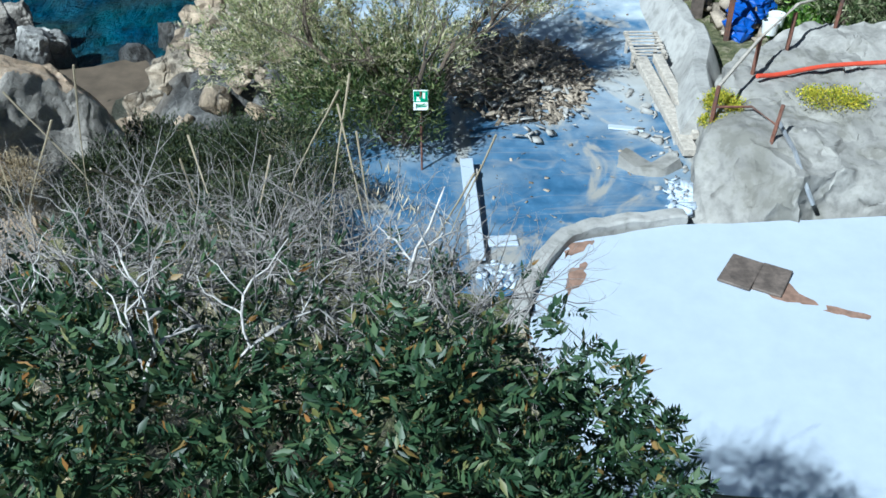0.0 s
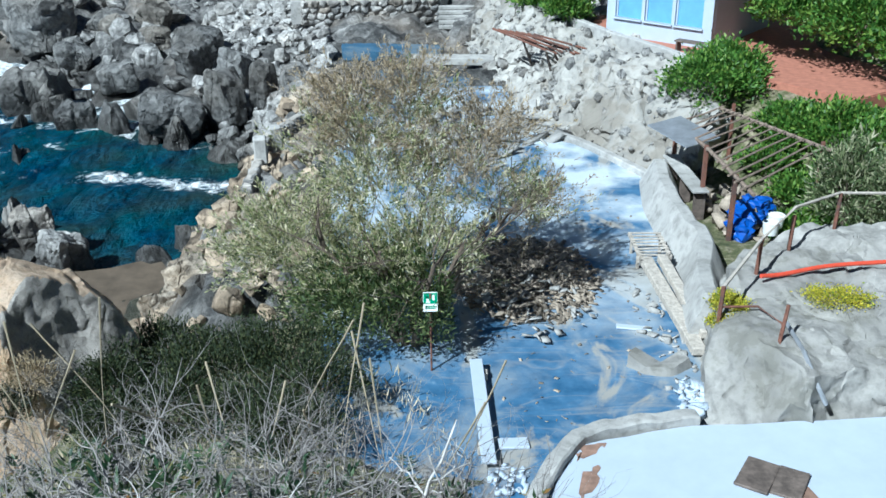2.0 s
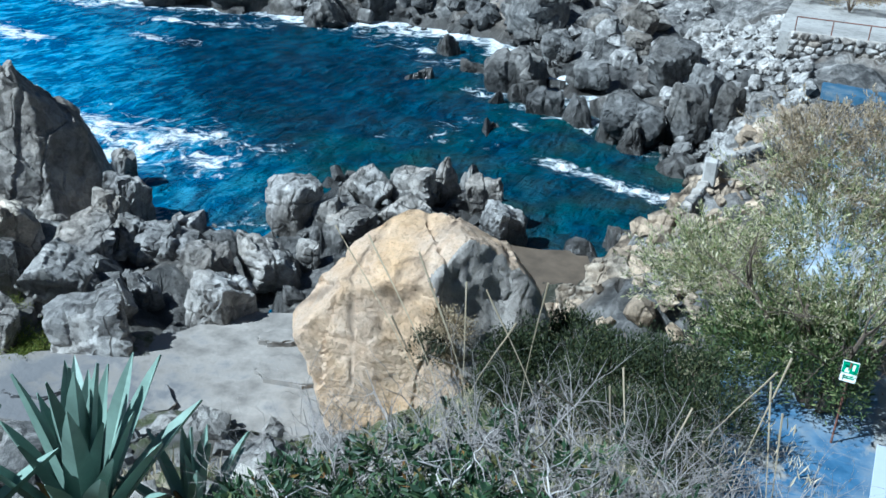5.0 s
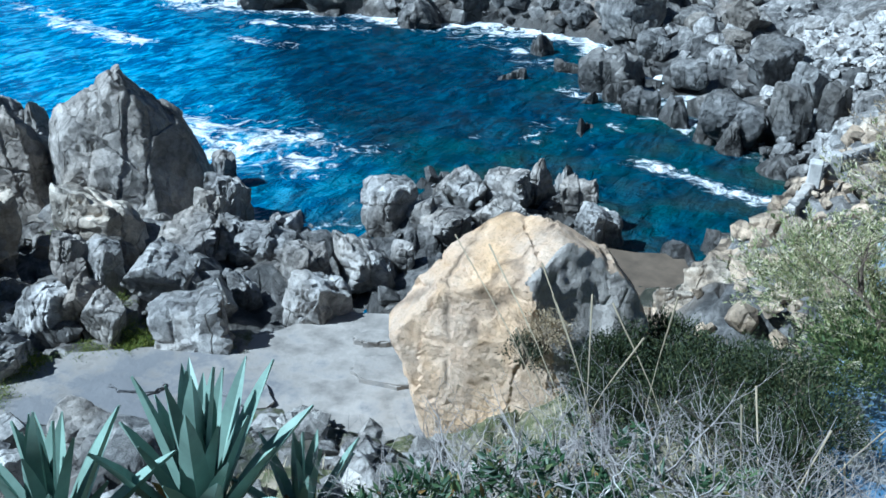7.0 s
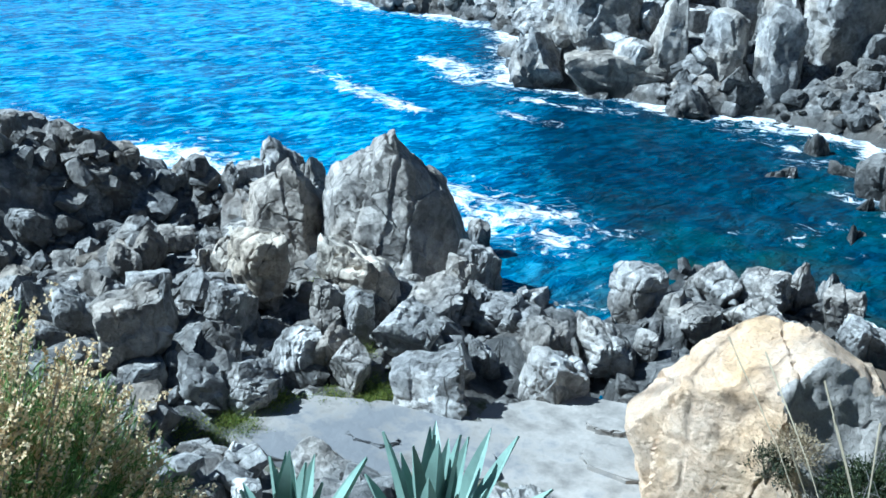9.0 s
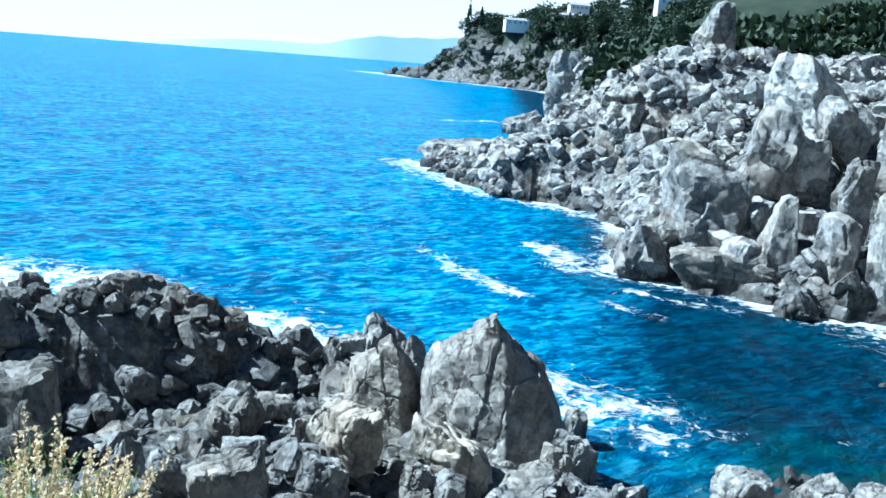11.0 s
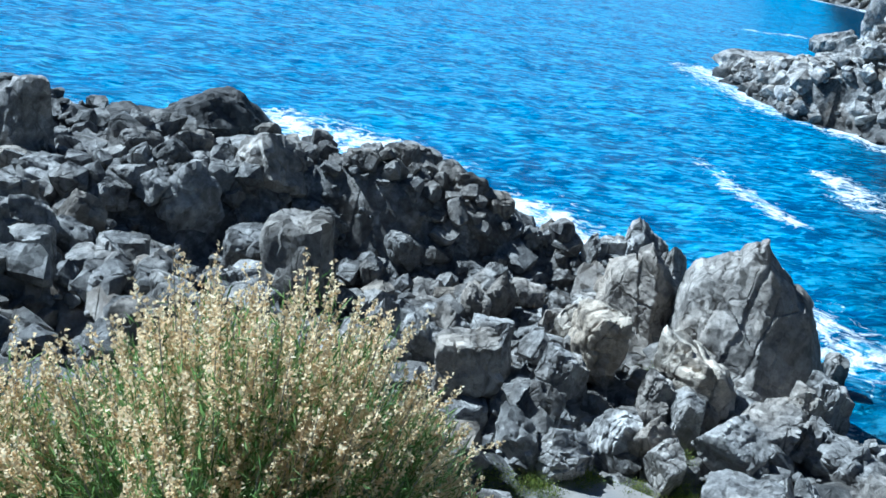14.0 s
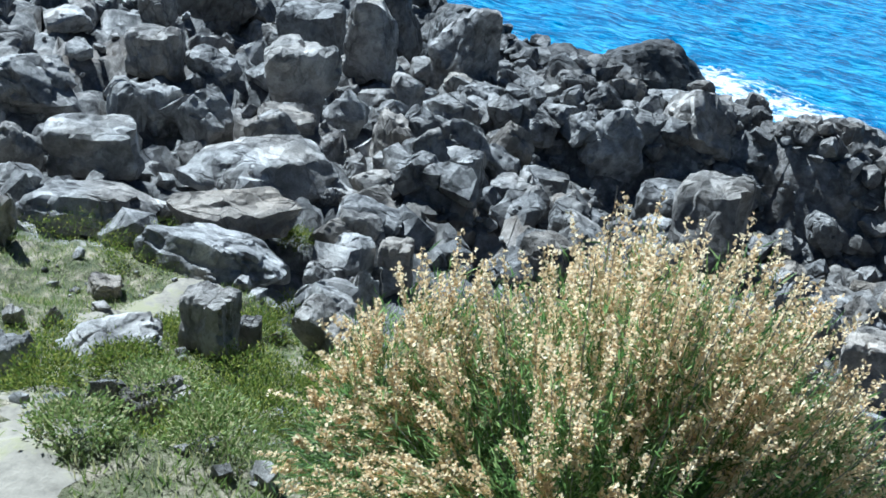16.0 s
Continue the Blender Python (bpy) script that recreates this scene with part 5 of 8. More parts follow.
part("kerb", wall_along(kerb_line, 0.34, 3.9, [4.42 + 0.03 * math.sin(k * 2.1) for k in range(len(kerb_line))]), MAT_PALE, smooth=True)
tagged(bpy.data.objects["kerb"], "chipped pale concrete kerb round the white roof", "kerb", kind="structure")
LANDING_EDGE = [(-8.0, 15.4), (-11.6, 13.6), (-16, 12.8), (-21.4, 11.2), (-22.3, 13.2), (-20.4, 15.4), (-18.6, 17.6), (-16.8, 20.6), (-14.2, 22.6), (-9, 24)]
part("landing", prism(LANDING_EDGE, 0.4, 1.5, 0.12, 7, 0.35, 4), MAT_LANDING)
tagged(bpy.data.objects["landing"], "smooth grey concrete landing among the rocks", "pavement", kind="structure")
for k, (cx, cy, sx, sy, h, tn) in enumerate([(-13.6, 18.6, 2.6, 1.5, 0.16, 20), (-16.3, 15.6, 2.2, 1.1, 0.13, -15), (-18.8, 14.2, 1.5, .7, .1, 30), (-12.2, 15.6, 2.0, 1.0, 0.2, 60), (-15.0, 19.8, 1.6, .7, .2, 40)]):
    c, s = math.cos(radians(tn)), math.sin(radians(tn))
    poly = [(cx + c * sx * 0.5 * math.cos(a) - s * sy * .5 * math.sin(a), cy + s * sx * .5 * math.cos(a) + c * sy * .5 * math.sin(a)) for a in np.linspace(0, 5.6, 9)]
    ob = part("concrete_layer", prism(poly, 1.4, 1.5 + h, 0.05, 2, 0.1, k), MAT_LANDING)
    tagged(ob, "broken edge layer of grey poured concrete", "concrete slab", "landing layers")
part("beach", prism([(-14.5, 27), (-8.6, 25.5), (-8.8, 31), (-10.8, 32.6), (-14, 31.5)], -0.3, 0.45, 0.2, 5, 0.2, 6), MAT_SAND)
tagged(bpy.data.objects["beach"], "small wet brown sand beach in the cove", "beach", kind="structure")


def rough_mass(name, label, low, top, z0, heights, mat, seed, wob=0.12, cuts=5, fine=0.32):
    """A lump of poured concrete: outline low at z0, outline top at the given heights, sides and top uneven."""
    bm = bmesh.new()
    n = len(low)
    a = [bm.verts.new((x, y, z0)) for x, y in low]
    b_ = [bm.verts.new((x, y, z)) for (x, y), z in zip(top, heights)]
    for k in range(n):
        bm.faces.new((a[k], a[(k + 1) % n], b_[(k + 1) % n], b_[k]))
    bm.faces.new(b_)
    bmesh.ops.triangulate(bm, faces=bm.faces[:])
    for _ in range(cuts):
        long = [e for e in bm.edges if e.calc_length() > fine]
        if not long:
            break
        bmesh.ops.subdivide_edges(bm, edges=long, cuts=1)
        bmesh.ops.triangulate(bm, faces=[f_ for f_ in bm.faces if len(f_.verts) > 3])
    for v in bm.verts:
        q = v.co * 0.9 + Vector((seed, 0, 0))
        v.co += wob * Vector((noise.noise(q), noise.noise(q + Vector((7, 0, 0))), noise.noise(q + Vector((0, 9, 0)))))
        v.co += 0.2 * wob * noise.noise_vector(q * 8)
        v.co += 0.45 * wob * Vector((noise.noise(q * 3), noise.noise(q * 3 + Vector((7, 0, 0))), noise.noise(q * 3 + Vector((0, 9, 0)))))
        dist, _pts = noise.voronoi(q * 1.6)
        v.co += 0.5 * wob * (0.45 - min(dist[0], 0.9)) * Vector((-0.6, -0.6, 0.5))
    ob = part(name, bm, mat, smooth=True)
    return tagged(ob, label, "concrete mass", kind="structure")


rough_mass("concrete_outcrop", "lumpy grey concrete poured over rock beside the terrace",
           [(5.1, 17.2), (6.4, 16.8), (7.6, 16.75), (9.2, 17.1), (13.5, 17.2), (14.5, 25), (9.6, 24.8), (7.0, 23.6), (5.9, 20.2)],
           [(5.75, 19.0), (6.6, 18.2), (7.2, 17.1), (8.2, 17.6), (13, 18), (13.5, 24), (9.4, 23.8), (7.4, 22.6), (6.2, 20.4)],
           3.6, [5.15, 5.35, 5.2, 5.0, 5.0, 5.6, 5.6, 5.5, 5.3], MAT_CONCRETE, 1.0, 0.24, 7, 0.2)
para = smooth_line([(6.15, 20.3, 5.2), (6.35, 22.2, 5.05), (6.9, 24.3, 5.0), (6.75, 26.0, 4.95), (6.7, 28.5, 4.95), (7.0, 31.0, 4.85)], 5)
part("parapet", wall_along([(p.x, p.y) for p in para], 0.42, 3.7, [p.z + 0.05 * math.sin(i * 1.7) for i, p in enumerate(para)], 2.6), MAT_PALE, smooth=True)
tagged(bpy.data.objects["parapet"], "curving whitish concrete parapet streaked with damp", "parapet", kind="structure")
edge_line = smooth_line([(6.9, 31.0, 0), (6.0, 32.8, 0), (4.9, 34.8, 0), (3.4, 36.4, 0), (1.5, 37.4, 0)], 4)
part("terrace_edge", wall_along([(p.x, p.y) for p in edge_line], 0.3, 3.8, [4.22] * len(edge_line)), MAT_PALE, smooth=True)
tagged(bpy.data.objects["terrace_edge"], "low white kerb along the terrace", "kerb", kind="structure")
# bank that falls from the house level to the terrace
rough_mass("earth_bank", "crumbling bank of earth and stones below the house",
           [(7.4, 30.6), (6.4, 32.6), (5.2, 35.0), (3.6, 37.4), (2.7, 41), (2.2, 46.0), (1.0, 51), (0.5, 57), (7, 58), (9, 46), (9.5, 38), (10.5, 34)],
           [(8.8, 32.2), (7.9, 33.6), (7.0, 36.2), (5.7, 38.6), (4.9, 42), (4.4, 46.6), (3.2, 52), (2.6, 57), (7, 58), (8, 46), (8.5, 38), (9.6, 34)],
           3.5, [6.0, 6.1, 6.35, 6.4, 6.4, 6.4, 6.3, 6.2, 6.2, 6.4, 6.4, 6.2], MAT_BANK, 4.0, wob=0.5, cuts=7, fine=0.26)

def stones_on(name, label, ob, count, size, seed, mat):
    """Stones sitting in the surface of another mesh, joined."""
    rng = np.random.default_rng(seed)
    co = np.array([v.co[:] for v in ob.data.vertices])
    verts, faces, base = [], [], 0
    for p in co[rng.integers(len(co), size=count)]:
        v, t = SMALL[rng.integers(8)]
        s = size[0] * (size[1] / size[0]) ** (rng.random() ** 1.8)
        m = np.array(Euler(rng.uniform(0, 6.28, 3)).to_matrix())
        verts.append(((v - (0, 0, 0.5)) * s * rng.uniform(0.6, 1.1, 3)) @ m.T + p)
        faces.append(t + base)
        base += len(v)
    me = quad_mesh(name, np.concatenate(verts), np.concatenate(faces))
    me.materials.append(mat)
    return tagged(new(name, me), label, "rocks", kind="stuff")


stones_on("bank_stones", "stones sticking out of the crumbling bank", bpy.data.objects["earth_bank"], 1300, (0.1, 0.6), 71, MAT_SCREE)

# ---- things on the terrace ----
ob = part("plank", box(0.29, 3.7, 0.06, pose(0.70, 17.45, 4.2, 1.0, 0, 2.5), 0.012), MAT_WHITE)
tagged(ob, "long white painted plank lying across the terrace", "plank")
for y in (16.2, 18.9):
    ob = part("wood_block", box(0.3, 0.2, 0.2, pose(0.72, y, 4.0), 0.015), MAT_WOOD)
    tagged(ob, "short wooden block under the white plank", "block", "blocks under the plank")
ob = part("flagstone", box(0.62, 0.34, 0.07, pose(1.3, 16.45, 4.0, 0, 2, 5), 0.02), MAT_WHITE)
tagged(ob, "small white flat slab on the blue terrace", "slab")
ob = part("flagstone", box(0.85, 0.2, 0.06, pose(4.5, 21.1, 4.0, 0, 2, -8), 0.02), MAT_WHITE)
tagged(ob, "pale broken board on the blue terrace", "slab")
hatch = thing("roof_hatch", (6.0, 14.9, 4.22), "dark weathered wooden hatch with two boards on the white roof", "hatch")
part("board", box(0.62, 0.95, 0.06, pose(5.75, 15.1, 4.24, 0, 0, -32), 0.015), MAT_DARK, hatch)
part("board", box(0.55, 0.85, 0.06, pose(6.28, 14.85, 4.24, 2, 0, -30), 0.015), MAT_DARK, hatch)
for k, (poly, nm) in enumerate([([(5.6, 14.8), (6.3, 14.3), (6.95, 14.15), (6.6, 14.8), (6.1, 15.2)], "stain"), ([(2.35, 14.4), (2.75, 14.9), (2.85, 15.5), (2.5, 15.2)], "stain"),
                               ([(2.45, 15.6), (2.9, 15.95), (3.1, 16.2), (2.6, 16.1)], "stain"), ([(7.0, 14.0), (7.7, 13.75), (7.8, 13.85), (7.1, 14.15)], "stain")]):
    ob = part("rust_stain", prism(poly, 4.21, 4.226, 0, 4, 0.06, 20 + k), MAT_STAIN)
    tagged(ob, "brown rust stain on the white roof", "stain", "stains on the roof")
for k, (ax, ay, bx, by, w, zz) in enumerate([(5.35, 24.4, 5.75, 19.7, 0.34, 4.28), (5.75, 24.2, 6.0, 20.2, 0.26, 4.42)]):
    ang = math.degrees(math.atan2(bx - ax, -(by - ay)))
    ob = part("timber_beam", box(w, math.hypot(bx - ax, by - ay), 0.2, pose((ax + bx) / 2, (ay + by) / 2, zz - 0.15, 1.5, 3, ang), 0.02), MAT_WOOD)
    tagged(ob, "long grey weathered timber beam along the parapet", "beam", "timber beams")
rack = thing("wooden_rack", (5.5, 24.9, 4.0), "grey slatted wooden rack leaning over the beams", "rack")
rm = pose(5.55, 24.9, 4.42, 12, 4, 8)
for dx in (-0.42, 0.42):
    part("rail", box(0.1, 1.15, 0.09, rm @ pose(dx, 0, 0), 0.01), MAT_WOOD, rack)
for k in range(8):
    part("slat", box(0.95, 0.06, 0.03, rm @ pose(0, -0.5 + k * 0.145, 0.09, 0, 0, (k % 3 - 1) * 2), 0.006), MAT_WOOD, rack)
for dx, dy in ((-0.4, -0.5), (0.4, -0.5), (-0.4, 0.5), (0.4, 0.5)):
    part("leg", box(0.08, 0.08, 0.5, pose(5.55 + dx, 24.9 + dy, 4.0), 0.008), MAT_WOOD, rack)
rough_mass("broken_slab", "broken curled piece of grey concrete on the terrace", [(4.0, 19.4), (4.4, 19.0), (5.0, 18.9), (5.5, 19.3), (5.3, 19.8), (4.8, 19.5), (4.3, 19.9)],
           [(4.05, 19.4), (4.4, 19.1), (5.0, 19.0), (5.4, 19.3), (5.25, 19.7), (4.8, 19.4), (4.3, 19.8)], 3.95, [4.3, 4.18, 4.2, 4.3, 4.25, 4.15, 4.25], MAT_CONCRETE, 9.0, 0.08, 3)


def strewn(name, label, count, seed, cx, cy, rx, ry, z, sizes, mat, flat=0.5, category="debris", heap=0.0, slim=0.7):
    """Bits and sticks strewn over a patch, joined."""
    rng = np.random.default_rng(seed)
    verts, faces, base = [], [], 0
    for _ in range(count):
        a, r = rng.uniform(0, 6.283), rng.random() ** 0.6
        p = np.array([cx + rx * r * math.cos(a), cy + ry * r * math.sin(a), z + heap * (1 - r * r) * rng.random()])
        s = rng.uniform(*sizes)
        sc = np.array([s, s * rng.uniform(0.07, slim), s * rng.uniform(0.06, flat)])
        v = np.array([(x, y, w) for x in (-.5, .5) for y in (-.5, .5) for w in (-.5, .5)]) * sc * rng.uniform(0.75, 1.2, (8, 1))
        m = np.array(Euler((rng.normal() * 0.35, rng.normal() * 0.35, rng.uniform(0, 6.28))).to_matrix())
        verts.append(v @ m.T + p)
        faces.append(np.array([(0, 1, 3, 2), (4, 6, 7, 5), (0, 4, 5, 1), (2, 3, 7, 6), (0, 2, 6, 4), (1, 5, 7, 3)]) + base)
        base += 8
    me = quad_mesh(name, np.concatenate(verts), np.concatenate(faces))
    me.materials.append(mat)
    return tagged(new(name, me), label, category, kind="stuff")


strewn("debris_heap", "heap of driftwood, sticks and litter under the tree", 1500, 11, 2.1, 23.9, 1.9, 2.6, 4.02, (0.06, 0.5), MAT_LITTER, 0.16, heap=0.22, slim=0.3)
strewn("pale_litter", "white and pale scraps lying among the driftwood", 90, 19, 2.1, 22.6, 1.7, 2.2, 4.1, (0.06, 0.3), MAT_PALE, 0.25, heap=0.2)
strewn("terrace_rubble", "scattered pale stones and chips on the terrace", 70, 12, 5.2, 20.5, 0.55, 3.6, 4.03, (0.06, 0.3), MAT_PALE, 0.6)
strewn("kerb_rubble", "white broken stones at the foot of the concrete", 60, 13, 5.25, 18.1, 0.35, 0.7, 4.03, (0.1, 0.34), MAT_WHITE, 0.7)
strewn("terrace_litter", "dry leaves and chips scattered over the terrace", 420, 14, 2.5, 28, 3.2, 11, 4.012, (0.03, 0.14), MAT_LITTER, 0.1)
strewn("white_chips", "white chips round the flagstone", 40, 15, 1.2, 15.3, 0.5, 0.5, 4.02, (0.05, 0.25), MAT_WHITE, 0.4)
strewn("far_litter", "whitish driftwood and broken boards on the far terrace", 240, 16, 1.0, 36.5, 3.8, 3.2, 4.02, (0.15, 1.2), MAT_PALE, 0.12)

# pergola
perg = thing("pergola", (8, 28, 3.8), "rusty iron pergola with bare wooden roof poles", "pergola")
for x, y, h in ((8.1, 26.2, 2.2), (7.8, 28.4, 2.3), (7.6, 31.6, 1.9)):
    part("post", box(0.13, 0.13, h + 0.1, pose(x, y, 3.75), 0.01), MAT_RUST, perg, "rust-red iron post")
for x, y in ((11.2, 28.2), (9.6, 32.2)):
    part("post", box(0.11, 0.11, 2.5, pose(x, y, 3.8), 0.01), MAT_RUST, perg, "rust-red iron post")
part("beam", tube([(8.15, 24.6, 6.05), (7.8, 28.4, 6.08), (7.6, 32.0, 5.75)], 0.06), MAT_POLE, perg)
part("beam", tube([(11.3, 27.6, 6.2), (9.2, 32.4, 6.1)], 0.06), MAT_POLE, perg)
for k in range(12):
    t = k / 11
    a = Vector((8.0 - 0.2 * t, 24.9 + 6.4 * t, 6.15 - 0.12 * t + 0.03 * math.sin(k * 3)))
    c = Vector((11.1 - 1.9 * t, 27.8 + 4.2 * t, 6.28))
    part("roof_pole", tube([a - (c - a) * 0.06, a.lerp(c, 0.5) + Vector((0, 0, 0.04 * math.sin(k * 5))), c], 0.035, 0.028, 5), MAT_POLE, perg)
part("roof_sheet", box(1.35, 1.9, 0.03, pose(7.45, 30.0, 6.05, 6, -4, 28), 0), MAT_TIN, perg, "dented grey sheet metal roof panel")
counter = thing("counter", (7.6, 29.6, 3.8), "long white-topped counter between the pergola posts", "counter")
part("top", box(0.5, 3.4, 0.07, pose(7.55, 29.7, 4.75, 0, 0, 4), 0.01), MAT_PALE, counter)
for dy in (-1.45, 0.0, 1.45):
    part("support", box(0.36, 0.12, 0.95, pose(7.6 - 0.07 * dy, 29.7 + dy, 3.8, 0, 0, 4), 0.01), MAT_DARK, counter)


def crumpled(name, label, cx, cy, cz, r, seed, mat, parent=None):
    bm = bmesh.new()
    bmesh.ops.create_icosphere(bm, subdivisions=3, radius=r)
    for v in bm.verts:
        q = v.co / r * 1.7 + Vector((seed, 0, 0))
        v.co *= 1 + 0.55 * noise.fractal(q, 0.8, 2.0, 3)
        v.co.z *= 0.6
        v.co += Vector((cx, cy, cz))
    ob = part(name, bm, mat, parent)
    return ob if parent else tagged(ob, label, "tarpaulin", "blue tarpaulins")


crumpled("tarpaulin", "crumpled bright blue tarpaulin under the pergola", 8.9, 27.3, 4.25, 0.55, 1, MAT_TARP)
crumpled("tarpaulin", "crumpled bright blue tarpaulin under the pergola", 9.4, 28.1, 4.3, 0.5, 2, MAT_TARP)
crumpled("tarpaulin", "crumpled bright blue tarpaulin under the pergola", 8.5, 26.5, 4.2, 0.42, 3, MAT_TARP)
strewn("stored_junk", "stacked crates and odds and ends under the pergola", 70, 17, 8.8, 28.5, 0.9, 2.4, 4.0, (0.2, 0.6), MAT_LITTER, 0.7, heap=0.5)
for k, (x, y) in enumerate([(9.3, 25.9), (9.0, 25.4)]):
    bm = bmesh.new()
    bmesh.ops.create_cone(bm, cap_ends=True, segments=14, radius1=0.2, radius2=0.24, depth=0.35, matrix=pose(x, y, 4.75))
    ob = part("bucket", bm, MAT_SIGN, smooth=True)
    tagged(ob, "white plastic bucket beside the rubble", "bucket", "buckets")

rail = thing("railing", (7, 21, 5.2), "bent rusty iron railing along the concrete edge", "railing")
posts = [(6.0, 19.4, 4.95, 1.05), (7.35, 21.3, 5.3, 1.0), (8.45, 22.4, 5.4, 1.0), (10.0, 23.6, 5.4, 1.1)]
for x, y, z, h in posts:
    part("post", tube([(x, y, z), (x + 0.03, y, z + h)], 0.05, 0.05, 6), MAT_RUST, rail)
part("handrail", tube([(6.0, 19.4, 5.95), (7.38, 21.3, 6.28), (8.48, 22.4, 6.62), (10.0, 23.6, 6.5), (12.5, 24.0, 6.3)], 0.04, 0.04, 6), MAT_WOOD, rail)
part("lower_rail", tube([(6.0, 19.4, 5.5), (6.9, 19.6, 5.4), (7.3, 18.9, 5.3)], 0.03, 0.03, 6), MAT_RUST, rail)
ob = part("iron_stake", tube([(6.95, 18.2, 5.1), (7.1, 18.35, 6.1)], 0.045, 0.04, 6), MAT_RUST)
tagged(ob, "leaning rusty iron stake set in concrete", "stake")
ob = part("drain_pipe", tube([(7.3, 18.9, 5.4), (7.35, 17.8, 5.3), (7.45, 17.0, 4.9), (7.6, 16.9, 4.6)], 0.05, 0.05, 7), MAT_TIN)
tagged(ob, "thin grey pipe down the concrete", "pipe")
hose_pts = [Vector((7.3, 20.8, 5.55)), Vector((7.9, 21.0, 5.5)), Vector((9.0, 21.3, 5.55)), Vector((10.4, 21.5, 5.55)), Vector((12.5, 21.6, 5.6))]
ob = part("fire_hose", tube(smooth_line(hose_pts, 8), 0.055, 0.055, 8), MAT_RED, smooth=True)
tagged(ob, "bright red hose lying on the concrete", "hose")
# emergency sign on its post
sign = thing("exit_sign", (-0.38, 19.2, 4.0), "small green and white emergency sign on a post", "sign")
part("post", tube([(-0.38, 19.27, 3.9), (-0.38, 19.27, 5.95)], 0.025, 0.025, 6), MAT_RUST, sign)
upright = pose(-0.38, 19.2, 5.55, -14, 0, 1)
part("panel", box(0.32, 0.02, 0.44, upright, 0.004), MAT_SIGN, sign)
part("green_field", box(0.30, 0.006, 0.24, upright @ pose(0, -0.014, 0.18), 0), MAT_GREEN, sign, "green sign field")
for dx, dz, w, h in ((-0.06, 0.24, 0.05, 0.05), (-0.05, 0.2, 0.09, 0.035), (0.07, 0.26, 0.05, 0.12), (0.0, 0.07, 0.22, 0.025), (0.0, 0.11, 0.22, 0.02)):
    part("symbol", box(w, 0.006, h, upright @ pose(dx, -0.019, dz), 0), MAT_SIGN if dz > 0.15 else MAT_GREEN, sign)

# ---- the house above the bank ----
part("house_terrace", prism([(5.7, 42.6), (10.0, 36.2), (13.5, 31.8), (16, 33.5), (16, 44), (8, 48)], 5.6, 6.5, 0.04), MAT_TILE)
tagged(bpy.data.objects["house_terrace"], "red paved terrace in front of the white house", "terrace", kind="structure")
edge = [(4.9, 46.6), (5.6, 43.4), (6.9, 40.6), (8.3, 38.2), (9.4, 36.0)]
part("terrace_wall", wall_along(edge, 0.3, 5.6, [6.95, 6.9, 6.85, 6.85, 6.8]), MAT_PALE, smooth=True)
tagged(bpy.data.objects["terrace_wall"], "low pale wall edging the house terrace", "wall", kind="structure")
house = thing("house", (8.6, 40.6, 6.5), "small white house with three blue shuttered windows", "house")
hm = pose(8.65, 40.6, 6.5, 0, 0, -40.4)        # local x along the front, y into the house


def wall_with_openings(width, height, thick, openings, m):
    """A wall in local x-z with rectangular openings (x0, x1, z0, z1) that go through it."""
    xs = sorted({-width / 2, width / 2, *[o[0] for o in openings], *[o[1] for o in openings]})
    zs = sorted({0, height, *[o[2] for o in openings], *[o[3] for o in openings]})
    bm = bmesh.new()
    for a, b_ in zip(xs, xs[1:]):
        for c, d in zip(zs, zs[1:]):
            if not any(o[0] <= a and b_ <= o[1] and o[2] <= c and d <= o[3] for o in openings):
                box(b_ - a, thick, d - c, m @ pose((a + b_) / 2, 0, c), 0, bm)
    bmesh.ops.remove_doubles(bm, verts=bm.verts[:], dist=0.001)
    return bm


OPEN = [(-2.0, -0.75, 0.75, 2.3), (-0.62, 0.63, 0.75, 2.3), (0.76, 2.0, 0.75, 2.3)]
part("front_wall", wall_with_openings(4.8, 2.6, 0.25, OPEN, hm), MAT_WHITE, house)
part("side_wall", box(0.25, 5.0, 2.6, hm @ pose(-2.28, 2.62, 0), 0), MAT_WHITE, house)
part("side_wall", box(0.25, 5.0, 2.6, hm @ pose(2.28, 2.62, 0), 0), MAT_WHITE, house)
part("back_wall", box(4.8, 0.25, 2.6, hm @ pose(0, 5.25, 0), 0), MAT_WHITE, house)
for x0, x1, z0, z1 in OPEN:
    win = part("window", box(x1 - x0 - 0.02, 0.04, z1 - z0 - 0.02, hm @ pose((x0 + x1) / 2, 0.04, z0 + 0.01), 0), MAT_GLASS, house, "pale blue shuttered window")
    for dx in (x0 + 0.04, x1 - 0.04):
        part("frame", box(0.06, 0.07, z1 - z0 - 0.04, hm @ pose(dx, 0.0, z0 + 0.02), 0), MAT_WHITE, win)
    part("sill", box(x1 - x0 + 0.06, 0.16, 0.05, hm @ pose((x0 + x1) / 2, -0.16, z0 - 0.05), 0), MAT_WHITE, win)


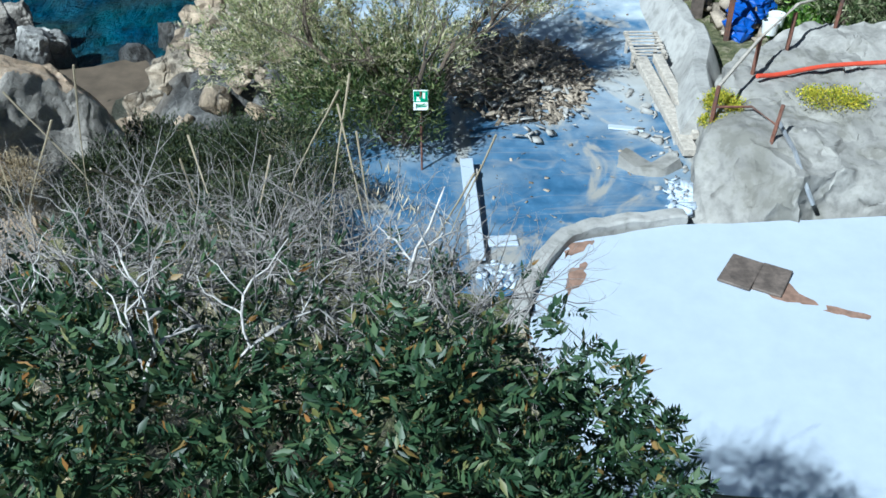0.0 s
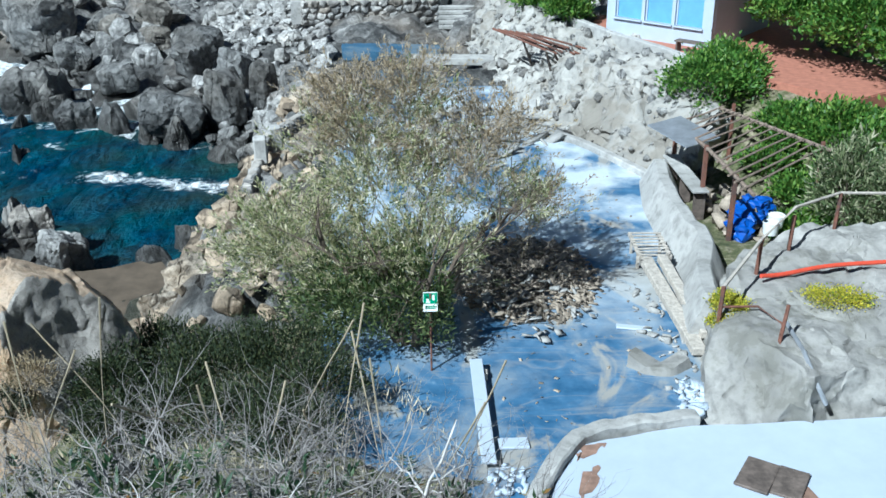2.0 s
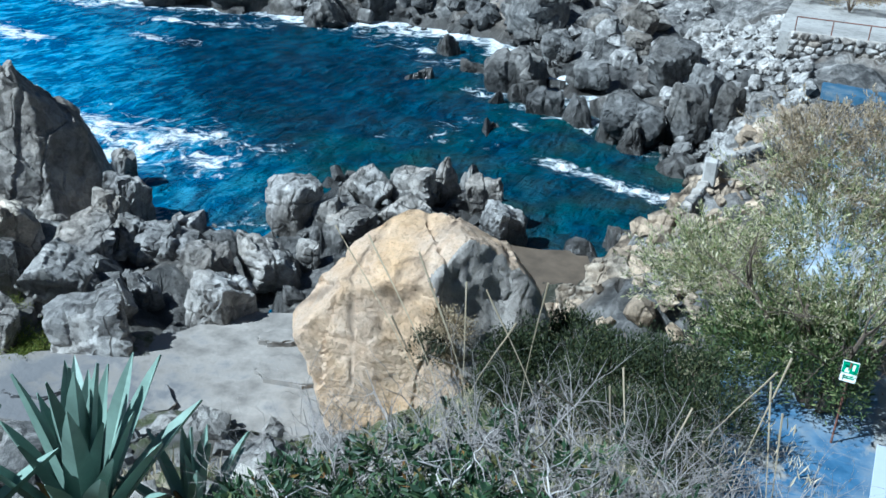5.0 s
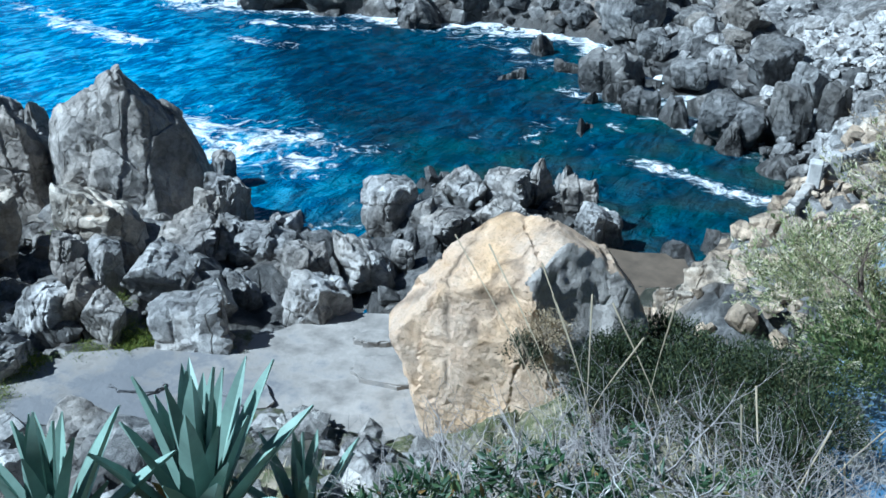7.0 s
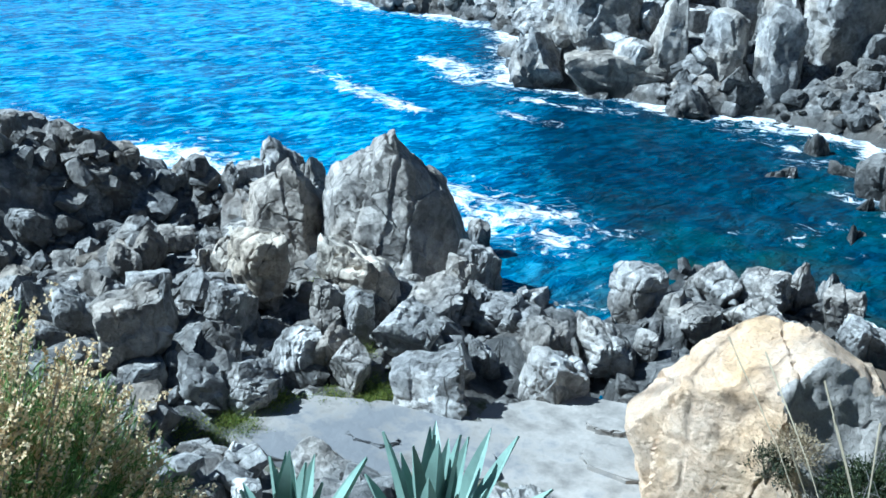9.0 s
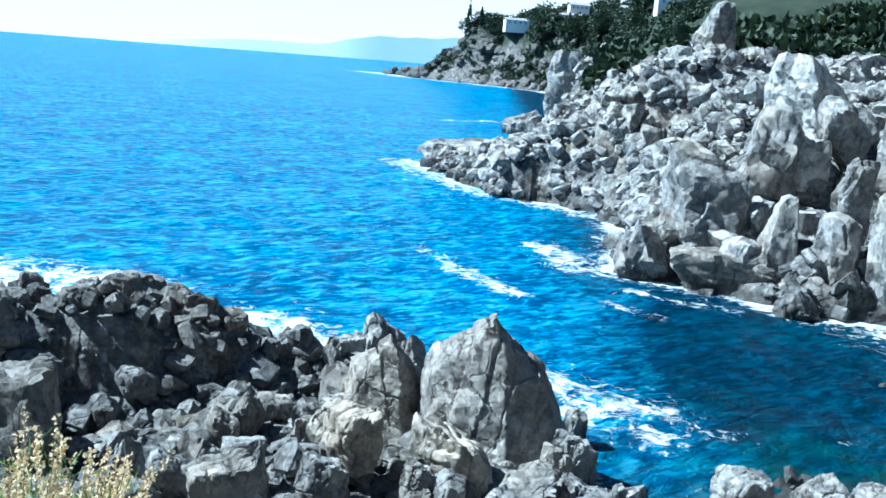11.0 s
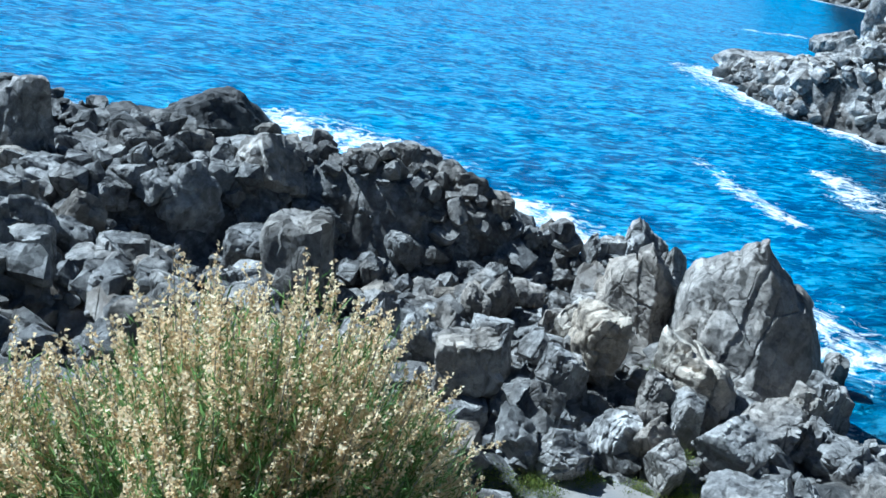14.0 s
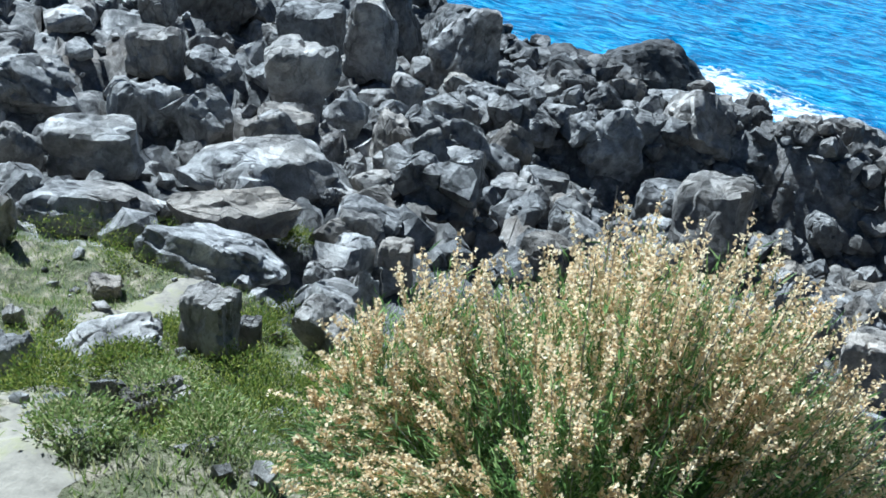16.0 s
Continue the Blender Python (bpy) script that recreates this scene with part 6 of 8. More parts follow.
def roof_shape(m, w, d0, d1, h0, h1, thick):
    bm = bmesh.new()
    ridge = (d0 + d1) / 2
    prof = [(d0, h0), (ridge, h1), (d1, h0)]
    for (ya, za), (yb, zb) in zip(prof, prof[1:]):
        quad = [(-w / 2, ya, za), (w / 2, ya, za), (w / 2, yb, zb), (-w / 2, yb, zb)]
        up = [bm.verts.new(m @ Vector((x, y, z + thick))) for x, y, z in quad]
        lo = [bm.verts.new(m @ Vector((x, y, z))) for x, y, z in quad]
        bm.faces.new(up)
        bm.faces.new(lo[::-1])
        for k in range(4):
            bm.faces.new((lo[k], lo[(k + 1) % 4], up[(k + 1) % 4], up[k]))
    return bm


part("roof", roof_shape(hm @ pose(0.7, 0, 0), 7.6, -0.4, 6.4, 2.6, 3.55, 0.12), MAT_ROOF, house, "white low-pitched roof with wide eaves")
part("chimney", box(0.5, 0.5, 0.9, hm @ pose(1.2, 3.0, 3.5), 0.02), MAT_WHITE, house)
bench = thing("bench", (9.3, 38.2, 6.5), "dark wooden bench on the red terrace", "bench")
bmx = pose(9.5, 38.35, 6.5, 0, 0, -40)
part("seat", box(1.3, 0.4, 0.06, bmx @ pose(0, 0, 0.42), 0.01), MAT_DARK, bench)
for dx in (-0.55, 0.55):
    part("leg", box(0.07, 0.36, 0.42, bmx @ pose(dx, 0, 0), 0.01), MAT_DARK, bench)
shed = thing("white_cottage", (3.4, 60, 6.0), "small white cottage beyond the terraces", "house")
part("wall", box(3.0, 3.2, 2.9, pose(5.6, 58.5, 6.0, 0, 0, 12), 0.02), MAT_WHITE, shed)
part("roof", roof_shape(pose(5.6, 57.0, 6.0, 0, 0, 12), 3.4, -0.4, 3.4, 2.9, 3.6, 0.12), MAT_PALE, shed)
part("door", box(0.9, 0.06, 2.0, pose(5.3, 56.88, 6.0, 0, 0, 12), 0), MAT_GLASS, shed)

# ruined lean-to on the bank
lean = thing("ruined_shelter", (3.8, 42.5, 4.3), "collapsed shelter of rusty poles on the bank", "shelter")
for k, (ax, ay, az, bx, by, bz) in enumerate([(3.9, 43.6, 4.4, 3.2, 41.9, 6.3), (5.0, 42.0, 4.6, 4.3, 40.4, 6.4), (4.4, 41.0, 5.0, 4.0, 39.8, 6.3)]):
    part("post", tube([(ax, ay, az), (bx, by, bz)], 0.06, 0.05, 5), MAT_DARK, lean)
for k in range(8):
    t = k / 7
    part("pole", tube([(2.0 + 1.7 * t, 43.4 - 1.2 * t, 6.45), (4.0 + 1.6 * t, 40.0 - 0.5 * t, 6.3 + 0.15 * math.sin(k * 2))], 0.05, 0.04, 5), MAT_RUST, lean)

# ---- far end: pools, stone walls, steps ----
for k, (x0, x1, y0, y1, z) in enumerate([(-5.4, -0.4, 50.3, 52.4, 3.95), (-3.2, 1.0, 44.6, 46.6, 3.95)]):
    ob = part("bathing_platform", prism([(x0, y0), (x1, y0 - 0.6), (x1 + 0.2, y1 - 0.7), (x0 - 0.3, y1)], 3.4, z - 0.12, 0.04), MAT_POOL)
    tagged(ob, "dark blue painted concrete bathing platform", "platform", "bathing platforms")
ob = part("white_ledge", box(4.2, 0.9, 0.35, pose(0.2, 47.9, 3.8, 0, 0, -5), 0.03), MAT_PALE)
tagged(ob, "broken white concrete ledge between platforms", "ledge")


def stone_wall(name, label, ax, ay, bx, by, z0, rows, size, seed, slope=0.0):
    """A dry wall whose stones are pieces of their own."""
    rng = random.Random(seed)
    length = math.hypot(bx - ax, by - ay)
    ang = math.degrees(math.atan2(by - ay, bx - ax))
    core = part(name, box(length, 0.3, rows * size * 0.62, pose((ax + bx) / 2, (ay + by) / 2 + 0.1, z0, 0, 0, ang), 0.02), MAT_STONE)
    tagged(core, label, "wall", kind="structure")
    shapes = []
    for s in range(5):
        me = quad_mesh("stone", SMALL[s][0] - (0, 0, 0.5), SMALL[s][1])
        me.materials.append(MAT_ROCK)
        shapes.append(me)
    for r in range(rows):
        k = 0.0
        while k < length:
            w = size * rng.uniform(0.7, 1.5)
            t = (k + w / 2) / length
            st = new("stone", rng.choice(shapes))
            st.parent = core
            st.matrix_world = pose(ax + (bx - ax) * t, ay + (by - ay) * t - 0.05, z0 + (r + 0.5) * size * 0.62, rng.uniform(-8, 8), rng.uniform(-8, 8), ang + rng.uniform(-10, 10)) @ Matrix.Diagonal((w * 1.05, 0.5, size * 0.72, 1))
            k += w
    return core


stone_wall("stone_wall", "dry stone retaining wall of the upper terrace", -8.4, 57.0, -0.6, 57.6, 3.8, 4, 0.55, 31)
stone_wall("sea_wall", "low stone wall at the terrace edge above the sea", -7.0, 35.2, -4.8, 41.6, 3.6, 2, 0.5, 32)
stone_wall("corner_wall", "broken stone corner of the terrace above the cove", -6.9, 31.6, -7.0, 35.0, 2.6, 3, 0.6, 33)
part("upper_terrace", prism([(-9, 57.2), (-0.4, 57.8), (1.5, 66), (-4, 72), (-10.5, 70)], 3.8, 5.05, 0.08, 4, 0.1, 8), MAT_PALE)
tagged(bpy.data.objects["upper_terrace"], "bare pale upper terrace above the stone wall", "terrace", kind="structure")
for k in range(5):
    ob = part("step", box(2.2, 0.36, 0.2, pose(0.6, 55.2 + 0.36 * k, 3.9 + 0.2 * k, 0, 0, 3), 0.03), MAT_PALE)
    tagged(ob, "worn pale stone step up to the terrace", "step", "stone steps")
pipe_rail = thing("pipe_railing", (-5, 57, 5), "thin grey pipe railing on the stone wall", "railing")
for k in range(5):
    part("post", tube([(-8.2 + 1.9 * k, 57.2 + 0.12 * k, 5.0), (-8.2 + 1.9 * k, 57.2 + 0.12 * k, 5.95)], 0.035, 0.035, 5), MAT_RUST, pipe_rail)
part("handrail", tube([(-8.2, 57.2, 5.95), (-0.6, 57.7, 5.95)], 0.035, 0.035, 5), MAT_RUST, pipe_rail)
for k, (x, y) in enumerate([(-6.9, 34.6), (-6.6, 35.9)]):
    ob = part("stone_pillar", box(0.5, 0.5, 1.0, pose(x, y, 3.5, 0, 0, 10 + 20 * k), 0.06), MAT_PALE)
    tagged(ob, "short pale stone pillar at the terrace corner", "pillar", "corner pillars")

# ---- plants ----
def unit(v):
    return v / np.maximum(np.linalg.norm(v, axis=-1, keepdims=True), 1e-9)


def leaves(name, pts, dirs, length, width, mat, parent=None, seed=0, bend=0.25):
    """Many leaves in one mesh: each a folded pointed blade at pts along dirs."""
    rng = np.random.default_rng(seed)
    n = len(pts)
    d = unit(np.asarray(dirs, float))
    side = unit(np.cross(d, rng.normal(size=(n, 3))))
    up = np.cross(d, side)
    ln = rng.uniform(*length, (n, 1))
    wd = ln * rng.uniform(*width, (n, 1))
    a = pts
    b_ = pts + d * ln * 0.45 + side * wd * 0.5 + up * wd * bend
    c = pts + d * ln
    e = pts + d * ln * 0.45 - side * wd * 0.5 + up * wd * bend
    verts = np.stack([a, b_, c, e], 1).reshape(-1, 3)
    k = np.arange(n) * 4
    tris = np.concatenate([np.stack([k, k + 1, k + 2], 1), np.stack([k, k + 2, k + 3], 1)])
    me = quad_mesh(name, verts, tris)
    me.materials.append(mat)
    ob = new(name, me)
    if parent:
        ob.parent = parent
        ob.matrix_parent_inverse = parent.matrix_world.inverted()
    return ob


def twigs(name, starts, dirs, length, r, mat, parent=None, seed=0, crook=0.35, steps=5, fork=2, droop=0.0):
    """Crooked forking branches, three-sided, in one mesh. Returns the object and the places of the tips."""
    rng = np.random.default_rng(seed)
    verts, faces, tips = [], [], []

    def grow(p, d, ln, rad, level):
        ring = None
        seg = ln / steps
        for s in range(steps + 1):
            rr = rad * (1 - 0.75 * s / steps)
            a = unit(np.cross(d, [0.31, 0.52, 0.79]))
            c = np.cross(d, a)
            cur = len(verts)
            for k in range(3):
                verts.append(p + rr * (math.cos(2.094 * k) * a + math.sin(2.094 * k) * c))
            if ring is not None:
                for k in range(3):
                    faces.append((ring + k, ring + (k + 1) % 3, cur + (k + 1) % 3, cur + k))
            ring = cur
            if level > 0 and s in (2, 3, 4):
                for _ in range(1 if s < 4 else fork - 1):
                    grow(p, unit(d + rng.normal(size=3) * 0.65), ln * rng.uniform(0.4, 0.7), rr * 0.75, level - 1)
            d = unit(d + rng.normal(size=3) * crook * 0.5 + np.array([0, 0, -droop]))
            p = p + d * seg
        tips.append((p, d))

    for p, d in zip(starts, dirs):
        grow(np.array(p, float), unit(np.array(d, float)), rng.uniform(*length), r * rng.uniform(0.7, 1.2), fork)
    me = quad_mesh(name, np.array(verts), np.array(faces))
    me.materials.append(mat)
    ob = new(name, me)
    if parent:
        ob.parent = parent
        ob.matrix_parent_inverse = parent.matrix_world.inverted()
    return ob, tips


def clumps(rng, n_clumps, per, centre, radii, spread, low=-0.2):
    """Places and outward ways of leaves gathered in clumps on the skin of an uneven ellipsoid."""
    pts, dirs = [], []
    for _ in range(n_clumps):
        d = unit(rng.normal(size=3))
        if d[2] < low:
            d[2] *= -1
        k = rng.uniform(0.55, 1.08)
        c = np.array(centre) + d * k * np.array(radii)
        q = rng.normal(size=(per, 3)) * spread
        pts.append(c + q)
        dirs.append(d * 0.8 + np.array([0, 0, 0.35]) + rng.normal(size=(per, 3)) * 0.55)
    return np.concatenate(pts), np.concatenate(dirs)


LEAF_LENTISK = leaf_material("lentisk_leaf", [(0.0, (0.012, 0.033, 0.016)), (0.5, (0.036, 0.08, 0.036)), (0.9, (0.09, 0.14, 0.06)), (0.96, (0.16, 0.16, 0.05)), (1.0, (0.30, 0.14, 0.04))], 0.5, 0.25)
LEAF_TAMARISK = leaf_material("tamarisk_leaf", [(0.0, (0.08, 0.125, 0.04)), (0.3, (0.30, 0.35, 0.14)), (0.65, (0.60, 0.56, 0.34)), (1.0, (0.88, 0.80, 0.60))], 0.7, 0.5)
LEAF_OLEANDER = leaf_material("oleander_leaf", [(0.0, (0.05, 0.08, 0.03)), (0.5, (0.14, 0.19, 0.08)), (0.8, (0.30, 0.33, 0.17)), (1.0, (0.60, 0.56, 0.40))], 0.6, 0.35)
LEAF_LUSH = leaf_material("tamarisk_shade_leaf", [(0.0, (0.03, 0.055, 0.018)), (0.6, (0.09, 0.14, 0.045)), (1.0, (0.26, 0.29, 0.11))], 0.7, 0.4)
LEAF_BROWN = leaf_material("tamarisk_dry", [(0.0, (0.22, 0.17, 0.09)), (0.6, (0.42, 0.34, 0.22)), (1.0, (0.58, 0.48, 0.34))], 0.8, 0.35)
LEAF_DARK = leaf_material("heath_leaf", [(0.0, (0.010, 0.016, 0.008)), (0.6, (0.030, 0.042, 0.018)), (1.0, (0.09, 0.085, 0.04))], 0.7, 0.2)
LEAF_HEATH = leaf_material("heath_green_leaf", [(0.0, (0.008, 0.016, 0.006)), (0.6, (0.026, 0.045, 0.014)), (1.0, (0.08, 0.09, 0.03))], 0.7, 0.25)
LEAF_GREEN = leaf_material("garden_leaf", [(0.0, (0.035, 0.10, 0.015)), (0.6, (0.11, 0.24, 0.035)), (1.0, (0.26, 0.38, 0.07))], 0.5, 0.4)
LEAF_MOSS = leaf_material("moss_leaf", [(0.0, (0.06, 0.10, 0.015)), (0.6, (0.16, 0.21, 0.035)), (1.0, (0.36, 0.36, 0.08))], 0.7, 0.45)
LEAF_PINE = leaf_material("pine_leaf", [(0.0, (0.012, 0.024, 0.014)), (0.7, (0.04, 0.065, 0.032)), (1.0, (0.09, 0.115, 0.055))], 0.7, 0.15)
LEAF_BROOM = leaf_material("broom_leaf", [(0.0, (0.06, 0.13, 0.03)), (0.6, (0.18, 0.29, 0.085)), (1.0, (0.34, 0.44, 0.17))], 0.6, 0.5)
LEAF_GRASS = leaf_material("fresh_grass", [(0.0, (0.10, 0.16, 0.04)), (0.6, (0.26, 0.33, 0.10)), (1.0, (0.52, 0.47, 0.26))], 0.7, 0.35)
PETAL = leaf_material("seed_husk", [(0.0, (0.62, 0.45, 0.25)), (0.5, (0.82, 0.65, 0.40)), (1.0, (0.88, 0.78, 0.55))], 0.8, 0.5)
PETAL_YELLOW = leaf_material("yellow_flower", [(0.0, (0.12, 0.2, 0.02)), (0.5, (0.45, 0.42, 0.03)), (1.0, (0.65, 0.55, 0.05))], 0.7, 0.3)
STRAW = leaf_material("straw", [(0.0, (0.46, 0.39, 0.27)), (1.0, (0.70, 0.62, 0.46))], 0.75, 0.3)
DEADWOOD = plain("dead_twig", (0.29, 0.268, 0.255), 0.9, vary=0.35, scale=30.0, relief=0)
BARK = plain("bark", (0.13, 0.10, 0.075), 0.9, vary=0.4, scale=14.0)


# tamarisk on the terrace
def tamarisk():
    rng = np.random.default_rng(21)
    t = thing("tamarisk_tree", (-0.9, 20.6, 3.9), "bushy tamarisk tree with feathery olive and brown foliage", "tree")
    bm = bmesh.new()
    starts, ways = [], []
    for k in range(9):
        a = k * 0.7 + rng.uniform(-.2, .2)
        s = rng.uniform(0.7, 1.5)
        p0 = Vector((-0.9 + 0.25 * math.cos(a), 20.7 + 0.25 * math.sin(a), 3.8))
        p1 = p0 + Vector((s * math.cos(a) * 0.6, s * math.sin(a) * 0.6 + 0.2, 1.3))
        p2 = p1 + Vector((s * math.cos(a), s * math.sin(a) * 0.8 + 0.2, 1.6))
        tube(smooth_line([p0, p1, p2], 4), 0.11, 0.04, 6, bm)
        for _ in range(5):
            q = p1.lerp(p2, rng.uniform(0.1, 1))
            starts.append(q[:])
            ways.append((math.cos(a) * 0.6 + rng.normal() * 0.4, math.sin(a) * 0.6 + rng.normal() * 0.4, 1.0))
    part("trunk", bm, BARK, t, smooth=True)
    _, tips = twigs("branchwork", starts, ways, (0.9, 1.7), 0.035, BARK, t, 5, 0.3, 5, 2)
    def sprays(lobes, per):
        """Feathery sprays: each a rising, arching shoot set with tiny scales."""
        ps, ds, shoots = [], [], []
        for lx, ly, lz, lr, k in lobes:
            for _ in range(k):
                d = unit(rng.normal(size=3))
                d[2] = abs(d[2]) if rng.random() < 0.8 else d[2]
                p0 = np.array([lx, ly, lz]) + d * lr * np.array([1, 0.8, 0.9]) * rng.uniform(0.25, 0.8)
                way = unit(d + np.array([0, 0, 0.9]) + rng.normal(size=3) * 0.3)
                ln = rng.uniform(0.5, 1.25)
                u = rng.random((per, 1)) ** 0.8
                arch = np.array([d[0], d[1], -0.25]) * 0.28 * ln * u * u
                q = p0 + way * ln * u + arch + rng.normal(size=(per, 3)) * 0.1 * (1.15 - u)
                ps.append(q)
                ds.append(way * 0.9 + rng.normal(size=(per, 3)) * 0.5)
                shoots.append((p0, p0 + way * ln * 0.5 + np.array([d[0], d[1], -0.25]) * 0.07 * ln, p0 + way * ln + np.array([d[0], d[1], -0.25]) * 0.28 * ln))
        return np.concatenate(ps), np.concatenate(ds), shoots

    p, d, shoots = sprays(((-1.5, 22.0, 7.0, 1.9, 150), (-3.5, 21.4, 6.0, 1.5, 150), (0.8, 22.4, 6.7, 1.6, 70), (1.9, 22.4, 6.2, 1.0, 25), (-0.8, 22.6, 8.4, 1.4, 60),
                           (-0.6, 21.0, 5.8, 1.6, 140), (-2.8, 22.6, 8.0, 1.1, 45), (-2.2, 20.8, 5.3, 1.4, 140), (-4.6, 21.8, 5.3, 0.9, 60)), 54)
    ok = p[:, 2] > 4.1
    leaves("crown", p[ok], d[ok], (0.06, 0.17), (0.14, 0.3), LEAF_TAMARISK, t, 3)
    p, d, more = sprays(((-0.9, 23.0, 9.1, 1.2, 100), (-2.4, 22.8, 8.9, 1.0, 75), (1.0, 22.8, 8.2, 1.2, 90), (-1.9, 22.4, 8.2, 1.6, 80), (2.2, 22.6, 6.3, 0.9, 60), (0.2, 22.2, 7.4, 1.6, 80)), 54)
    leaves("dry_foliage", p, d, (0.05, 0.14), (0.14, 0.3), LEAF_BROWN, t, 4)
    bm = bmesh.new()
    for line in shoots[::2] + more:
        tube(line, 0.010, 0.004, 3, bm)
    part("spray", bm, DEADWOOD, t)
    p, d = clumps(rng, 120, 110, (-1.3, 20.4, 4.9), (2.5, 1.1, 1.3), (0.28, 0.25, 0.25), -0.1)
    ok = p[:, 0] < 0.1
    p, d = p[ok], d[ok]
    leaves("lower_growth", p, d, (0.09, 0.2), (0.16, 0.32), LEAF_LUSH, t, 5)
    st, wy_ = [], []
    for _ in range(60):
        a = rng.uniform(0, 6.28)
        st.append((-1.0 + 2.6 * math.cos(a) * rng.random() ** 0.5 + 0.5, 22.6 + 2.0 * math.sin(a) * rng.random() ** 0.5, rng.uniform(6.2, 8.0)))
        wy_.append((rng.normal() * 0.35, rng.normal() * 0.35, 1))
    twigs("twig_work", st, wy_, (0.8, 1.6), 0.014, DEADWOOD, t, 6, 0.22, 5, 1)


tamarisk()


def shrub(name, label, x, y, z, r, mat, seed, n=60, per=60, leaf=(0.06, 0.14), wide=(0.25, 0.45), category="shrub", group="", stems=True):
    rng = np.random.default_rng(seed)
    t = thing(name, (x, y, z), label, category, group)
    if stems:
        bm = bmesh.new()
        for k in range(6):
            a = k * 1.05
            tube([(x, y, z - 0.3), (x + 0.3 * r[0] * math.cos(a), y + 0.3 * r[1] * math.sin(a), z + 0.45 * r[2]), (x + 0.6 * r[0] * math.cos(a), y + 0.6 * r[1] * math.sin(a), z + 0.8 * r[2])],
                 0.03 * r[2] + 0.01, 0.012, 5, bm)
        part("stem", bm, BARK, t)
    if y > 25:                                     # far bushes: fewer, larger leaves
        per, leaf = per // 2, (leaf[0] * 1.35, leaf[1] * 1.35)
    p, d = clumps(rng, n, per, (x, y, z + 0.15 * r[2]), r, (0.12 * r[0] + 0.03, 0.12 * r[1] + 0.03, 0.10 * r[2] + 0.03), 0.0)
    leaves("foliage", p, d, leaf, wide, mat, t, seed)
    return t


# heath on the slope between the great boulder and the terrace
for k, (x, y, r) in enumerate([(-6.2, 19.6, 1.3), (-4.9, 18.4, 1.4), (-3.6, 18.9, 1.2), (-5.6, 17.0, 1.2), (-4.2, 16.6, 1.2), (-2.8, 17.4, 1.1), (-6.8, 20.9, 1.0), (-5.2, 20.4, 1.1), (-3.0, 16.0, 1.0), (-7.2, 18.2, 1.0)]):
    shrub("heath_shrub", "dark brownish green heath shrub on the slope", x, y, height_at(x, y) - 0.1, (r, r * 0.9, 0.75 + 0.12 * (k % 3)), LEAF_HEATH, 40 + k, 70, 70, (0.05, 0.14), (0.2, 0.4), group="heath shrubs")
for k, (x, y, r) in enumerate([(-7.6, 19.3, 0.9), (-7.0, 17.4, 0.8), (-6.6, 15.9, 0.7)]):
    shrub("heath_shrub", "dark green heath shrub against the boulder", x, y, height_at(x, y) + 0.2, (r, r * 0.8, 0.9), LEAF_HEATH, 60 + k, 70, 70, (0.05, 0.12), (0.2, 0.4), group="heath shrubs")
for k, (x, y, z, r, h) in enumerate([(9.3, 34.0, 6.0, 1.6, 1.3), (10.2, 35.2, 6.2, 1.3, 1.2), (12.8, 31.0, 5.2, 1.3, 1.2), (14.0, 29.3, 5.2, 1.5, 1.4), (11.6, 31.8, 5.2, 1.2, 0.9), (13.6, 26.8, 4.8, 1.3, 1.1), (11.6, 26.6, 4.4, 1.0, 0.9)]):
    shrub("garden_shrub", "bright green rounded garden shrub below the house", x, y, z, (r, r, h), LEAF_GREEN, 70 + k, 110, 70, (0.08, 0.18), (0.4, 0.6), group="garden shrubs")
for k, (x, y, z, r, h) in enumerate([(13.0, 37.6, 8.0, 1.6, 1.3), (14.8, 35.2, 7.6, 1.8, 1.9), (16.5, 32.5, 7.4, 2.0, 2.2), (14.6, 38.9, 8.4, 1.5, 1.1)]):
    shrub("climber", "dense green climber over the garden wall", x, y, z, (r, r, h), LEAF_GREEN, 80 + k, 150, 70, (0.1, 0.22), (0.4, 0.6), group="garden climbers")
for k, (x, y, z, r, h) in enumerate([(5.9, 45.5, 7.4, 1.2, 1.6), (7.0, 46.2, 8.6, 1.3, 1.8), (5.2, 44.0, 6.9, 0.9, 0.8), (4.6, 49.0, 6.4, 1.3, 1.0), (6.0, 53.0, 6.6, 1.5, 1.3)]):
    shrub("garden_tree", "dark green evergreen tree beside the house", x, y, z, (r, r, h), LEAF_GREEN, 90 + k, 130, 70, (0.1, 0.22), (0.3, 0.5), "tree", "garden trees")
for k, (x, y, z, r, h) in enumerate([(-6.5, 66, 5.4, 1.4, 1.5), (-3.5, 68, 5.4, 1.6, 1.9), (-1.4, 63, 5.4, 1.0, 1.2), (-9.4, 68, 5.6, 1.4, 1.3), (1.4, 64, 5.6, 1.6, 2.0), (-12.5, 66, 6.0, 1.3, 1.0), (3.2, 68, 6, 1.8, 2.4)]):
    shrub("dry_bush", "bare brown bush on the upper terrace", x, y, z, (r, r, h), LEAF_BROWN, 100 + k, 90, 60, (0.08, 0.2), (0.12, 0.3), group="bare bushes")
for k, (x, y, r) in enumerate([(13.0, 25.6, 1.5), (11.1, 25.7, 1.1), (12.2, 24.8, 1.0)]):
    shrub("oleander", "pale green bush behind the rusty railing", x, y, 4.9, (r, r, 1.8), LEAF_OLEANDER, 110 + k, 120, 70, (0.12, 0.25), (0.15, 0.25), group="bushes by the railing")

